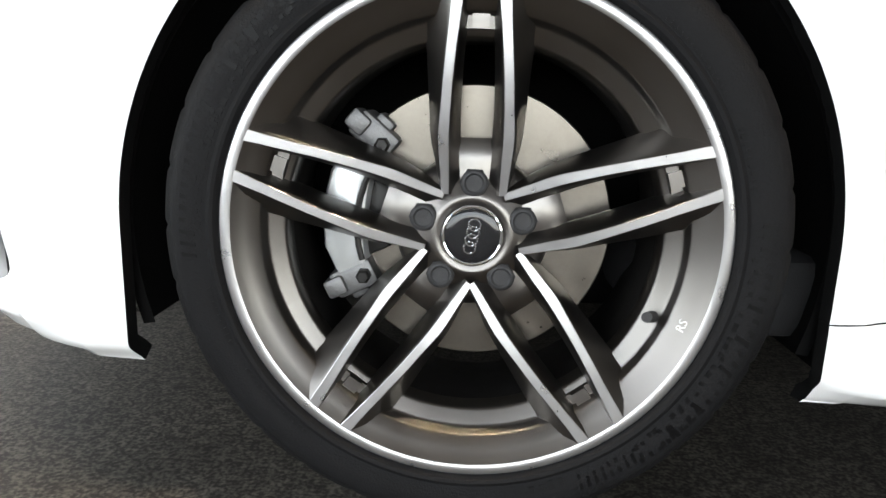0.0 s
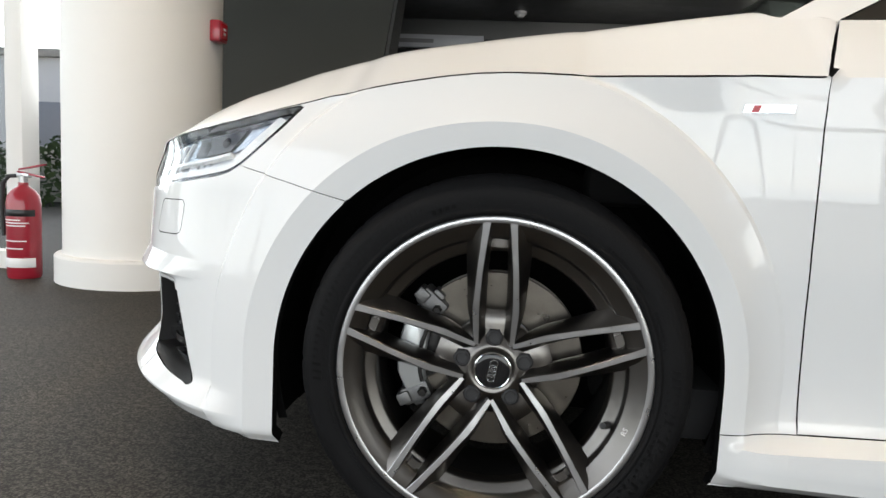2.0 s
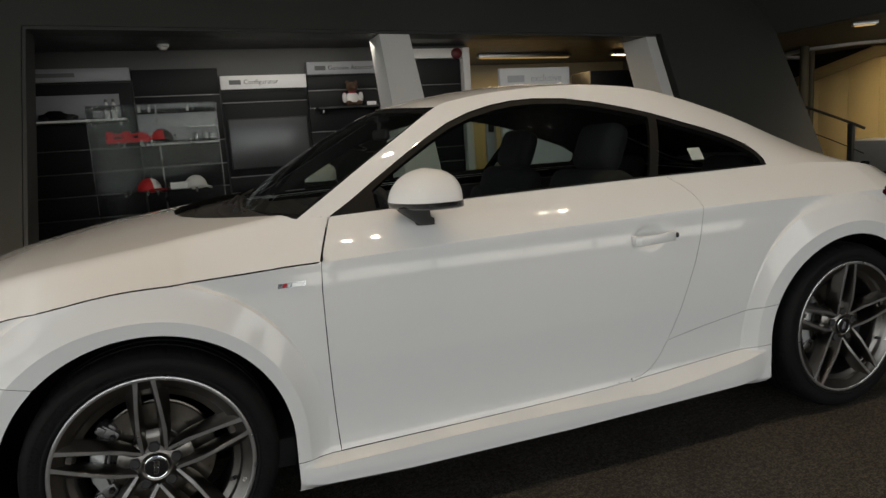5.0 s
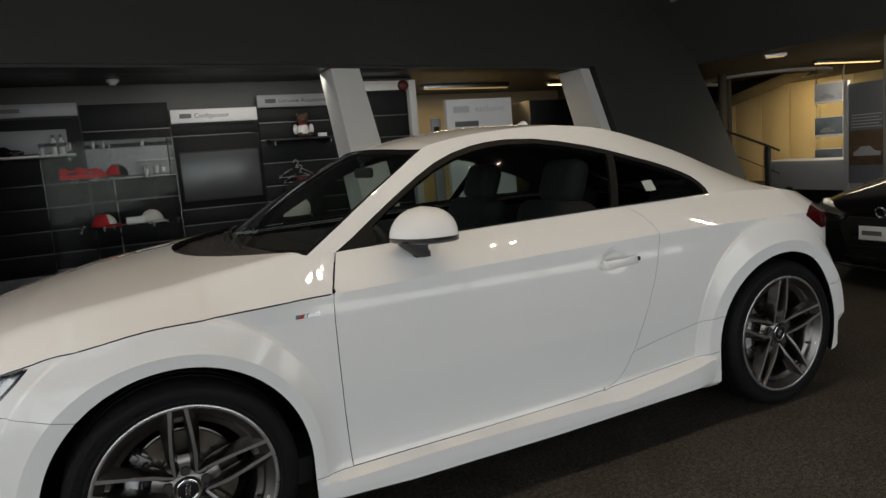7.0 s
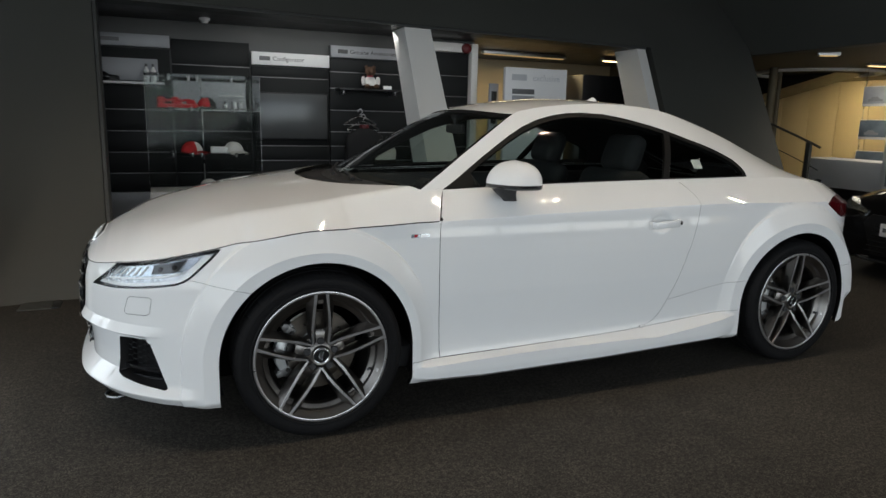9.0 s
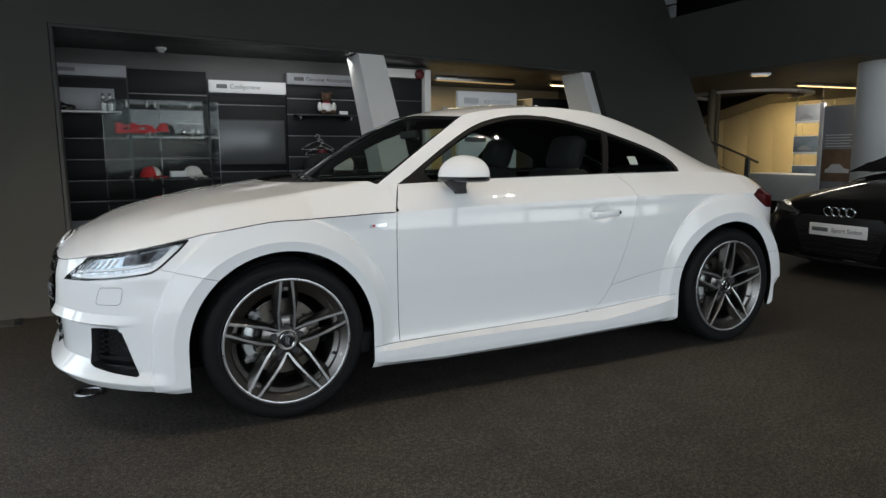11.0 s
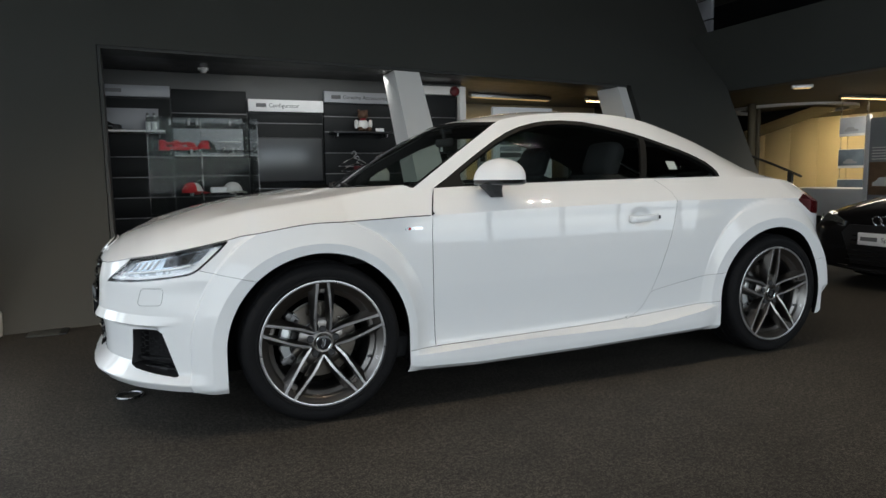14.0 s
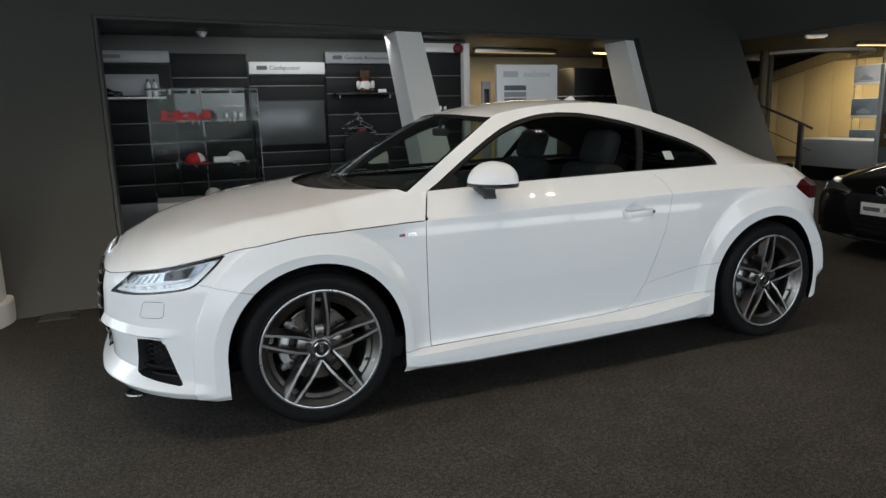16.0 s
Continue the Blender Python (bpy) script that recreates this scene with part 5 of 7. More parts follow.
    part("tyre_valve", bm, BLACK_MATT, root, "black valve cap")
    a = radians(-20.5)
    writing("rim_mark", "RS", 0.0125, Matrix.Rotation(a, 4, "Z") @ Matrix.Translation((0.2345, 0.0, -0.0098)) @ Matrix.Rotation(radians(-32), 4, "Y") @ Matrix.Rotation(math.pi / 2, 4, "Z"), SIGN_WHITE, root, "small pale printed letters", depth=0.0003)
    # brake
    bm = bmesh.new()
    lathe(bm, [(0.080, -0.100), (0.082, -0.098), (0.1545, -0.098), (0.156, -0.0995), (0.156, -0.107), (0.15, -0.109), (0.15, -0.117), (0.156, -0.119), (0.156, -0.126), (0.08, -0.128)], 96)
    part("brake_disc", bm, DISC_STEEL, root, "bright worn brake disc", sharp=40)
    bm = bmesh.new()
    lathe(bm, [(0.0, -0.072), (0.066, -0.073), (0.073, -0.077), (0.077, -0.098), (0.082, -0.100)], 64)
    part("disc_hat", bm, CAST_IRON, root, sharp=40)
    bm = bmesh.new()
    pts = []
    for a0, r0 in ((148, 0.166), (160, 0.170), (175, 0.171), (190, 0.170), (203, 0.164), (203, 0.126), (190, 0.121), (175, 0.119), (160, 0.121), (148, 0.126)):
        pts.append((r0 * math.cos(radians(a0)), r0 * math.sin(radians(a0))))
    prism(bm, pts[::-1], 0.044, Matrix.Translation((0, 0, -0.112)), bevel=0.012)
    part("brake_caliper", bm, CALIPER_SILVER, root, "smooth silver brake caliper", sharp=35)
    bm = bmesh.new()
    pts = [(r0 * math.cos(radians(a0)), r0 * math.sin(radians(a0))) for a0, r0 in ((154, 0.128), (175, 0.125), (199, 0.128), (197, 0.098), (175, 0.090), (156, 0.098))]
    prism(bm, pts[::-1], 0.034, Matrix.Translation((0, 0, -0.118)), bevel=0.008)
    part("caliper_inner", bm, BARREL_DARK, root, "dark inner side of the caliper", sharp=35)
    for a0, sides in ((139, 0.9), (206, 0.8)):
        bm = bmesh.new()
        c, s = math.cos(radians(a0)), math.sin(radians(a0))
        lay = Matrix.Translation((0.148 * c, 0.148 * s, 0)) @ Matrix.Rotation(radians(a0), 4, "Z")
        box(bm, (-0.026, -0.016, -0.13), (0.026, 0.016, -0.070), 0.005, lay)
        box(bm, (-0.010, -0.024, -0.12), (0.012, 0.024, -0.078), 0.004, lay)
        box(bm, (0.010, -0.011, -0.11), (0.034, 0.011, -0.064), 0.004, lay)
        part("caliper_bracket", bm, CAST_IRON, root, "cast grey bracket", sharp=35)
        bm = bmesh.new()
        lathe(bm, [(0.0085, -0.075), (0.0085, -0.060), (0.006, -0.057), (0, -0.057)], 6, Matrix.Translation((0.134 * c, 0.134 * s, 0)))
        part("caliper_bolt", bm, BARREL_DARK, root, "dark bolt", sharp=30)
    bm = bmesh.new()
    tube(bm, [(0.128 * math.cos(radians(a)), 0.128 * math.sin(radians(a)), -0.062) for a in range(150, 200, 8)], 0.0035, 8)
    part("retaining_spring", bm, BARREL_DARK, root, "dark retaining spring")
    return root


front_wheel = build_wheel()
wheels = [front_wheel, copy_thing(front_wheel, wheel_at(AXLES[1], 0.018) @ Matrix.Rotation(radians(-1), 4, "Z")), copy_thing(front_wheel, wheel_at(AXLES[0], 0.012, True)), copy_thing(front_wheel, wheel_at(AXLES[1], 0.018, True))]
front_wheel.matrix_basis = wheel_at(AXLES[0], 0.012)
for w in wheels:
    tagged(w, "grey twin-spoke alloy wheel with a low tyre")
    adopt(w)

# black liners in the wheel openings
for c in AXLES:
    for side in (False, True):
        bm = bmesh.new()
        m = Matrix.Translation((c, 0.012, 0.322)) @ FACE_OUT
        lathe(bm, [(0.376, -0.052), (0.396, -0.062), (0.40, -0.30), (0.37, -0.34), (0.0, -0.34)], 48, m, arc=216, start=-18)
        if side:
            bmesh.ops.transform(bm, matrix=Matrix.Translation((0, 2 * MID, 0)) @ Matrix.Diagonal((1, -1, 1, 1)), verts=bm.verts)
        adopt(part("wheel_arch_liner", bm, GAP_BLACK, None, "black wheel arch liner"))
bm = bmesh.new()
box(bm, (-0.72, 0.36, 0.16), (3.1, 2 * MID - 0.36, 0.24), 0.02)
box(bm, (0.42, 0.10, 0.15), (2.1, 2 * MID - 0.10, 0.21), 0.02)
box(bm, (-0.66, 0.24, 0.17), (-0.39, 2 * MID - 0.24, 0.22), 0.02)
adopt(part("underbody", bm, GAP_BLACK, None, "black undertray"))

# ---- lamps, grilles and fittings of the coupe ----
def on_shell(x, z, out=0.0, mirror=False):
    """A place on the flank, moved out along its normal."""
    s = s_of_x(x)
    q = lambda ds, dz: shell(np.array([s + ds]), np.array([z + dz]))[0]
    p = q(0, 0)
    n = np.cross(q(0, 0.004) - q(0, -0.004), q(0.004, 0) - q(-0.004, 0))
    n /= np.linalg.norm(n)
    n *= -1 if n[1] > 0.0 else 1
    p = p + out * n
    return Vector((p[0], 2 * MID - p[1] if mirror else p[1], p[2]))


def set_back(x, z, depth, mirror=False):
    """A place behind the bumper's plan line, with no regard to its relief."""
    s = s_of_x(x)
    q = [float(np.interp(s, PLAN_S, v)) for v in (PLAN[:, 0], PLAN[:, 1], INWARD[:, 0], INWARD[:, 1])]
    px, py = q[0] + q[2] * depth, q[1] + q[3] * depth
    return Vector((px, 2 * MID - py if mirror else py, z))


def band(low, high, out, thick, mirror=False, n=24, rows=3):
    """A curved strip that follows the flank between two lines of (x, z)."""
    lo, hi = curve(low, n), curve(high, n)
    bm = bmesh.new()
    front, back = [], []
    for layer, o in ((front, out), (back, out - thick)):
        for i in range(n):
            layer.append([bm.verts.new(on_shell(*(lo[i] + (hi[i] - lo[i]) * k / (rows - 1)), o, mirror)) for k in range(rows)])
    for layer in (front, back):
        for i in range(n - 1):
            for k in range(rows - 1):
                bm.faces.new((layer[i][k], layer[i + 1][k], layer[i + 1][k + 1], layer[i][k + 1]))
    for i in range(n - 1):
        for k in (0, rows - 1):
            bm.faces.new((front[i][k], front[i + 1][k], back[i + 1][k], back[i][k]))
    for i in (0, n - 1):
        for k in range(rows - 1):
            bm.faces.new((front[i][k], front[i][k + 1], back[i][k + 1], back[i][k]))
    return bm


def inset(poly, d):
    """The outline moved inward by d."""
    p = np.asarray(poly, float)
    area2 = np.sum(p[:, 0] * np.roll(p[:, 1], -1) - np.roll(p[:, 0], -1) * p[:, 1])
    e = np.roll(p, -1, 0) - p
    n = np.stack([-e[:, 1], e[:, 0]], 1) / np.maximum(np.linalg.norm(e, axis=1, keepdims=True), 1e-9) * np.sign(area2)
    v = n + np.roll(n, 1, 0)
    v /= np.maximum((v * v).sum(1, keepdims=True) / 2, 0.5)
    return p + d * v


LENS_EDGE = inset(HEADLAMP, 0.0085)
for side in (False, True):
    lamp = adopt(flank.panel("headlamp", within(HEADLAMP), LAMP_GREY, None, "clear headlamp with chrome bars inside", lift=-0.024, skirt=False, mirror=side))
    inner = lamp.matrix_parent_inverse

    def inside_lamp(ob):
        ob.parent = lamp
        return ob

    lens = inside_lamp(flank.panel("headlamp_lens", within(HEADLAMP), LENS, None, "clear lens", gap=0.001, lift=-0.0015, skirt=False, mirror=side))
    lens.visible_shadow = False
    # black rim with depth round the lens
    rim_bm = bmesh.new()
    o, i_ = HEADLAMP, LENS_EDGE
    rings = [[rim_bm.verts.new(on_shell(x, z, d, side)) for x, z in pts] for pts, d in ((o, -0.0022), (i_, -0.0045), (inset(HEADLAMP, 0.0095), -0.010))]
    for ra, rb in zip(rings, rings[1:]):
        for k in range(len(ra)):
            j = (k + 1) % len(ra)
            rim_bm.faces.new((ra[k], ra[j], rb[j], rb[k]))
    inside_lamp(part("lamp_rim", rim_bm, BLACK_GLOSS, None, "black rim"))
    wall_bm = bmesh.new()
    rings = [[wall_bm.verts.new(on_shell(x, z, d, side)) for x, z in inset(HEADLAMP, g)] for g, d in ((0.0092, -0.0095), (0.011, -0.025))]
    for k in range(len(HEADLAMP)):
        j = (k + 1) % len(HEADLAMP)
        wall_bm.faces.new((rings[0][k], rings[0][j], rings[1][j], rings[1][k]))
    inside_lamp(part("lamp_wall", wall_bm, LAMP_GREY, None, "pale inner wall"))
    low_strip = [(-0.772, 0.6035), (-0.7, 0.6065), (-0.6, 0.6195), (-0.51, 0.6345), (-0.478, 0.647)]
    inside_lamp(part("light_guide", band(low_strip, [(x, z + 0.012) for x, z in low_strip], -0.006, 0.016, side), LAMP_WHITE, None, "white lower light strip"))
    inside_lamp(part("light_guide", band([(-0.476, 0.646), (-0.43, 0.689), (-0.386, 0.730)], [(-0.490, 0.658), (-0.446, 0.699), (-0.402, 0.735)], -0.007, 0.014, side), LAMP_WHITE, None, "white rear light strip"))
    inside_lamp(part("lamp_shelf", band([(-0.752, 0.6245), (-0.66, 0.637), (-0.56, 0.6525), (-0.50, 0.666)], [(-0.748, 0.630), (-0.66, 0.6425), (-0.56, 0.658), (-0.50, 0.6715)], -0.009, 0.012, side), LAMP_WHITE, None, "thin pale shelf"))
    inside_lamp(part("reflector", band([(-0.752, 0.632), (-0.66, 0.645), (-0.565, 0.6605)], [(-0.722, 0.664), (-0.65, 0.685), (-0.565, 0.7005)], -0.017, 0.006, side), LAMP_CHROME, None, "silver reflector"))
    inside_lamp(part("reflector", band([(-0.555, 0.664), (-0.505, 0.674), (-0.465, 0.688)], [(-0.555, 0.7035), (-0.49, 0.716), (-0.425, 0.7305)], -0.017, 0.006, side), LAMP_CHROME, None, "silver reflector"))
    inside_lamp(part("lamp_bezel", band([(-0.600, 0.6600), (-0.545, 0.6680), (-0.508, 0.6755)], [(-0.592, 0.6930), (-0.530, 0.7060), (-0.478, 0.7160)], -0.013, 0.008, side), LAMP_DARK, None, "dark lamp bezel"))
    for x, z in ((-0.570, 0.6800), (-0.522, 0.6900)):
        bm = bmesh.new()
        bmesh.ops.create_uvsphere(bm, u_segments=20, v_segments=12, radius=0.0125, matrix=Matrix.Translation(on_shell(x, z, -0.020, side)))
        inside_lamp(part("projector_lens", bm, BLACK_GLOSS, None, "dark projector lens"))
    for x in (-0.735, -0.712, -0.689, -0.666, -0.643):
        low_z, high_z = 0.634 + 0.155 * (x + 0.75), 0.668 + 0.21 * (x + 0.72)
        inside_lamp(part("reflector_fin", band([(x, low_z), (x + 0.004, low_z + 0.0006)], [(x + 0.024, high_z), (x + 0.028, high_z + 0.0008)], -0.012, 0.006, side, n=3), LAMP_WHITE, None, "pale thin fin"))
    # lower intake: dark bowl, honeycomb and blade, set back behind the bumper's skin
    bm = bmesh.new()
    rings = [[bm.verts.new(on_shell(x, z, -0.001, side)) for x, z in FOG], [bm.verts.new(set_back(x, z, 0.034, side)) for x, z in inset(FOG, 0.006)], [bm.verts.new(set_back(x, z, 0.075, side)) for x, z in inset(FOG, 0.008)]]
    for ra, rb in zip(rings, rings[1:]):
        for k in range(len(ra)):
            j = (k + 1) % len(ra)
            bm.faces.new((ra[k], ra[j], rb[j], rb[k]))
    back = bm.faces.new(rings[-1])
    bmesh.ops.triangulate(bm, faces=[back])
    grille = adopt(part("intake_grille", bm, GRILLE_BLACK, None, "black honeycomb intake grille"))
    bm = bmesh.new()
    cell, edges_done = 0.0125, set()
    for i in range(-2, 14):
        for j in range(0, 12):
            cx, cz = -0.725 + cell * 1.5 * i, 0.262 + cell * 1.732 * (j + 0.5 * (i % 2))
            for k in range(6):
                p0 = (cx + cell * math.cos(k * math.pi / 3), cz + cell * math.sin(k * math.pi / 3))
                p1 = (cx + cell * math.cos((k + 1) * math.pi / 3), cz + cell * math.sin((k + 1) * math.pi / 3))
                key = tuple(sorted(((round(p0[0], 3), round(p0[1], 3)), (round(p1[0], 3), round(p1[1], 3)))))
                mid_d = signed(np.array([p0[0], p1[0]]), np.array([p0[1], p1[1]]), FOG)
                if key in edges_done or mid_d.max() > 0.002 or min(p0[1], p1[1]) < 0.298:
                    continue
                edges_done.add(key)
                tube(bm, [set_back(*p0, 0.042, side), set_back(*p1, 0.042, side)], 0.0017, 5, False)
    comb = part("honeycomb", bm, GRILLE_BLACK, None)
    comb.parent = grille
    bm = bmesh.new()
    for z0, z1, d0 in ((0.284, 0.297, 0.030), (0.252, 0.262, 0.034)):
        rows = [[bm.verts.new(set_back(x, z, d, side)) for z, d in ((z0, d0), (z1, d0), (z1, d0 + 0.03), (z0, d0 + 0.03))] for x in np.linspace(-0.72, -0.562 if z0 > 0.27 else -0.55, 12)]
        for ra, rb in zip(rows, rows[1:]):
            for k in range(4):
                bm.faces.new((ra[k], ra[(k + 1) % 4], rb[(k + 1) % 4], rb[k]))
    blade = part("intake_blade", bm, BLACK_GLOSS, None)
    blade.parent = grille

# single-frame grille in the nose
adopt(flank.panel("grille_bowl", within(GRILLE), GAP_BLACK, None, lift=-0.03, skirt=False))
adopt(flank.panel("grille_bowl", within(GRILLE), GAP_BLACK, None, lift=-0.03, skirt=False, mirror=True))
for z in (0.325, 0.375, 0.43, 0.485, 0.54, 0.595, 0.636):
    bm = bmesh.new()
    pts = [on_shell(x, z, 0.006) for x in (-0.830, -0.835, -0.840, -0.8445, -0.8485, -0.8512)]
    pts += [Vector((p.x, 2 * MID - p.y, p.z)) for p in pts[::-1]]
    tube(bm, pts, 0.0075, 8)
    adopt(part("grille_bar", bm, BLACK_GLOSS, None, "gloss black grille bar"))
    for flip in (False, True):
        bm = bmesh.new()
        tube(bm, [on_shell(-0.829, z + 0.004, 0.0095, flip), on_shell(-0.838, z + 0.004, 0.0125, flip)], 0.0042, 8)
        adopt(part("grille_bar_tip", bm, CHROME, None, "chrome tip of a grille bar"))
bm = bmesh.new()
box(bm, (-0.868, MID - 0.26, 0.405), (-0.848, MID + 0.26, 0.545), 0.006)
adopt(part("plate_holder", bm, BLACK_GLOSS, None, "black number plate holder"))
# four chrome rings on the bonnet's nose
for k in range(4):
    y = MID - 0.099 + 0.066 * k
    bm = bmesh.new()
    nose_at = Vector((-0.800, y, float(bonnet_z(np.array(-0.800), np.array(y))) + 0.004))
    lathe(bm, [(0.040 + 0.0055 * math.cos(a), 0.006 * math.sin(a)) for a in [2 * math.pi * j / 8 for j in range(8)]], 40, Matrix.Translation(nose_at) @ pose(0, 0, 0, 0, -42, 0), close=True)
    adopt(part("emblem_ring", bm, CHROME, None, "chrome ring on the nose"))

# door handle and mirror, on both doors
for side in (False, True):
    my = (lambda y: 2 * MID - y) if side else (lambda y: y)
    flipm = Matrix.Translation((0, 2 * MID, 0)) @ Matrix.Diagonal((1, -1, 1, 1)) if side else Matrix.Identity(4)
    bm = bmesh.new()
    pts = [(1.532, 0.030, 0.769), (1.545, 0.017, 0.770), (1.58, 0.011, 0.7725), (1.62, 0.011, 0.7745), (1.66, 0.013, 0.776), (1.682, 0.019, 0.777), (1.695, 0.030, 0.7775)]
    rings = []
    for x, y, z in pts:
        h, t = 0.0165, 0.0075
        rings.append([bm.verts.new((x, y + t * math.copysign(abs(math.sin(a)) ** 0.6, math.sin(a)), z + h * math.copysign(abs(math.cos(a)) ** 0.6, math.cos(a)))) for a in [2 * math.pi * k / 16 for k in range(16)]])
    for ra, rb in zip(rings, rings[1:]):
        for k in range(16):
            bm.faces.new((ra[k], ra[(k + 1) % 16], rb[(k + 1) % 16], rb[k]))
    bm.faces.new(rings[0]), bm.faces.new(rings[-1][::-1])
    for x in (1.538, 1.690):
        box(bm, (x - 0.008, 0.02, 0.758), (x + 0.008, 0.075, 0.788), 0.004)
    bmesh.ops.transform(bm, matrix=flipm, verts=bm.verts)
    handle = part("door_handle", bm, WHITE_PAINT, None, "white pull handle")
    handle.parent = door_parts[side]
    bm = bmesh.new()
    box(bm, (1.690, 0.012, 0.769), (1.700, 0.05, 0.786), 0.004)
    bmesh.ops.transform(bm, matrix=flipm, verts=bm.verts)
    lock = part("lock_cover", bm, BLACK_MATT, None, "small dark lock")
    lock.parent = door_parts[side]

    def shellish(z0, z1, name, material, grow, label, height):
        """A cup of the mirror housing between two heights."""
        bm = bmesh.new()
        rows = []
        for i in range(13):
            f = i / 12
            z = z0 + (z1 - z0) * f
            g = (1 - f**height) ** 0.5
            lead = (1 - f ** (height * 0.76)) ** 0.56
            rear = (1 - f ** (height * 1.25)) ** 0.5
            row = []
            for k in range(40):
                a = 2 * math.pi * k / 40
                ca, sa = math.cos(a), math.sin(a)
                ex = math.copysign(abs(ca) ** 0.75, ca) * 0.088 * max(lead if ca < 0 else rear, 0.04) * grow
                ey = math.copysign(abs(sa) ** 0.8, sa) * 0.100 * max(g, 0.04) * grow
                row.append(bm.verts.new((0.808 + ex - 0.30 * ey + 0.012 * f, 0.033 + ey + 0.025 * f, z)))
            rows.append(row)
        for ra, rb in zip(rows, rows[1:]):
            for k in range(40):
                bm.faces.new((ra[k], ra[(k + 1) % 40], rb[(k + 1) % 40], rb[k]))
        bm.faces.new(rows[0]), bm.faces.new(rows[-1][::-1])
        bmesh.ops.transform(bm, matrix=flipm, verts=bm.verts)
        return part(name, bm, material, None, label, sharp=50)

    mirror = adopt(shellish(0.9725, 1.068, "wing_mirror", WHITE_PAINT, 1.0, "white wing mirror with black base", 2.3))
    for z0, z1, nm, g, h in ((0.9715, 0.945, "mirror_base", 1.015, 9.0),):
        low = shellish(z0, z1, nm, BLACK_GLOSS, g, "black lower shell", h)
        low.parent = mirror
    bm = bmesh.new()
    rows = []
    for z, x0, x1, y0, y1 in ((0.957, 0.728, 0.822, -0.005, 0.11), (0.945, 0.738, 0.825, 0.01, 0.115), (0.930, 0.758, 0.832, 0.035, 0.12), (0.912, 0.784, 0.844, 0.058, 0.125), (0.900, 0.802, 0.852, 0.07, 0.13), (0.8945, 0.812, 0.857, 0.078, 0.13)):
        row = []
        for k in range(24):
            a = 2 * math.pi * k / 24
            ca, sa = math.cos(a), math.sin(a)
            row.append(bm.verts.new(((x0 + x1) / 2 + (x1 - x0) / 2 * math.copysign(abs(ca) ** 0.6, ca), (y0 + y1) / 2 + (y1 - y0) / 2 * math.copysign(abs(sa) ** 0.6, sa), z)))
        rows.append(row)
    for ra, rb in zip(rows, rows[1:]):
        for k in range(24):
            bm.faces.new((ra[k], ra[(k + 1) % 24], rb[(k + 1) % 24], rb[k]))
    bm.faces.new(rows[0]), bm.faces.new(rows[-1][::-1])
    box(bm, (0.80, 0.09, 0.893), (0.857, 0.155, 0.915), 0.006)
    bmesh.ops.transform(bm, matrix=flipm, verts=bm.verts)
    foot = part("mirror_foot", bm, BLACK_MATT, None, "black mirror foot")
    foot.parent = mirror

    # badge on the wing
    badge = adopt(part("wing_badge", band([(0.366, 0.7655), (0.442, 0.7665)], [(0.368, 0.7785), (0.444, 0.7795)], 0.0032, 0.004, side, n=6), LAMP_CHROME, None, "chrome badge with a red lozenge"))
    for x0, x1, m_ in ((0.378, 0.389, RED_ENAMEL), (0.392, 0.399, SATIN), (0.403, 0.438, SATIN)):
        ob = part("badge_bar", band([(x0, 0.7668), (x1, 0.7670)], [(x0 + 0.004, 0.7775), (x1 + 0.004, 0.7777)], 0.0042, 0.001, side, n=3), m_, None)
        ob.parent = badge
# towing eye ring lies under the nose
bm = bmesh.new()
lathe(bm, [(0.055 + 0.006 * math.cos(a), 0.006 * math.sin(a)) for a in [2 * math.pi * k / 8 for k in range(8)]], 40, Matrix.Translation((-0.75, 0.74, 0.0065)), close=True)
tagged(part("metal_ring", bm, STEEL_BRUSHED), "small metal ring lying on the floor", "ring")

# ---- accessory room behind the opening ----
BACK = 6.12
bm = bmesh.new()
low = [bm.verts.new(p) for p in ((-1.95, lean_y(-1.95, 2.285) + 0.15, 2.285), (7.25, lean_y(7.25, 2.285) + 0.15, 2.285), (7.25, 9.8, 2.285), (-1.95, 9.8, 2.285))]
top = [bm.verts.new(v.co + Vector((0, 0.06, 0.06))) for v in low]
bm.faces.new(low), bm.faces.new(top[::-1])
for k in range(4):
    bm.faces.new((low[k], low[(k + 1) % 4], top[(k + 1) % 4], top[k]))
structure(part("shop_ceiling", bm, SHELF_BLACK, smooth=False), "dark ceiling of the accessory room", "ceiling")
structure(block("shop_wall", (-2.0, BACK + 0.06, 0), (3.5, BACK + 0.16, 2.283), MID_GREY, bevel=0), "grey rear wall of the accessory room", "wall")
bm = bmesh.new()
lean_prism(bm, [(-1.5, 0.0), (-1.42, 0.0), (-1.42, 2.283), (-1.5, 2.283)], 3.6)
for v in bm.verts:
    v.co.y = min(v.co.y, BACK + 0.05) + (0.2 if v.co.y < BACK else 0)
structure(part("shop_return_wall", bm, DARK_GREY, smooth=False), "dark return wall behind the opening", "wall")
structure(block("shop_side_wall", (-2.05, 5.0, 0), (-1.95, BACK + 0.16, 2.283), DARK_GREY, bevel=0), "dark side wall of the accessory room", "wall")
structure(block("shop_far_wall", (3.4, 8.3, 0), (7.4, 8.4, 2.283), CREAM, bevel=0), "warm tan wall of the next room", "wall")
structure(block("shop_partition", (7.3, 6.45, 0), (7.4, 13.6, 2.5), TAN, bevel=0), "tan partition beside the accessory room", "wall")


RAIL_GREY = mat("dull_aluminium_rail", (0.2, 0.2, 0.2), 0.4, metal=0.8, vary=0.15, scale=12)


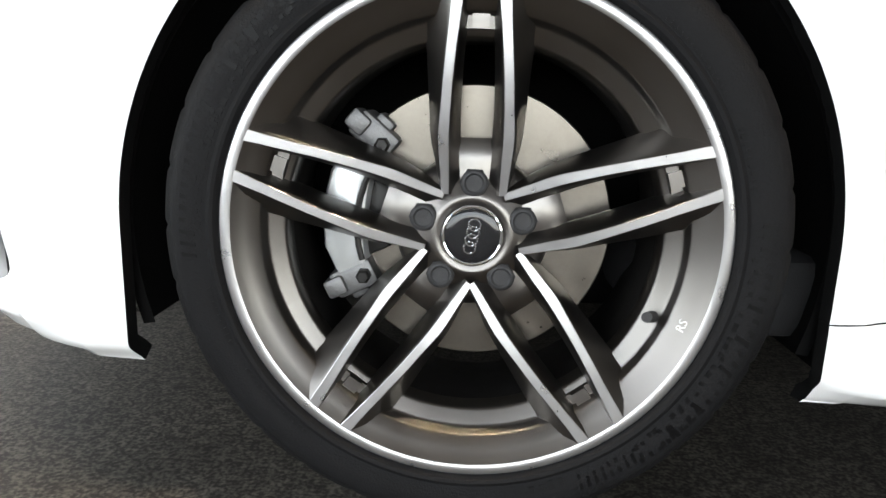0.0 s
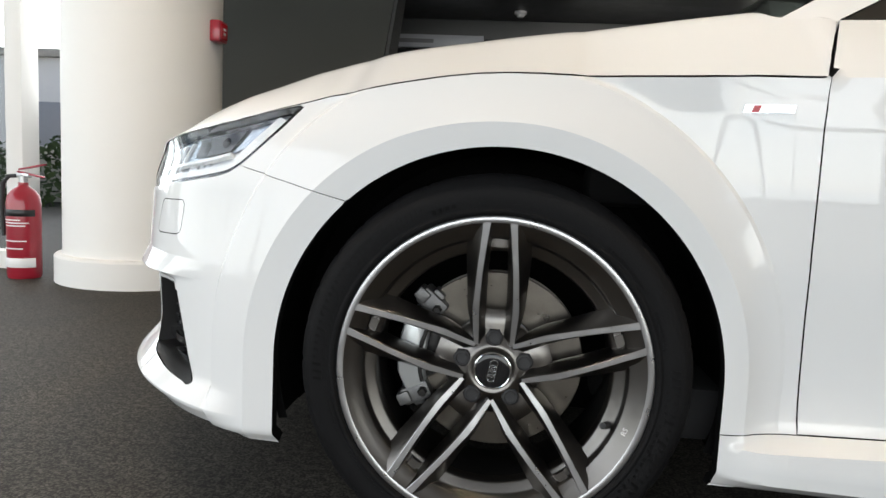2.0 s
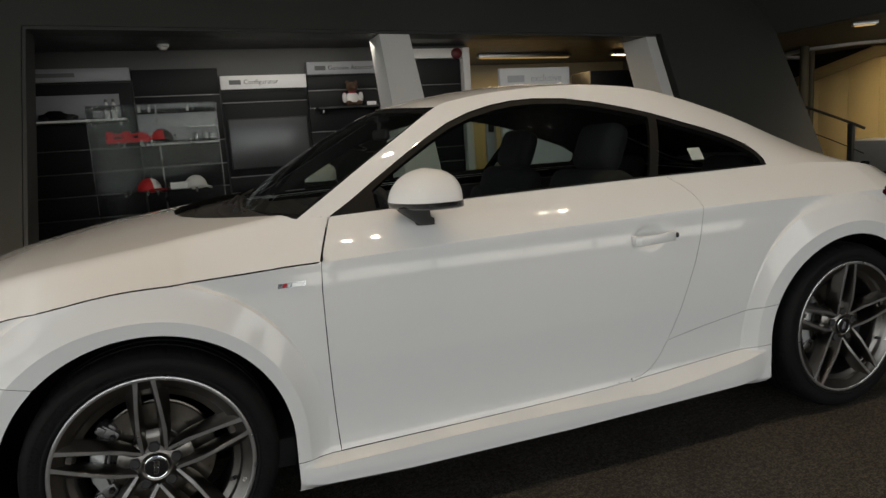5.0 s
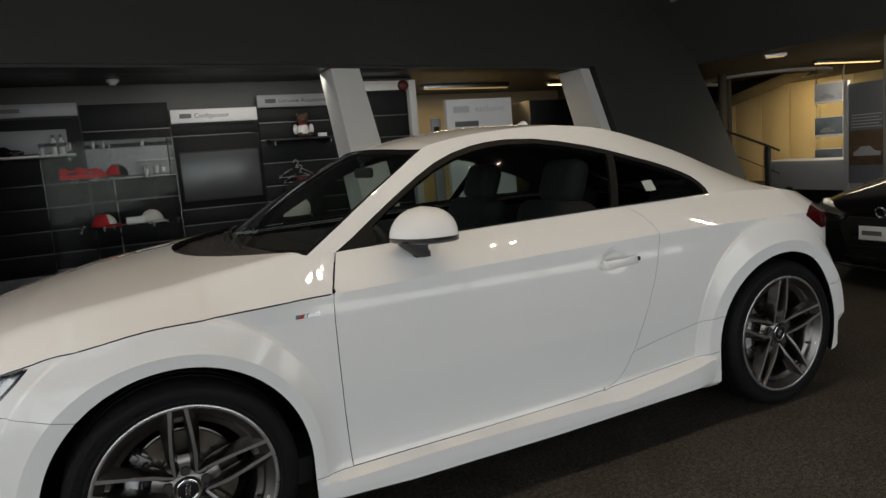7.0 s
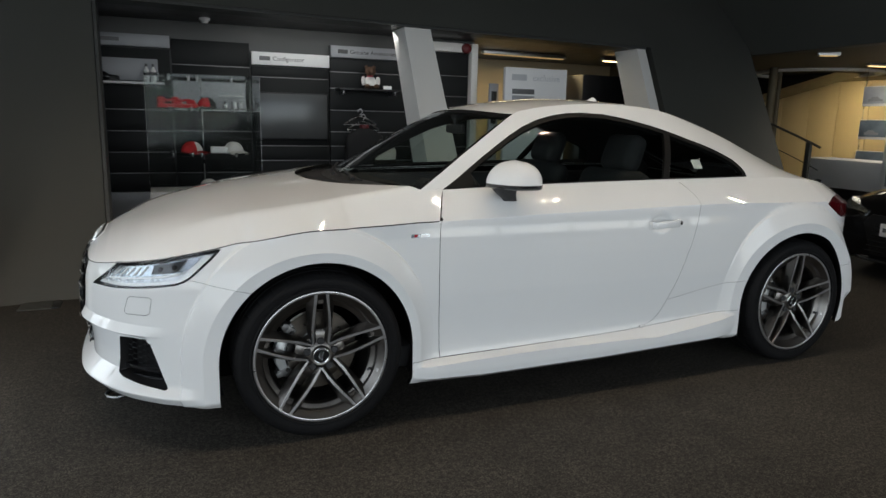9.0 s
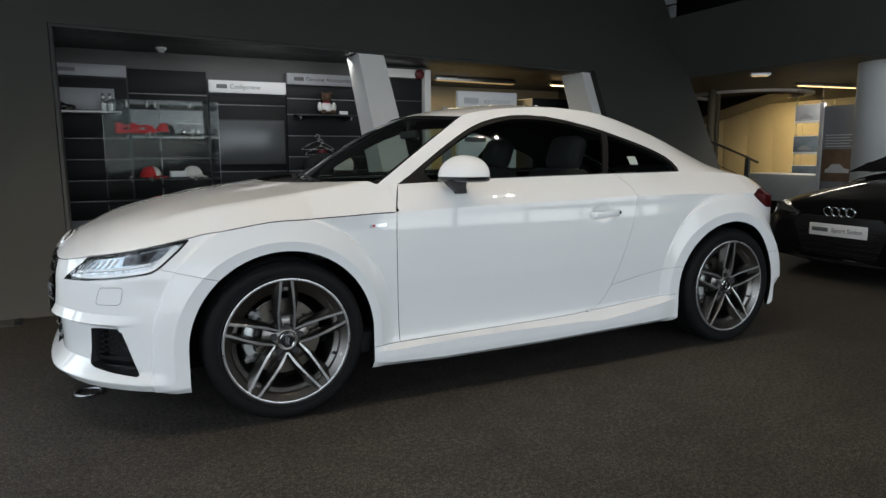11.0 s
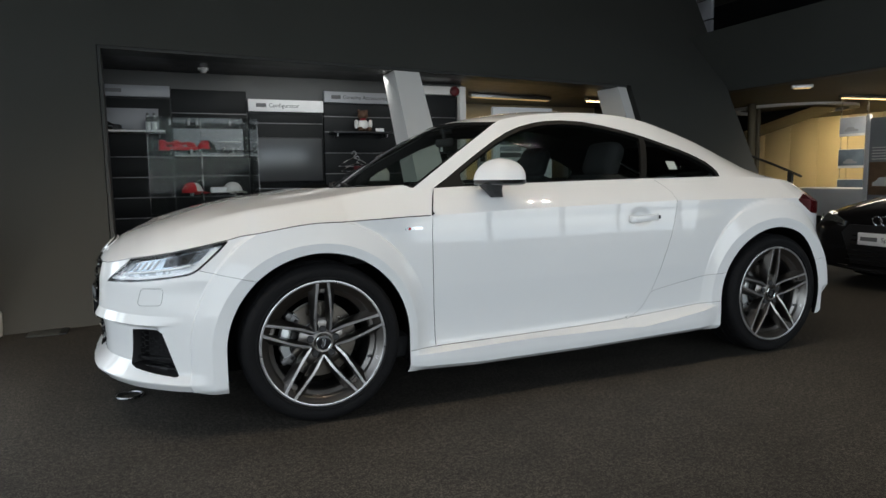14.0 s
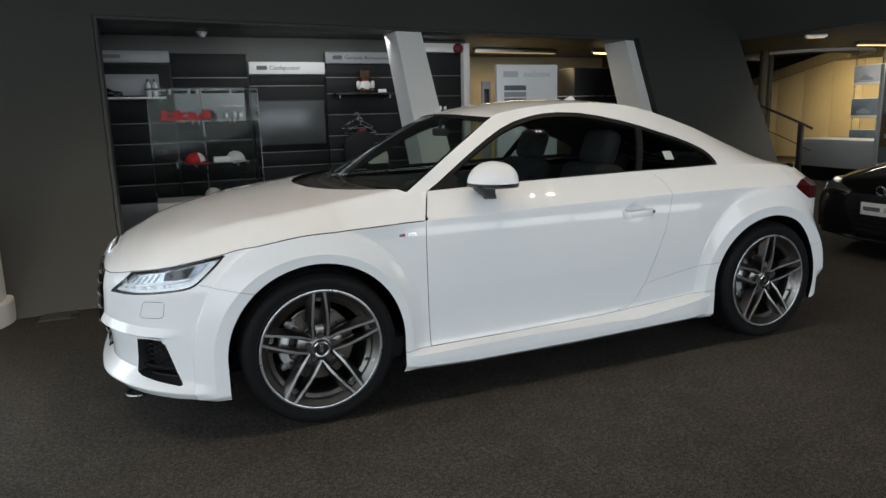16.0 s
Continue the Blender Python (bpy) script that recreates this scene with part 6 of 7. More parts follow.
def slat_unit(x0, x1, z_top, rails, label):
    """A slatted display wall: boards with slim aluminium rails between."""
    root = empty("slat_wall", (x0, BACK, 0))
    marks = [0.35] + sorted(rails) + [z_top]
    for a, b in zip(marks, marks[1:]):
        block("slat_board", (0.004, 0, a + 0.006), (x1 - x0 - 0.004, 0.05, b - 0.006), DARK_GREY, root, bevel=0.003)
    for z in sorted(rails):
        block("slat_rail", (0.006, -0.004, z - 0.005), (x1 - x0 - 0.006, 0.03, z + 0.004), RAIL_GREY, root, "slim aluminium rail", bevel=0.001)
    block("plinth", (0, 0.002, 0.02), (x1 - x0, 0.05, 0.34), SIGN_GREY, root, "pale grey plinth")
    return tagged(root, label, "display wall", group="slat walls")


slat_unit(-1.5, -0.345, 1.96, [0.56, 0.80, 1.04, 1.28], "dark slatted display wall with aluminium rails")
slat_unit(-0.335, 0.535, 2.085, [0.56, 0.80, 1.05, 1.31, 1.80], "dark slatted display wall behind the glass showcase")
slat_unit(0.545, 1.485, 1.825, [0.70, 0.88, 1.70], "dark slatted display wall with a blank screen")
slat_unit(1.495, 2.60, 1.965, [0.70, 0.88, 1.06, 1.33, 1.60, 1.80], "dark slatted display wall with shelf and hangers")
slat_unit(2.61, 3.40, 2.12, [0.70, 0.88, 1.06, 1.33, 1.55, 1.82], "dark slatted display wall beside the white frame")
frame_bm = bmesh.new()
box(frame_bm, (3.40, BACK - 0.10, 0.0), (3.49, BACK + 0.055, 2.24), 0.004)
box(frame_bm, (2.45, BACK - 0.06, 2.125), (3.398, BACK + 0.055, 2.24), 0.004)
structure(part("display_frame", frame_bm, PLASTER), "white frame at the end of the display wall", "frame")


def sign(x0, x1, z0, z1, material, words, size, bar, label, ink):
    root = empty("wall_sign", ((x0 + x1) / 2, BACK - 0.03, (z0 + z1) / 2))
    w, h = (x1 - x0) / 2, (z1 - z0) / 2
    block("sign_board", (-w, -0.03, -h), (w, 0.03, h), material, root, bevel=0.003)
    face = Matrix.Translation((0, -0.031, 0)) @ FACE_OUT
    at = -w + 0.09
    if bar:
        bm = bmesh.new()
        prism(bm, [(0, -size * 0.32), (bar, -size * 0.32), (bar, size * 0.36), (0, size * 0.36)], 0.001, Matrix.Translation((at, 0, 0)) @ face)
        part("brand_bar", bm, ink, root, "plain dark bar")
        at += bar + 0.03
    if words:
        ob = writing("sign_words", words, size, face, ink, root, "printed grey words")
        width = max(v.co.x for v in ob.data.vertices) - min(v.co.x for v in ob.data.vertices)
        ob.location.x = at + width / 2
    return tagged(root, label, "sign", group="wall signs")


sign(0.548, 1.482, 1.838, 1.985, SIGN_WHITE, "Configurator", 0.072, 0.125, "white sign board reading Configurator on the display wall", PRINT_GREY)
sign(1.498, 2.44, 1.972, 2.112, SIGN_GREY, "Genuine Accessories", 0.072, 0.125, "grey sign board reading Genuine Accessories on the display wall", SHELF_BLACK)
sign(-1.45, -0.345, 1.968, 2.10, SIGN_GREY, "", 0.06, 0.5, "grey sign board with faint print on the display wall", PRINT_GREY)

screen_root = empty("blank_screen", (0.58, BACK - 0.005, 0.96))
block("screen_frame", (0, -0.035, 0), (0.88, 0, 0.56), SHELF_BLACK, screen_root, "thin dark frame", bevel=0.006)
block("screen_panel", (0.012, -0.0395, 0.012), (0.868, -0.0355, 0.548), mat("grey_screen", (0.10, 0.104, 0.108), 0.3, metal=0.5, vary=0.12, scale=1.2), screen_root, "matt grey screen", bevel=0.001)
tagged(screen_root, "blank grey screen in a dark frame on the wall", "screen")


def shelf(x0, x1, z, depth, material, label):
    root = empty("wall_shelf", (x0, BACK, z))
    block("shelf_board", (0, -depth, -0.012), (x1 - x0, -0.001, 0.012), material, root, bevel=0.003)
    for x in (0.06, x1 - x0 - 0.06):
        block("shelf_bracket", (x - 0.006, -depth * 0.9, -0.06), (x + 0.006, -0.001, -0.0125), STEEL_BRUSHED, root, bevel=0.002)
    return tagged(root, label, "shelf", group="wall shelves")


shelf(1.56, 2.34, 1.585, 0.26, SHELF_BLACK, "black wall shelf carrying a plush bear")
shelf(2.66, 3.3, 1.33, 0.24, SHELF_BLACK, "black wall shelf carrying small flasks")
shelf(-1.42, -0.42, 1.565, 0.26, SIGN_WHITE, "white wall shelf carrying a model car")

# plush bear: one plain mesh
bm = bmesh.new()
for at, r in (((0, 0, 0.085), (0.075, 0.06, 0.085)), ((0, -0.01, 0.215), (0.068, 0.06, 0.062)), ((-0.05, 0, 0.268), (0.022, 0.014, 0.022)), ((0.05, 0, 0.268), (0.022, 0.014, 0.022)), ((0, -0.062, 0.200), (0.03, 0.028, 0.024)),
              ((-0.095, -0.02, 0.10), (0.028, 0.03, 0.06)), ((0.095, -0.02, 0.10), (0.028, 0.03, 0.06)), ((-0.06, -0.08, 0.03), (0.034, 0.06, 0.03)), ((0.06, -0.08, 0.03), (0.034, 0.06, 0.03))):
    bmesh.ops.create_uvsphere(bm, u_segments=18, v_segments=12, radius=1, matrix=Matrix.Translation(at) @ Matrix.Diagonal((*r, 1)))
bear = part("plush_bear", bm, WHITE_CLOTH)
bear.data.materials.append(BROWN_FUR)
bear.data.materials.append(RED_STEEL)
for p in bear.data.polygons:
    c = p.center
    p.material_index = 1 if c.z < 0.045 or c.z > 0.17 or c.y < -0.07 else 2 if c.z > 0.148 else 0
bear.location = (1.985, BACK - 0.12, 1.598)
tagged(bear, "brown plush bear in a white top with a red collar, sitting", "toy")
card = block("price_card", (-0.055, -0.002, 0), (0.055, 0.002, 0.045), SIGN_WHITE, bevel=0.0005)
card.matrix_world = Matrix.Translation((2.19, BACK - 0.2, 1.598)) @ pose(0, 0, 0, -14, 0, 0)
tagged(card, "small white price card on the black shelf", "card")

# flasks
for k, (x, h, r, m_) in enumerate(((2.76, 0.14, 0.034, SHELF_BLACK), (2.85, 0.14, 0.034, SHELF_BLACK), (2.95, 0.06, 0.022, STEEL_BRUSHED), (3.03, 0.075, 0.022, STEEL_BRUSHED), (3.10, 0.07, 0.02, SIGN_WHITE))):
    root = empty("flask", (x, BACK - 0.12, 1.342))
    bm = bmesh.new()
    lathe(bm, [(0, 0), (r, 0), (r, h * 0.75), (r * 0.8, h * 0.8), (r * 0.8, h * 0.82)], 24)
    part("flask_body", bm, m_, root)
    bm = bmesh.new()
    lathe(bm, [(r * 0.85, h * 0.82), (r * 0.85, h), (0, h)], 24)
    part("flask_cap", bm, STEEL_BRUSHED, root)
    tagged(root, "small dark flask with a metal cap" if k < 2 else "small pale cup standing on the shelf", "flask", group="flasks on the shelf")


def hanger(x, z, jacket):
    """A coat hanger on a peg, with a dark jacket hung over it."""
    root = empty("coat_hanger", (x, BACK - 0.10, z))
    bm = bmesh.new()
    hook = [(0.028 * math.cos(a), 0, 0.085 + 0.028 * math.sin(a)) for a in [radians(200 - 20 * k) for k in range(12)]]
    tube(bm, hook + [(0, 0, 0.045), (0, 0, 0.03)], 0.0045, 8)
    tube(bm, [(0, 0, 0.03), (-0.10, 0, -0.01), (-0.205, 0, -0.07), (-0.21, 0, -0.08), (-0.19, 0, -0.082), (0.19, 0, -0.082), (0.21, 0, -0.08), (0.205, 0, -0.07), (0.10, 0, -0.01), (0, 0, 0.03)], 0.006, 8)
    part("hanger_bow", bm, STEEL_BRUSHED, root)
    bm = bmesh.new()
    tube(bm, [(0.02, 0.10, 0.108), (0.0, -0.03, 0.112)], 0.005, 8)
    part("peg", bm, STEEL_BRUSHED, root)
    tagged(root, "wire coat hanger on a wall peg", "hanger", group="coat hangers")
    if jacket:
        bm = bmesh.new()
        rnd = random.Random(5)
        rows = [(-0.02, 0.06, 0.05), (-0.06, 0.17, 0.06), (-0.12, 0.235, 0.07), (-0.25, 0.25, 0.075), (-0.4, 0.245, 0.075), (-0.56, 0.25, 0.07)]
        rings = []
        for dz, w, d in rows:
            rings.append([bm.verts.new((w * math.cos(a) * (1 + rnd.uniform(-0.05, 0.05)), d * math.sin(a) * (1 + rnd.uniform(-0.25, 0.25)), dz)) for a in [2 * math.pi * k / 28 for k in range(28)]])
        for ra, rb in zip(rings, rings[1:]):
            for k in range(28):
                bm.faces.new((ra[k], ra[(k + 1) % 28], rb[(k + 1) % 28], rb[k]))
        bm.faces.new(rings[0]), bm.faces.new(rings[-1][::-1])
        coat = part("jacket", bm, BLACK_CLOTH, None, sharp=80)
        coat.location = (x, BACK - 0.15, z - 0.04)
        tagged(coat, "black jacket with a red collar on a hanger", "jacket")
        bm = bmesh.new()
        lathe(bm, [(0.055, 0.0), (0.062, 0.03), (0.058, 0.055), (0.05, 0.055)], 24, Matrix.Translation((0, 0, -0.03)) @ Matrix.Diagonal((1, 0.75, 1, 1)))
        part("collar", bm, DULL_RED, coat, "red collar")


hanger(1.86, 1.235, False)
hanger(1.90, 1.17, True)

# shelf goods at the far left: dark model car, two pale bottles
mc = empty("model_car", (-1.05, BACK - 0.13, 1.578))
bm = bmesh.new()
prism(bm, [(-0.17, 0.02), (0.17, 0.02), (0.175, 0.05), (0.15, 0.062), (0.08, 0.068), (0.03, 0.10), (-0.07, 0.102), (-0.12, 0.07), (-0.168, 0.062)], 0.13, Matrix.Translation((0, 0.065, 0)) @ FACE_OUT, bevel=0.012)
part("model_body", bm, BLACK_PAINT, mc)
for x in (-0.11, 0.11):
    for y in (-0.065, 0.045):
        bm = bmesh.new()
        lathe(bm, [(0, 0), (0.028, 0), (0.028, 0.02), (0, 0.02)], 20, Matrix.Translation((x, y + 0.02, 0.028)) @ FACE_OUT)
        part("model_wheel", bm, SHELF_BLACK, mc)
tagged(mc, "dark scale model car on the white shelf", "model car")
for x in (-0.60, -0.53):
    root = empty("bottle", (x, BACK - 0.13, 1.578))
    bm = bmesh.new()
    lathe(bm, [(0, 0), (0.024, 0), (0.026, 0.02), (0.026, 0.13), (0.012, 0.16), (0.012, 0.17)], 20)
    part("bottle_body", bm, SIGN_WHITE, root)
    bm = bmesh.new()
    lathe(bm, [(0.014, 0.17), (0.014, 0.2), (0, 0.2)], 16)
    part("bottle_cap", bm, PRINT_GREY, root)
    tagged(root, "slim white care bottle on the white shelf", "bottle", group="care bottles")
block_back = block("shelf_back", (-1.44, BACK - 0.012, 1.60), (-0.48, BACK - 0.001, 1.84), SIGN_GREY, bevel=0.002)
tagged(block_back, "pale grey panel behind the white shelf", "panel")

# ---- glass showcase ----
def showcase(x0, x1, y0, y1, top):
    root = empty("glass_showcase", ((x0 + x1) / 2, (y0 + y1) / 2, 0))
    w, d = (x1 - x0) / 2, (y1 - y0) / 2
    block("base", (-w, -d, 0), (w, d, 0.50), SIGN_WHITE, root, "white base", bevel=0.006)
    for n, lo, hi in (("glass_front", (-w, -d, 0.505), (w, -d + 0.008, top)), ("glass_back", (-w, d - 0.008, 0.505), (w, d, top)), ("glass_side", (-w, -d + 0.009, 0.505), (-w + 0.008, d - 0.009, top)), ("glass_side", (w - 0.008, -d + 0.009, 0.505), (w, d - 0.009, top)), ("glass_top", (-w, -d, top + 0.001), (w, d, top + 0.009))):
        g = block(n, lo, hi, CLEAR, root, bevel=0.0)
        g.visible_shadow = False
    for z in (0.86, 1.29):
        g = block("glass_shelf", (-w + 0.2, -d + 0.03, z - 0.005), (w - 0.02, d - 0.03, z + 0.005), CLEAR, root, bevel=0.001)
        g.visible_shadow = False
        for x in (-w + 0.22, -0.12, -0.04, w - 0.24):
            for y in (-d + 0.05, d - 0.05):
                bm = bmesh.new()
                lathe(bm, [(0, -0.03), (0.009, -0.03), (0.012, -0.006), (0.012, 0.012), (0, 0.012)], 12, Matrix.Translation((x, y, z)))
                part("shelf_clip", bm, STEEL_BRUSHED, root, "small steel shelf clip")
    for x in (-w + 0.22, -0.12, -0.04, w - 0.24):
        bm = bmesh.new()
        lathe(bm, [(0, 0), (0.013, 0), (0.011, -0.045), (0, -0.045)], 12, Matrix.Translation((x, 0.0, top - 0.001)))
        part("top_clip", bm, STEEL_BRUSHED, root, "small steel clip")
    for x, y in ((0.005, d - 0.05),):
        bm = bmesh.new()
        tube(bm, [(x, y, 0.505), (x, y, top - 0.002)], 0.006, 8)
        part("post", bm, STEEL_BRUSHED, root, "thin steel post")
    for x in (-w + 0.004, w - 0.004):
        bm = bmesh.new()
        tube(bm, [(x, -d, 0.505), (x, -d, top)], 0.0014, 6)
        part("edge_strip", bm, STEEL_BRUSHED, root)
    return tagged(root, "tall glass showcase with caps and models on shelves", "showcase")


showcase(-0.62, 0.42, 4.50, 5.05, 1.60)


def cap(x, y, z, turn, main, front, label):
    root = empty("cap", (x, y, z))
    root.matrix_world = pose(x, y, z, 0, 0, turn)
    bm = bmesh.new()
    lathe(bm, [(0.092 * math.cos(a), 0.105 * math.sin(a)) for a in [radians(6 * k) for k in range(16)]], 36, Matrix.Diagonal((1, 1.12, 1, 1)))
    crown = part("crown", bm, main, root)
    bm = bmesh.new()
    lathe(bm, [(0.0945 * math.cos(a), 0.106 * math.sin(a) + 0.001) for a in [radians(6 * k) for k in range(12)]], 12, Matrix.Diagonal((1, 1.12, 1, 1)), arc=84, start=228)
    part("front_panel", bm, front, root)
    bm = bmesh.new()
    top, low = [], []
    for k in range(17):
        a = radians(200 + 140 * k / 16)
        top.append([bm.verts.new((r * math.cos(a), (0.100 if j == 0 else 0.185) * math.sin(a), 0.014 - 0.016 * j - 0.02 * abs(math.cos(a)) ** 2 * j)) for j, r in ((0, 0.090), (1, 0.105))])
    for p, q in zip(top, top[1:]):
        bm.faces.new((p[0], q[0], q[1], p[1]))
    bmesh.ops.solidify(bm, geom=list(bm.faces), thickness=0.004)
    part("peak", bm, main, root)
    return tagged(root, label, "cap", group="caps in the showcase")


cap(-0.06, 4.78, 1.30, -25, BLACK_CLOTH, RED_CLOTH, "dark baseball cap with a red front on glass")
cap(-0.22, 4.76, 0.87, 65, RED_CLOTH, WHITE_CLOTH, "red and white baseball cap on the glass shelf")
cap(0.175, 4.76, 0.87, 40, WHITE_CLOTH, WHITE_CLOTH, "white baseball cap on the glass shelf")
cap(-0.075, 4.70, 0.504, 25, WHITE_CLOTH, WHITE_CLOTH, "white baseball cap on the showcase base")
for x, w, h, z in ((0.04, 0.16, 0.055, 0.867), (0.12, 0.2, 0.05, 0.501), (0.32, 0.16, 0.10, 0.501)):
    b_ = block("white_box", (-w / 2, -0.06, 0), (w / 2, 0.06, h), SIGN_WHITE, bevel=0.003)
    b_.location = (x, 4.76, z)
    tagged(b_, "flat white carton in the glass showcase", "box", group="white cartons")
# red sandals pair as one toy-like block: soles, straps
for x, t in ((-0.40, 8), (-0.27, -6)):
    root = empty("red_shoe")
    root.matrix_world = pose(x, 4.74, 1.298, 0, 0, t)
    bm = bmesh.new()
    prism(bm, [(-0.11, -0.035), (-0.05, -0.045), (0.03, -0.036), (0.10, -0.042), (0.13, -0.02), (0.13, 0.02), (0.10, 0.042), (0.03, 0.036), (-0.05, 0.045), (-0.11, 0.035)], 0.035, bevel=0.008)
    part("sole", bm, RED_CLOTH, root)
    bm = bmesh.new()
    for y in (-0.030, 0.030):
        tube(bm, [(-0.10, y * 0.8, 0.03), (-0.085, y, 0.085), (-0.03, y, 0.065), (0.05, y, 0.075), (0.11, y * 0.7, 0.03)], 0.011, 8)
    box(bm, (-0.11, -0.035, 0.033), (-0.05, 0.035, 0.10), 0.014)
    box(bm, (0.02, -0.036, 0.034), (0.10, 0.036, 0.075), 0.014)
    part("upper", bm, RED_CLOTH, root)
    tagged(root, "bright red shoe standing on the glass shelf", "shoe", group="red shoes")
# small framed case on the wall behind the showcase
case = empty("wall_case", (-0.33, BACK - 0.004, 1.285))
block("case_back", (0, -0.02, 0), (0.80, 0, 0.33), SIGN_GREY, case, "pale grey back", bevel=0.003)
block("case_shelf", (0.01, -0.10, 0.0), (0.79, -0.021, 0.012), SIGN_WHITE, case, bevel=0.002)
block("case_shelf", (0.50, -0.08, 0.17), (0.77, -0.021, 0.178), SIGN_WHITE, case, bevel=0.002)
for x in (0.07, 0.2, 0.34, 0.56, 0.66, 0.73):
    block("case_item", (x - 0.025, -0.08, 0.0125), (x + 0.025, -0.04, 0.09 + 0.02 * (x > 0.1)), STEEL_BRUSHED, case, "small silver article", bevel=0.006)
tagged(case, "pale grey wall case with small silver articles", "wall case")

# fittings of the room
bm = bmesh.new()
lathe(bm, [(0, -0.055), (0.03, -0.055), (0.045, -0.03), (0.06, -0.025), (0.06, 0.0), (0, 0.0)], 28)
det = part("smoke_detector", bm, SIGN_WHITE)
det.location = (0.02, 5.78, 2.2845)
tagged(det, "white round smoke detector on the dark ceiling", "smoke detector")
bm = bmesh.new()
lathe(bm, [(0, 0.06), (0.035, 0.058), (0.06, 0.04), (0.068, 0.0)], 32, FACE_OUT)
bell = part("alarm_bell", bm, DULL_RED)
bell.location = (3.33, BACK - 0.062, 2.175)
tagged(bell, "dark red round alarm bell on the white frame", "alarm bell")

# exclusive board, tall dark cabinet and glass screen in the next room
ex = empty("display_board", (4.12, 5.56, 0))
block("board", (-0.465, -0.03, 0.3), (0.465, 0.03, 1.925), SIGN_WHITE, ex, "white board", bevel=0.004)
writing("board_words", "exclusive", 0.115, Matrix.Translation((0.145, -0.0312, 1.80)) @ FACE_OUT, WORD_PALE, ex, "pale grey word")
bm = bmesh.new()
prism(bm, [(-0.37, 1.762), (-0.15, 1.762), (-0.15, 1.84), (-0.37, 1.84)], 0.001, Matrix.Translation((0, -0.0305, 0)) @ FACE_OUT)
part("brand_bar", bm, WORD_PALE, ex, "plain grey bar")
for k in range(5):
    block("sample_strip", (-0.36, -0.036, 1.25 + 0.085 * k), (-0.03, -0.0305, 1.315 + 0.085 * k), SIGN_GREY if k % 2 else PRINT_GREY, ex, bevel=0.002)
block("board_foot", (-0.4, -0.2, 0), (0.4, 0.2, 0.3), SIGN_WHITE, ex, bevel=0.01)
block("side_wing", (-0.60, 0.14, 0.0), (-0.47, 0.18, 1.72), SIGN_GREY, ex, "grey side wing", bevel=0.004)
block("wing_slot", (-0.575, 0.132, 1.2), (-0.50, 0.139, 1.62), SHELF_BLACK, ex, bevel=0.002)
tagged(ex, "white display board reading exclusive, with sample strips", "display board")
cab = empty("dark_cabinet", (5.95, 6.6, 0))
block("cabinet_body", (-0.55, -0.25, 0), (0.62, 0.25, 1.95), SHELF_BLACK, cab, bevel=0.01)
block("cabinet_front", (-0.5, -0.262, 0.9), (0.58, -0.2515, 1.42), PRINT_GREY, cab, "grey picture front", bevel=0.004)
tagged(cab, "tall black cabinet in the next room", "cabinet")
gs = empty("glass_screen", (5.35, 5.75, 0))
g = block("pane", (-0.75, -0.006, 0.1), (0.75, 0.006, 1.50), CLEAR, gs, bevel=0)
g.visible_shadow = False
for x in (-0.75, 0.75):
    block("post", (x - 0.012, -0.012, 0), (x + 0.012, 0.012, 1.51), STEEL_BRUSHED, gs, bevel=0.002)
block("top_rail", (-0.737, -0.01, 1.502), (0.737, 0.01, 1.515), STEEL_BRUSHED, gs, bevel=0.002)
tagged(gs, "free-standing clear glass screen with steel posts", "screen")


def strip_lamp(x, y, z, length, turn, power, label):
    root = empty("strip_lamp")
    root.matrix_world = pose(x, y, z, 0, 0, turn)
    block("lamp_body", (-length / 2, -0.05, 0), (length / 2, 0.05, 0.05), SATIN, root, bevel=0.004)
    block("lamp_tube", (-length / 2 + 0.03, -0.03, -0.012), (length / 2 - 0.03, 0.03, -0.001), glow("warm_tube", (1.0, 0.66, 0.28), power), root, "glowing warm tube", bevel=0.002)
    return tagged(root, label, "lamp", group="strip lamps")


strip_lamp(4.75, 7.0, 2.225, 1.5, 4, 0.4, "slim dim warm strip lamp under the ceiling")
strip_lamp(6.28, 6.9, 2.225, 0.35, 4, 9, "short bright warm strip lamp under the ceiling")
area("shop_light", (4.9, 7.0, 2.19), (4.9, 7.0, 0), 1.6, 0.2, 26, (1.0, 0.72, 0.36))
# added fill without a fixture, to brighten the display wall and its goods
area("shop_wall_fill", (1.7, 5.35, 2.2), (1.7, 6.0, 0.6), 2.6, 0.25, 12, (1.0, 0.95, 0.88))

# ---- gallery, stair and far hall ----
GX, SOFFIT = 8.35, 2.36
structure(block("gallery_front", (GX, -10.9, SOFFIT), (GX + 0.25, 13.6, 3.42), WALL_GREY, bevel=0.004), "dark grey front of the upper gallery", "wall")
structure(block("gallery_ceiling", (GX + 0.25, -10.9, SOFFIT + 0.002), (16.8, 13.6, SOFFIT + 0.1), TAN, bevel=0), "warm tan ceiling under the gallery", "ceiling")
structure(block("gallery_floor", (GX + 0.25, -10.9, SOFFIT + 0.11), (16.8, 13.6, 3.0), DARK_GREY, bevel=0), "dark gallery floor", "floor")
structure(block("gallery_wall", (12.8, -10.9, 3.0), (12.9, 13.6, CEIL), SHELF_BLACK, bevel=0), "dark wall of the upper floor", "wall")
for k in range(4):
    ob = block("louvre_panel", (10.2, 8.3, 3.35 + 0.42 * k), (10.26, 9.75, 3.74 + 0.42 * k), SIGN_GREY, bevel=0.01)
    tagged(ob, "pale grey louvre panel of the upper floor", "panel", group="louvre panels", kind="structure")

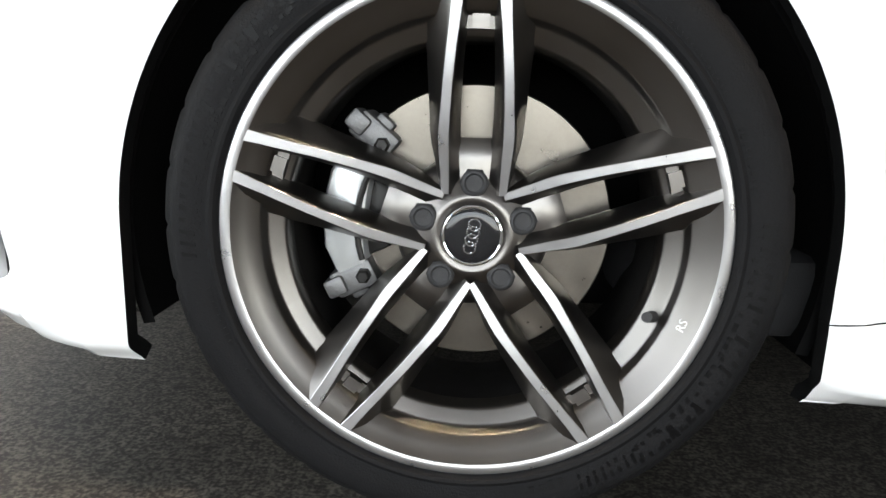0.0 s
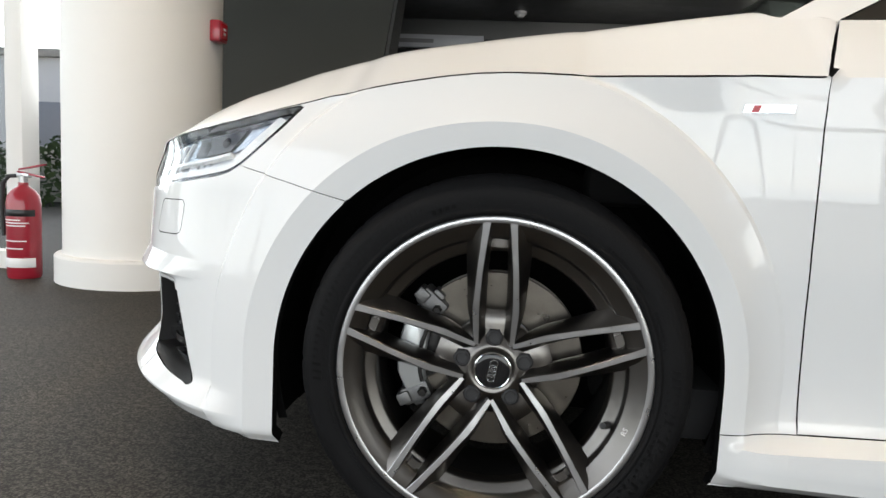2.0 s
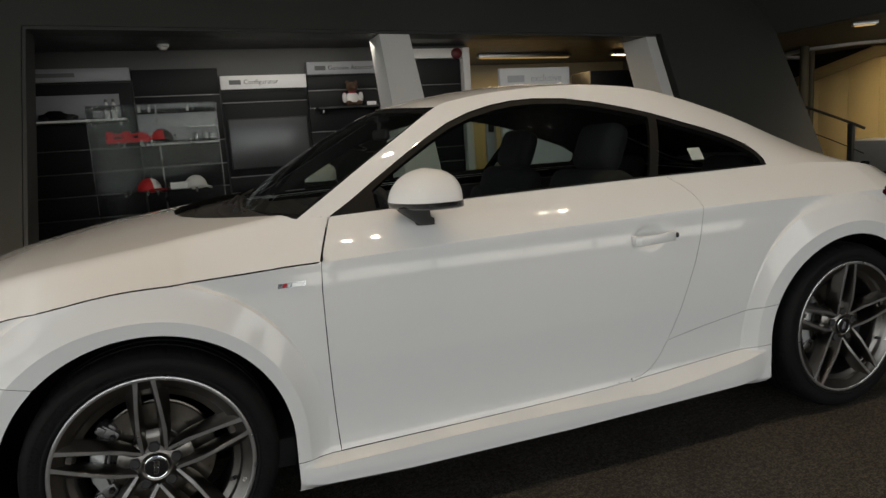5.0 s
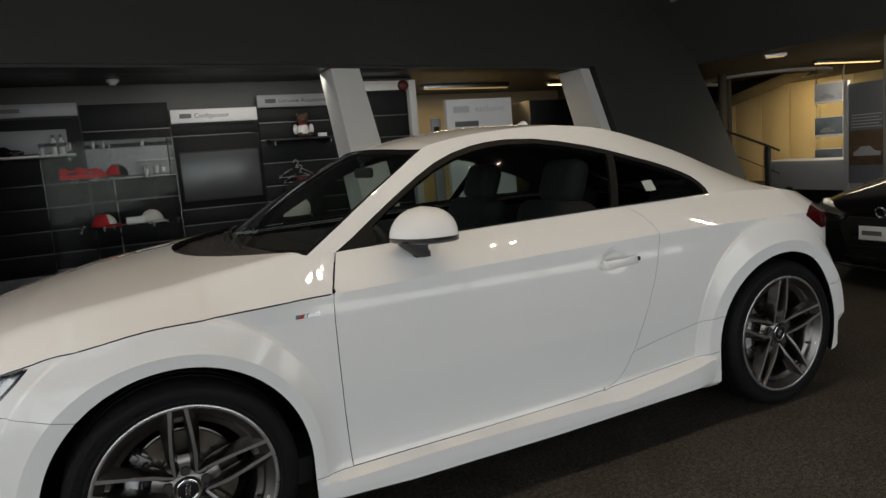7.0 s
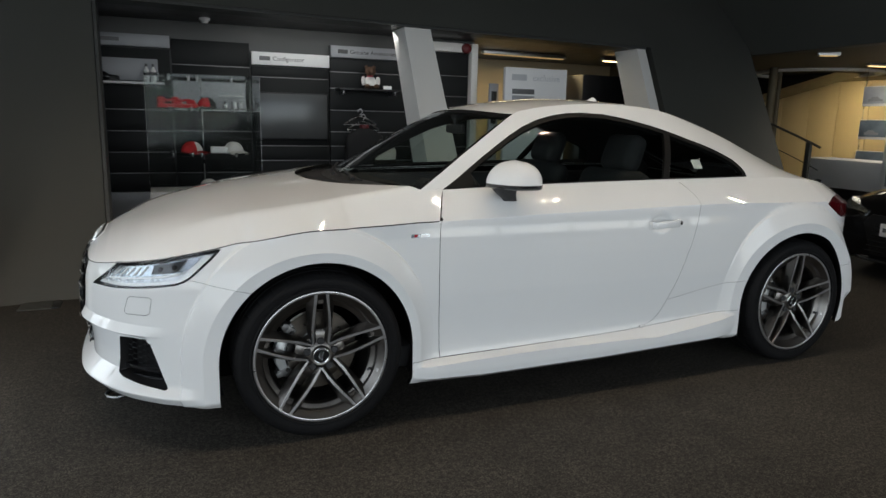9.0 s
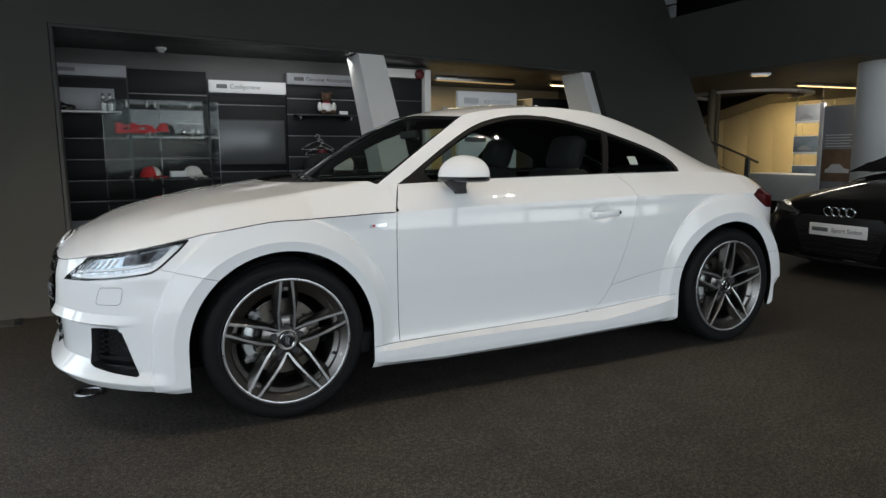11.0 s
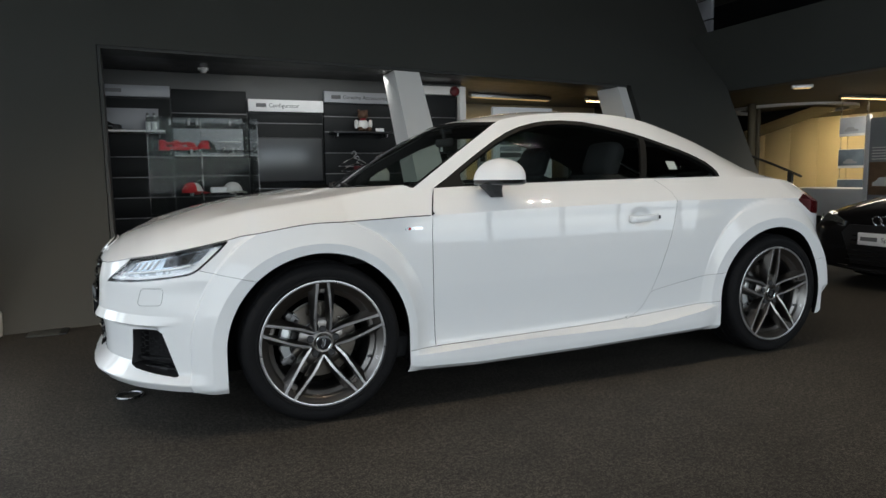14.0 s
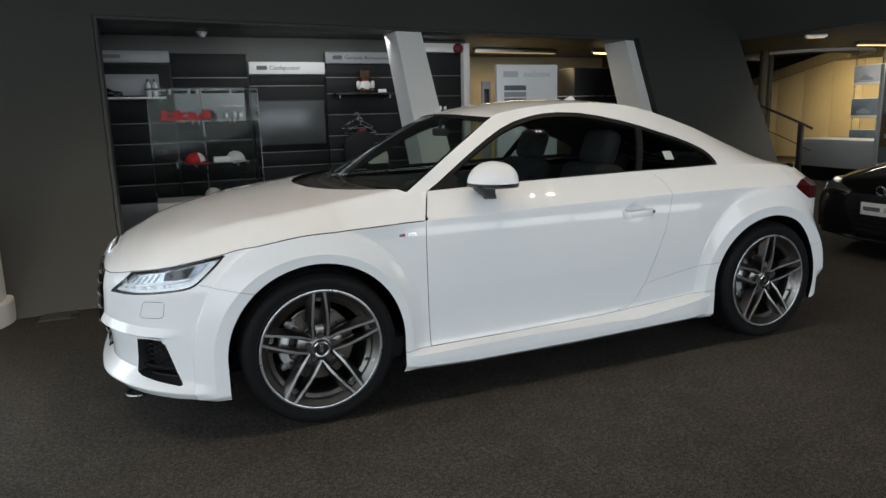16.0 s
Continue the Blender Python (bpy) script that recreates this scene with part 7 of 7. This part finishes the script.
# cream panelled wall under the gallery
wall = empty("panel_wall", (14.9, 4.6, 0))
for k in range(11):
    block("wall_panel", (0, 0.80 * k + 0.006, 0.0), (0.05, 0.80 * k + 0.794, SOFFIT), CREAM, wall, bevel=0.004)
structure(wall, "cream panelled wall lit from above", "wall")

# curved reception counter
def counter_strip(profile, name, material, parent=None, label=""):
    bm = bmesh.new()
    ring = []
    for k in range(31):
        y = 6.35 - 4.6 * k / 30
        x = 10.0 + 0.06 * (y - 4.2) ** 2
        ring.append([bm.verts.new((x + dx, y, z)) for dx, z in profile])
    for p, q in zip(ring, ring[1:]):
        for i in range(len(profile) - 1):
            bm.faces.new((p[i], q[i], q[i + 1], p[i + 1]))
    for r in (ring[0], ring[-1]):
        bm.faces.new(r)
    return part(name, bm, material, parent, label, sharp=40)


counter = counter_strip(((0, 0.0), (0, 0.69), (0.008, 0.712), (0.03, 0.72), (0.6, 0.72), (0.6, 0.0)), "reception_counter", SIGN_WHITE)
tagged(counter, "low curved white reception counter with dark foot", "counter")
counter_strip(((-0.012, 0.0), (-0.012, 0.235), (-0.001, 0.24)), "counter_foot", SHELF_BLACK, counter, "black foot panel")

# stair: round trim in the ceiling, thin posts, closed flight and handrail
bm = bmesh.new()
lathe(bm, [(1.06, SOFFIT), (1.06, SOFFIT - 0.05), (1.24, SOFFIT - 0.05), (1.24, SOFFIT)], 80, Matrix.Translation((12.0, 7.8, 0)), close=True)
structure(part("stair_ring", bm, PLASTER), "round cream trim where the stair meets the ceiling", "trim")
stair = empty("stair", (10.4, 6.6, 0))
for x, y, r in ((0.0, 0.78, 0.075), (0.55, 1.12, 0.05)):
    bm = bmesh.new()
    tube(bm, [(x, y, 0.0), (x, y, SOFFIT - 0.005)], r, 20)
    part("stair_post", bm, TAN, stair, "tan round post")
bm = bmesh.new()
prism(bm, [(0.85, SOFFIT - 0.01), (3.2, SOFFIT - 0.01), (3.2, 1.82), (1.89, 2.12), (0.94, 2.33)], 0.9, Matrix(((0, 0, 1, 1.75), (1, 0, 0, 0), (0, 1, 0, 0), (0, 0, 0, 1))))
part("closed_flight", bm, SHELF_BLACK, stair, "dark closed underside of the flight")
rail_pts = [(-1.12, 0.1, 1.375), (-1.10, -0.13, 1.34), (-1.10, -0.7, 1.14), (-1.10, -1.06, 1.01), (-1.10, -1.27, 0.925)]
for dz, r in ((0, 0.020), (-0.36, 0.008)):
    bm = bmesh.new()
    tube(bm, [(x, y, z + dz) for x, y, z in rail_pts], r, 10)
    part("handrail", bm, WALL_GREY, stair, "dark steel handrail")
bm = bmesh.new()
box(bm, (-1.13, -1.10, 0.0), (-1.07, -1.02, 1.0), 0.006)
part("newel", bm, WALL_GREY, stair, "flat dark post")
tagged(stair, "winding dark stair with a steel handrail", "stair")

# white column, poster stand and framed pictures under the gallery
bm = bmesh.new()
lathe(bm, [(0, 0), (0.45, 0), (0.45, SOFFIT), (0, SOFFIT)], 56, Matrix.Translation((9.54, 3.35, 0)))
structure(part("round_column_far", bm, PLASTER), "white round column under the gallery", "column")
PHOTO = mat("printed_landscape", (0.16, 0.2, 0.24), 0.4, vary=0.75, scale=3.5)
PHOTO_WARM = mat("printed_autumn_scene", (0.24, 0.15, 0.09), 0.4, vary=0.7, scale=4)
PHOTO_PALE = mat("printed_pale_scene", (0.42, 0.45, 0.5), 0.4, vary=0.35, scale=3)
for z, print_ in ((1.80, PHOTO_PALE), (1.23, PHOTO), (0.69, PHOTO)):
    root = empty("framed_picture", (11.0, 5.675, z))
    block("picture_frame", (-0.02, -0.26, -0.17), (0.02, 0.26, 0.17), SIGN_WHITE, root, bevel=0.004)
    block("picture", (-0.0245, -0.25, -0.125), (-0.0205, 0.25, 0.16), print_, root, "blurred landscape print", bevel=0.001)
    bm = bmesh.new()
    prism(bm, [(-0.13, 0.0), (0.13, 0.0), (0.13, 0.035), (0.07, 0.045), (0.03, 0.08), (-0.06, 0.08), (-0.1, 0.045), (-0.13, 0.04)], 0.001, Matrix.Translation((-0.025, 0.02, -0.09)) @ pose(0, 0, 0, 90, 0, -90))
    part("printed_shape", bm, SIGN_GREY, root, "plain grey shape")
    for y in (-0.24, 0.24):
        block("wire", (-0.004, y - 0.004, 0.171), (0.004, y + 0.004, 0.36 if z > 1.5 else 0.2), STEEL_BRUSHED, root, bevel=0)
    tagged(root, "framed landscape print hung on wires", "picture", group="framed pictures")
for y in (5.425, 5.925):
    bm = bmesh.new()
    tube(bm, [(11.025, y, 0.0), (11.025, y, SOFFIT)], 0.005, 6)
    tagged(part("hanging_wire", bm, STEEL_BRUSHED), "thin steel wire carrying the pictures", "wire", group="picture wires")
stand = empty("poster_stand", (10.0, 4.37, 0))
for y, m_ in ((0.335, SIGN_WHITE), (-0.32, SHELF_BLACK)):
    block("stand_post", (-0.03, y - 0.033, 0), (0.03, y + 0.033, 1.90 if y > 0 else 1.84), m_, stand, "square post", bevel=0.006)
block("poster", (-0.012, -0.285, 0.35), (0.012, 0.30, 1.84), SIGN_GREY, stand, "grey printed poster", bevel=0.002)
block("poster_picture", (-0.0165, -0.26, 0.62), (-0.0125, 0.285, 1.14), PHOTO_WARM, stand, "autumn picture", bevel=0.001)
bm = bmesh.new()
prism(bm, [(-0.2, 0.0), (0.2, 0.0), (0.21, 0.06), (0.12, 0.075), (0.05, 0.14), (-0.09, 0.14), (-0.15, 0.075), (-0.2, 0.06)], 0.001, Matrix.Translation((-0.017, 0.02, 0.76)) @ pose(0, 0, 0, 90, 0, -90))
part("printed_shape", bm, SIGN_WHITE, stand, "plain pale shape")
for k in range(5):
    block("poster_line", (-0.0155, -0.20 + 0.04 * (k % 2), 1.18 + 0.045 * k), (-0.0125, 0.25, 1.195 + 0.045 * k), SIGN_WHITE, stand, "pale bar of print", bevel=0)
block("stand_foot", (-0.25, -0.40, 0), (0.25, 0.42, 0.03), STEEL_BRUSHED, stand, bevel=0.006)
tagged(stand, "steel-framed grey poster stand with an autumn picture", "poster stand")
strip_lamp(11.58, 5.73, SOFFIT - 0.05, 1.55, -5, 3, "bright warm strip lamp under the gallery")
strip_lamp(8.86, 5.03, SOFFIT - 0.05, 0.3, -37, 0.8, "short dim strip lamp under the gallery")
area("gallery_light", (14.1, 8.6, 2.28), (14.9, 8.6, 0.9), 0.4, 6.0, 110, (1.0, 0.76, 0.38))
# added fill without a fixture, to brighten counter and poster stand
area("gallery_front_fill", (10.2, 4.4, 2.3), (10.2, 4.4, 0), 0.3, 2.4, 45, (1.0, 0.88, 0.7))

# ---- dark saloon parked behind the coupe ----
def saloon(at, turn):
    root = empty("saloon_car")
    # stations along the length: x from the nose back; half width, floor, waist, top
    st = [(0.0, 0.62, 0.22, 0.52, 0.60), (0.04, 0.72, 0.20, 0.56, 0.66), (0.16, 0.82, 0.18, 0.62, 0.735), (0.4, 0.875, 0.17, 0.70, 0.80), (0.8, 0.89, 0.17, 0.78, 0.89), (1.15, 0.895, 0.17, 0.84, 0.955), (1.35, 0.895, 0.17, 0.88, 1.0), (2.4, 0.895, 0.17, 0.93, 1.0), (3.6, 0.89, 0.18, 0.95, 1.02), (4.2, 0.86, 0.2, 0.92, 1.0), (4.45, 0.75, 0.25, 0.85, 0.92)]
    st = curve(st, 70)
    vs, fs = [], []
    m = 21
    for x, w, lo, wa, to in st:
        for k in range(m):
            t = -1 + 2 * k / (m - 1)
            a = abs(t)
            if a > 0.55:
                f = (a - 0.55) / 0.45
                y, z = w * (0.94 + 0.06 * math.sin(math.pi * (1 - f) * 0.8)), wa + (lo - wa) * f
            else:
                f = a / 0.55
                y, z = w * 0.97 * f, to - (to - wa) * f**3.2
            vs.append((x, math.copysign(y, t), z))
    for i in range(len(st) - 1):
        for k in range(m - 1):
            fs.append((i * m + k, i * m + k + 1, (i + 1) * m + k + 1, (i + 1) * m + k))
    fs += [tuple(range(m))[::-1], tuple((len(st) - 1) * m + k for k in range(m))]
    mesh_ob("saloon_body", vs, fs, BLACK_PAINT, root, "gloss black body", sharp=50)
    cab_st = curve([(1.22, 0.74, 0.97, 0.985), (1.45, 0.70, 0.98, 1.14), (1.75, 0.64, 0.98, 1.31), (2.0, 0.60, 0.98, 1.385), (2.4, 0.59, 0.98, 1.415), (2.9, 0.59, 0.98, 1.40), (3.4, 0.62, 0.98, 1.28), (3.8, 0.66, 0.98, 1.08), (3.95, 0.68, 0.98, 1.0)], 40)
    vs, fs, slots = [], [], []
    for x, w, lo, to in cab_st:
        for t in (-1, -0.96, -0.72, -0.4, 0, 0.4, 0.72, 0.96, 1):
            a = abs(t)
            vs.append((x, math.copysign(0.86 - (0.86 - w) * (0 if a == 1 else 1) * min(1.0, (to - lo) / 0.3), t) if a > 0.9 else w * t / 0.8, lo if a == 1 else to - (0.05 * (a / 0.72) ** 3 * min(1, (to - lo) / 0.2) if a < 0.9 else 0.06 * min(1, (to - lo) / 0.2))))
    for i in range(len(cab_st) - 1):
        for k in range(8):
            fs.append((i * 9 + k, i * 9 + k + 1, (i + 1) * 9 + k + 1, (i + 1) * 9 + k))
    mesh_ob("saloon_cabin", vs, fs, BLACK_GLOSS, root, "dark glass and roof", sharp=40)
    # nose fittings
    def plate(pts, depth, mt, name, label, x, tilt=0.0, bevel=0.0, yaw=0.0):
        bm = bmesh.new()
        prism(bm, pts, depth, Matrix.Translation((x, 0, 0)) @ pose(0, 0, 0, 0, tilt, yaw) @ Matrix(((0, 0, -1, 0), (-1, 0, 0, 0), (0, 1, 0, 0), (0, 0, 0, 1))), bevel)
        return part(name, bm, mt, root, label)
    plate([(-0.36, 0.60), (0.36, 0.60), (0.43, 0.52), (0.33, 0.24), (-0.33, 0.24), (-0.43, 0.52)], 0.012, SHELF_BLACK, "radiator_grille", "black radiator grille", 0.005, bevel=0.004)
    for k in range(6):
        plate([(-0.38 + 0.012 * k, 0.275 + 0.045 * k - 0.004), (0.38 - 0.012 * k, 0.275 + 0.045 * k - 0.004), (0.38 - 0.012 * k, 0.275 + 0.045 * k + 0.006), (-0.38 + 0.012 * k, 0.275 + 0.045 * k + 0.006)], 0.006, BLACK_GLOSS, "grille_slat", "", -0.006)
    p = plate([(-0.26, 0.42), (0.26, 0.42), (0.26, 0.532), (-0.26, 0.532)], 0.008, SIGN_WHITE, "plate", "white show plate with plain print", -0.016, bevel=0.002)
    face = Matrix.Translation((-0.0252, 0, 0.476)) @ Matrix(((0, 0, -1, 0), (-1, 0, 0, 0), (0, 1, 0, 0), (0, 0, 0, 1)))
    writing("plate_words", "Sport Sedan", 0.056, face @ Matrix.Translation((0.085, 0, 0)), PRINT_GREY, root, "dark printed words")
    plate([(-0.235, 0.458), (-0.085, 0.458), (-0.085, 0.494), (-0.235, 0.494)], 0.0006, PRINT_GREY, "brand_bar", "plain dark bar", -0.0245)
    for k in range(4):
        bm = bmesh.new()
        lathe(bm, [(0.040 + 0.006 * math.cos(a), 0.006 * math.sin(a)) for a in [2 * math.pi * j / 8 for j in range(8)]], 32, Matrix.Translation((-0.012, -0.099 + 0.066 * k, 0.645)) @ pose(0, 0, 0, 0, 80, 0), close=True)
        part("emblem_ring", bm, CHROME, root, "chrome ring")
    for s in (-1, 1):
        bm = bmesh.new()
        base = [(0.015, 0.40, 0.575), (0.015, 0.40, 0.625), (0.13, 0.66, 0.69), (0.36, 0.84, 0.70), (0.30, 0.845, 0.645), (0.10, 0.73, 0.585)]
        f0 = [bm.verts.new((x - 0.012, s * y * 1.01, z)) for x, y, z in base]
        f1 = [bm.verts.new((x + 0.08, s * y * 0.95, z)) for x, y, z in base]
        bm.faces.new(f0), bm.faces.new(f1[::-1])
        for k in range(6):
            bm.faces.new((f0[k], f0[(k + 1) % 6], f1[(k + 1) % 6], f1[k]))
        part("saloon_headlamp", bm, LAMP_CHROME, root, "slim clear headlamp")
        bm = bmesh.new()
        tube(bm, [(0.0, s * 0.42, 0.585), (0.085, s * 0.72, 0.60), (0.27, s * 0.855, 0.66)], 0.007, 6)
        part("lamp_strip", bm, LAMP_CHROME, root, "bright lamp strip")
        bm = bmesh.new()
        box(bm, (0.06, s * 0.62 - 0.13, 0.235), (0.10, s * 0.62 + 0.13, 0.36), 0.02)
        part("side_intake", bm, SHELF_BLACK, root, "black side intake")
        for x in (0.86, 3.5):
            bm = bmesh.new()
            lathe(bm, [(0.0, 0.05), (0.05, 0.05), (0.22, 0.035), (0.235, 0.05), (0.30, 0.05), (0.318, 0.03), (0.318, -0.17), (0.2, -0.17)], 48, Matrix.Translation((x, s * 0.84, 0.318)) @ pose(0, 0, 0, 90 if s < 0 else -90, 0, 0))
            part("saloon_wheel", bm, RUBBER, root, "black tyre on a dark rim", sharp=30)
        bm = bmesh.new()
        bmesh.ops.create_uvsphere(bm, u_segments=16, v_segments=10, radius=1, matrix=Matrix.Translation((1.72, s * 0.97, 1.02)) @ Matrix.Diagonal((0.07, 0.10, 0.06, 1)))
        part("saloon_mirror", bm, BLACK_PAINT, root, "black wing mirror")
    bm = bmesh.new()
    tube(bm, [(0.09, -0.72, 0.20), (0.0, -0.3, 0.19), (-0.01, 0, 0.19), (0.0, 0.3, 0.19), (0.09, 0.72, 0.20)], 0.018, 8)
    part("lip", bm, BLACK_GLOSS, root)
    root.matrix_world = Matrix.Translation(at) @ pose(0, 0, 0, 0, 0, turn) @ Matrix.Diagonal((1, 1, 0.91, 1))
    return tagged(root, "gloss black saloon with a white show plate", "car")


saloon((4.80, 0.90, 0.0), -4)

# ---- floor and column fittings ----
plate = empty("floor_box", (-1.30, 2.44, 0.0))
block("floor_lid", (-0.10, -0.10, 0.0005), (0.085, 0.10, 0.006), WALL_GREY, plate, "grey lid", bevel=0.001)
block("lid_socket", (0.09, -0.10, 0.0005), (0.135, 0.10, 0.008), SHELF_BLACK, plate, "dark socket strip", bevel=0.001)
tagged(plate, "flush floor socket box with a dark strip", "floor box")
al = empty("fire_call_point", (-1.583, 2.465, 1.345))
block("call_box", (-0.012, -0.05, -0.055), (0.045, 0.05, 0.055), RED_STEEL, al, bevel=0.008)
block("call_plate", (0.0455, -0.040, -0.04), (0.049, 0.040, 0.04), RED_ENAMEL, al, bevel=0.001)
for z in (-0.012, 0.012):
    block("call_mark", (0.0492, -0.013, z - 0.006), (0.0502, 0.013, z + 0.006), SIGN_WHITE, al, "small white mark", bevel=0)
tagged(al, "red fire alarm call point on the white column", "alarm box")


def extinguisher(x, y):
    root = empty("fire_extinguisher", (x, y, 0))
    bm = bmesh.new()
    lathe(bm, [(0, 0.0), (0.078, 0.0), (0.082, 0.012), (0.082, 0.40), (0.076, 0.435), (0.055, 0.465), (0.03, 0.482), (0.024, 0.49), (0.024, 0.505), (0, 0.505)], 48)
    part("cylinder", bm, RED_STEEL, root, "red lacquered cylinder")
    bm = bmesh.new()
    lathe(bm, [(0.021, 0.505), (0.021, 0.54), (0.016, 0.545), (0, 0.545)], 24)
    box(bm, (-0.03, -0.014, 0.53), (0.04, 0.014, 0.555), 0.004)
    part("valve", bm, STEEL_BRUSHED, root, "bright valve body")
    bm = bmesh.new()
    box(bm, (-0.02, -0.012, 0), (0.13, 0.012, 0.010), 0.004, Matrix.Translation((0, 0, 0.572)) @ pose(0, 0, 0, 0, -12, 0))
    box(bm, (-0.03, -0.012, 0), (0.12, 0.012, 0.010), 0.004, Matrix.Translation((0, 0, 0.552)) @ pose(0, 0, 0, 0, 10, 0))
    part("lever", bm, RED_STEEL, root, "red lever pair")
    bm = bmesh.new()
    tube(bm, [(-0.03, 0, 0.54), (-0.075, -0.01, 0.535), (-0.10, -0.02, 0.50), (-0.105, -0.025, 0.40), (-0.10, -0.02, 0.22)], 0.011, 10)
    part("hose", bm, BLACK_MATT, root, "black hose")
    for z0, z1, m_, nm in ((0.33, 0.365, SHELF_BLACK, "label_band"), (0.06, 0.11, SIGN_WHITE, "label_plate")):
        bm = bmesh.new()
        lathe(bm, [(0.0825, z0), (0.0832, z0 + 0.001), (0.0832, z1 - 0.001), (0.0825, z1)], 24, arc=150, start=195)
        part(nm, bm, m_, root, "printed band")
    for k, z in enumerate((0.31, 0.295, 0.28, 0.20, 0.16)):
        bm = bmesh.new()
        lathe(bm, [(0.0825, z - 0.003), (0.083, z - 0.002), (0.083, z + 0.002), (0.0825, z + 0.003)], 16, arc=80 + 20 * (k % 2), start=215 + 8 * (k % 3))
        part("label_line", bm, SIGN_WHITE, root, "pale bar of print")
    return tagged(root, "red fire extinguisher standing beside the column", "fire extinguisher")


extinguisher(-2.545, 2.28)

# ---- outside the glazing ----
structure(block("outside_ground", (-60, -60, -0.25), (60, 60, -0.12), STONE, bevel=0), "pale paved ground outside the glazing", "ground")
structure(block("garden_wall", (-16, 8.2, -0.12), (-3.2, 8.5, 0.75), STONE, bevel=0.01), "low pale stone wall outside", "wall")
# pale hazy distance with a house front, far outside
HAZE = glow("bright_hazy_sky", (0.93, 0.96, 1.0), 4.5)
structure(block("backdrop", (-60, 30, -0.1), (6, 30.2, 26), HAZE, bevel=0), "bright hazy white sky", "backdrop")
house = empty("far_house", (-17.5, 24, -0.12))
block("wall", (-9, 0, 0), (9, 6, 4.6), WALL_WHITE, house, "pale rendered wall", bevel=0.02)
block("roof_edge", (-9.3, -0.3, 4.61), (9.3, 6.3, 4.9), STONE, house, "flat stone roof edge", bevel=0.02)
for k in range(5):
    block("window", (-7.9 + 3.4 * k, -0.04, 1.2), (-6.3 + 3.4 * k, -0.005, 2.9), SIGN_GREY, house, "grey window", bevel=0.01)
tagged(house, "pale low house outside the glazing", "house")
rnd = random.Random(11)
vs, fs = [], []
for k in range(5200):
    x, z = rnd.uniform(-14, -3.4), rnd.random()
    y = 7.3 + rnd.gauss(0, 0.28)
    zz = -0.12 + (0.75 + 0.25 * math.sin(x * 1.7) + 0.2 * math.sin(x * 4.1)) * z
    r = rnd.uniform(0.03, 0.075)
    d1 = Vector((rnd.gauss(0, 1), rnd.gauss(0, 1), rnd.gauss(0, 1))).normalized() * r
    d2 = d1.orthogonal().normalized() * r * 0.5
    o = Vector((x, y, zz))
    i = len(vs)
    vs += [o - d1, o + d2, o + d1, o - d2]
    fs.append((i, i + 1, i + 2, i + 3))
hedge = mesh_ob("hedge", vs, fs, FOLIAGE, smooth=False)
tagged(hedge, "loose green hedge outside the glazing", "hedge", kind="stuff")

# ---- ceiling spots of the showroom ----
SPOT = glow("warm_spot", (1.0, 0.80, 0.55), 45)


def downlight(x, y, offsets):
    root = empty("downlight", (x, y, CEIL))
    for dx in offsets:
        bm = bmesh.new()
        lathe(bm, [(0.055, 0.0), (0.065, -0.004), (0.065, -0.012), (0.04, -0.012)], 24, Matrix.Translation((dx, 0, 0)))
        part("spot_rim", bm, SATIN, root)
        bm = bmesh.new()
        lathe(bm, [(0.0, -0.006), (0.04, -0.006)], 20, Matrix.Translation((dx, 0, 0)))
        part("spot_glass", bm, SPOT, root, "glowing warm lamp glass")
    return tagged(root, "paired warm spots set in the ceiling" if len(offsets) > 1 else "single warm spot set in the ceiling", "ceiling lamp", group="ceiling spots")


for x, y, offsets in SPOTS:
    downlight(x, y, offsets)
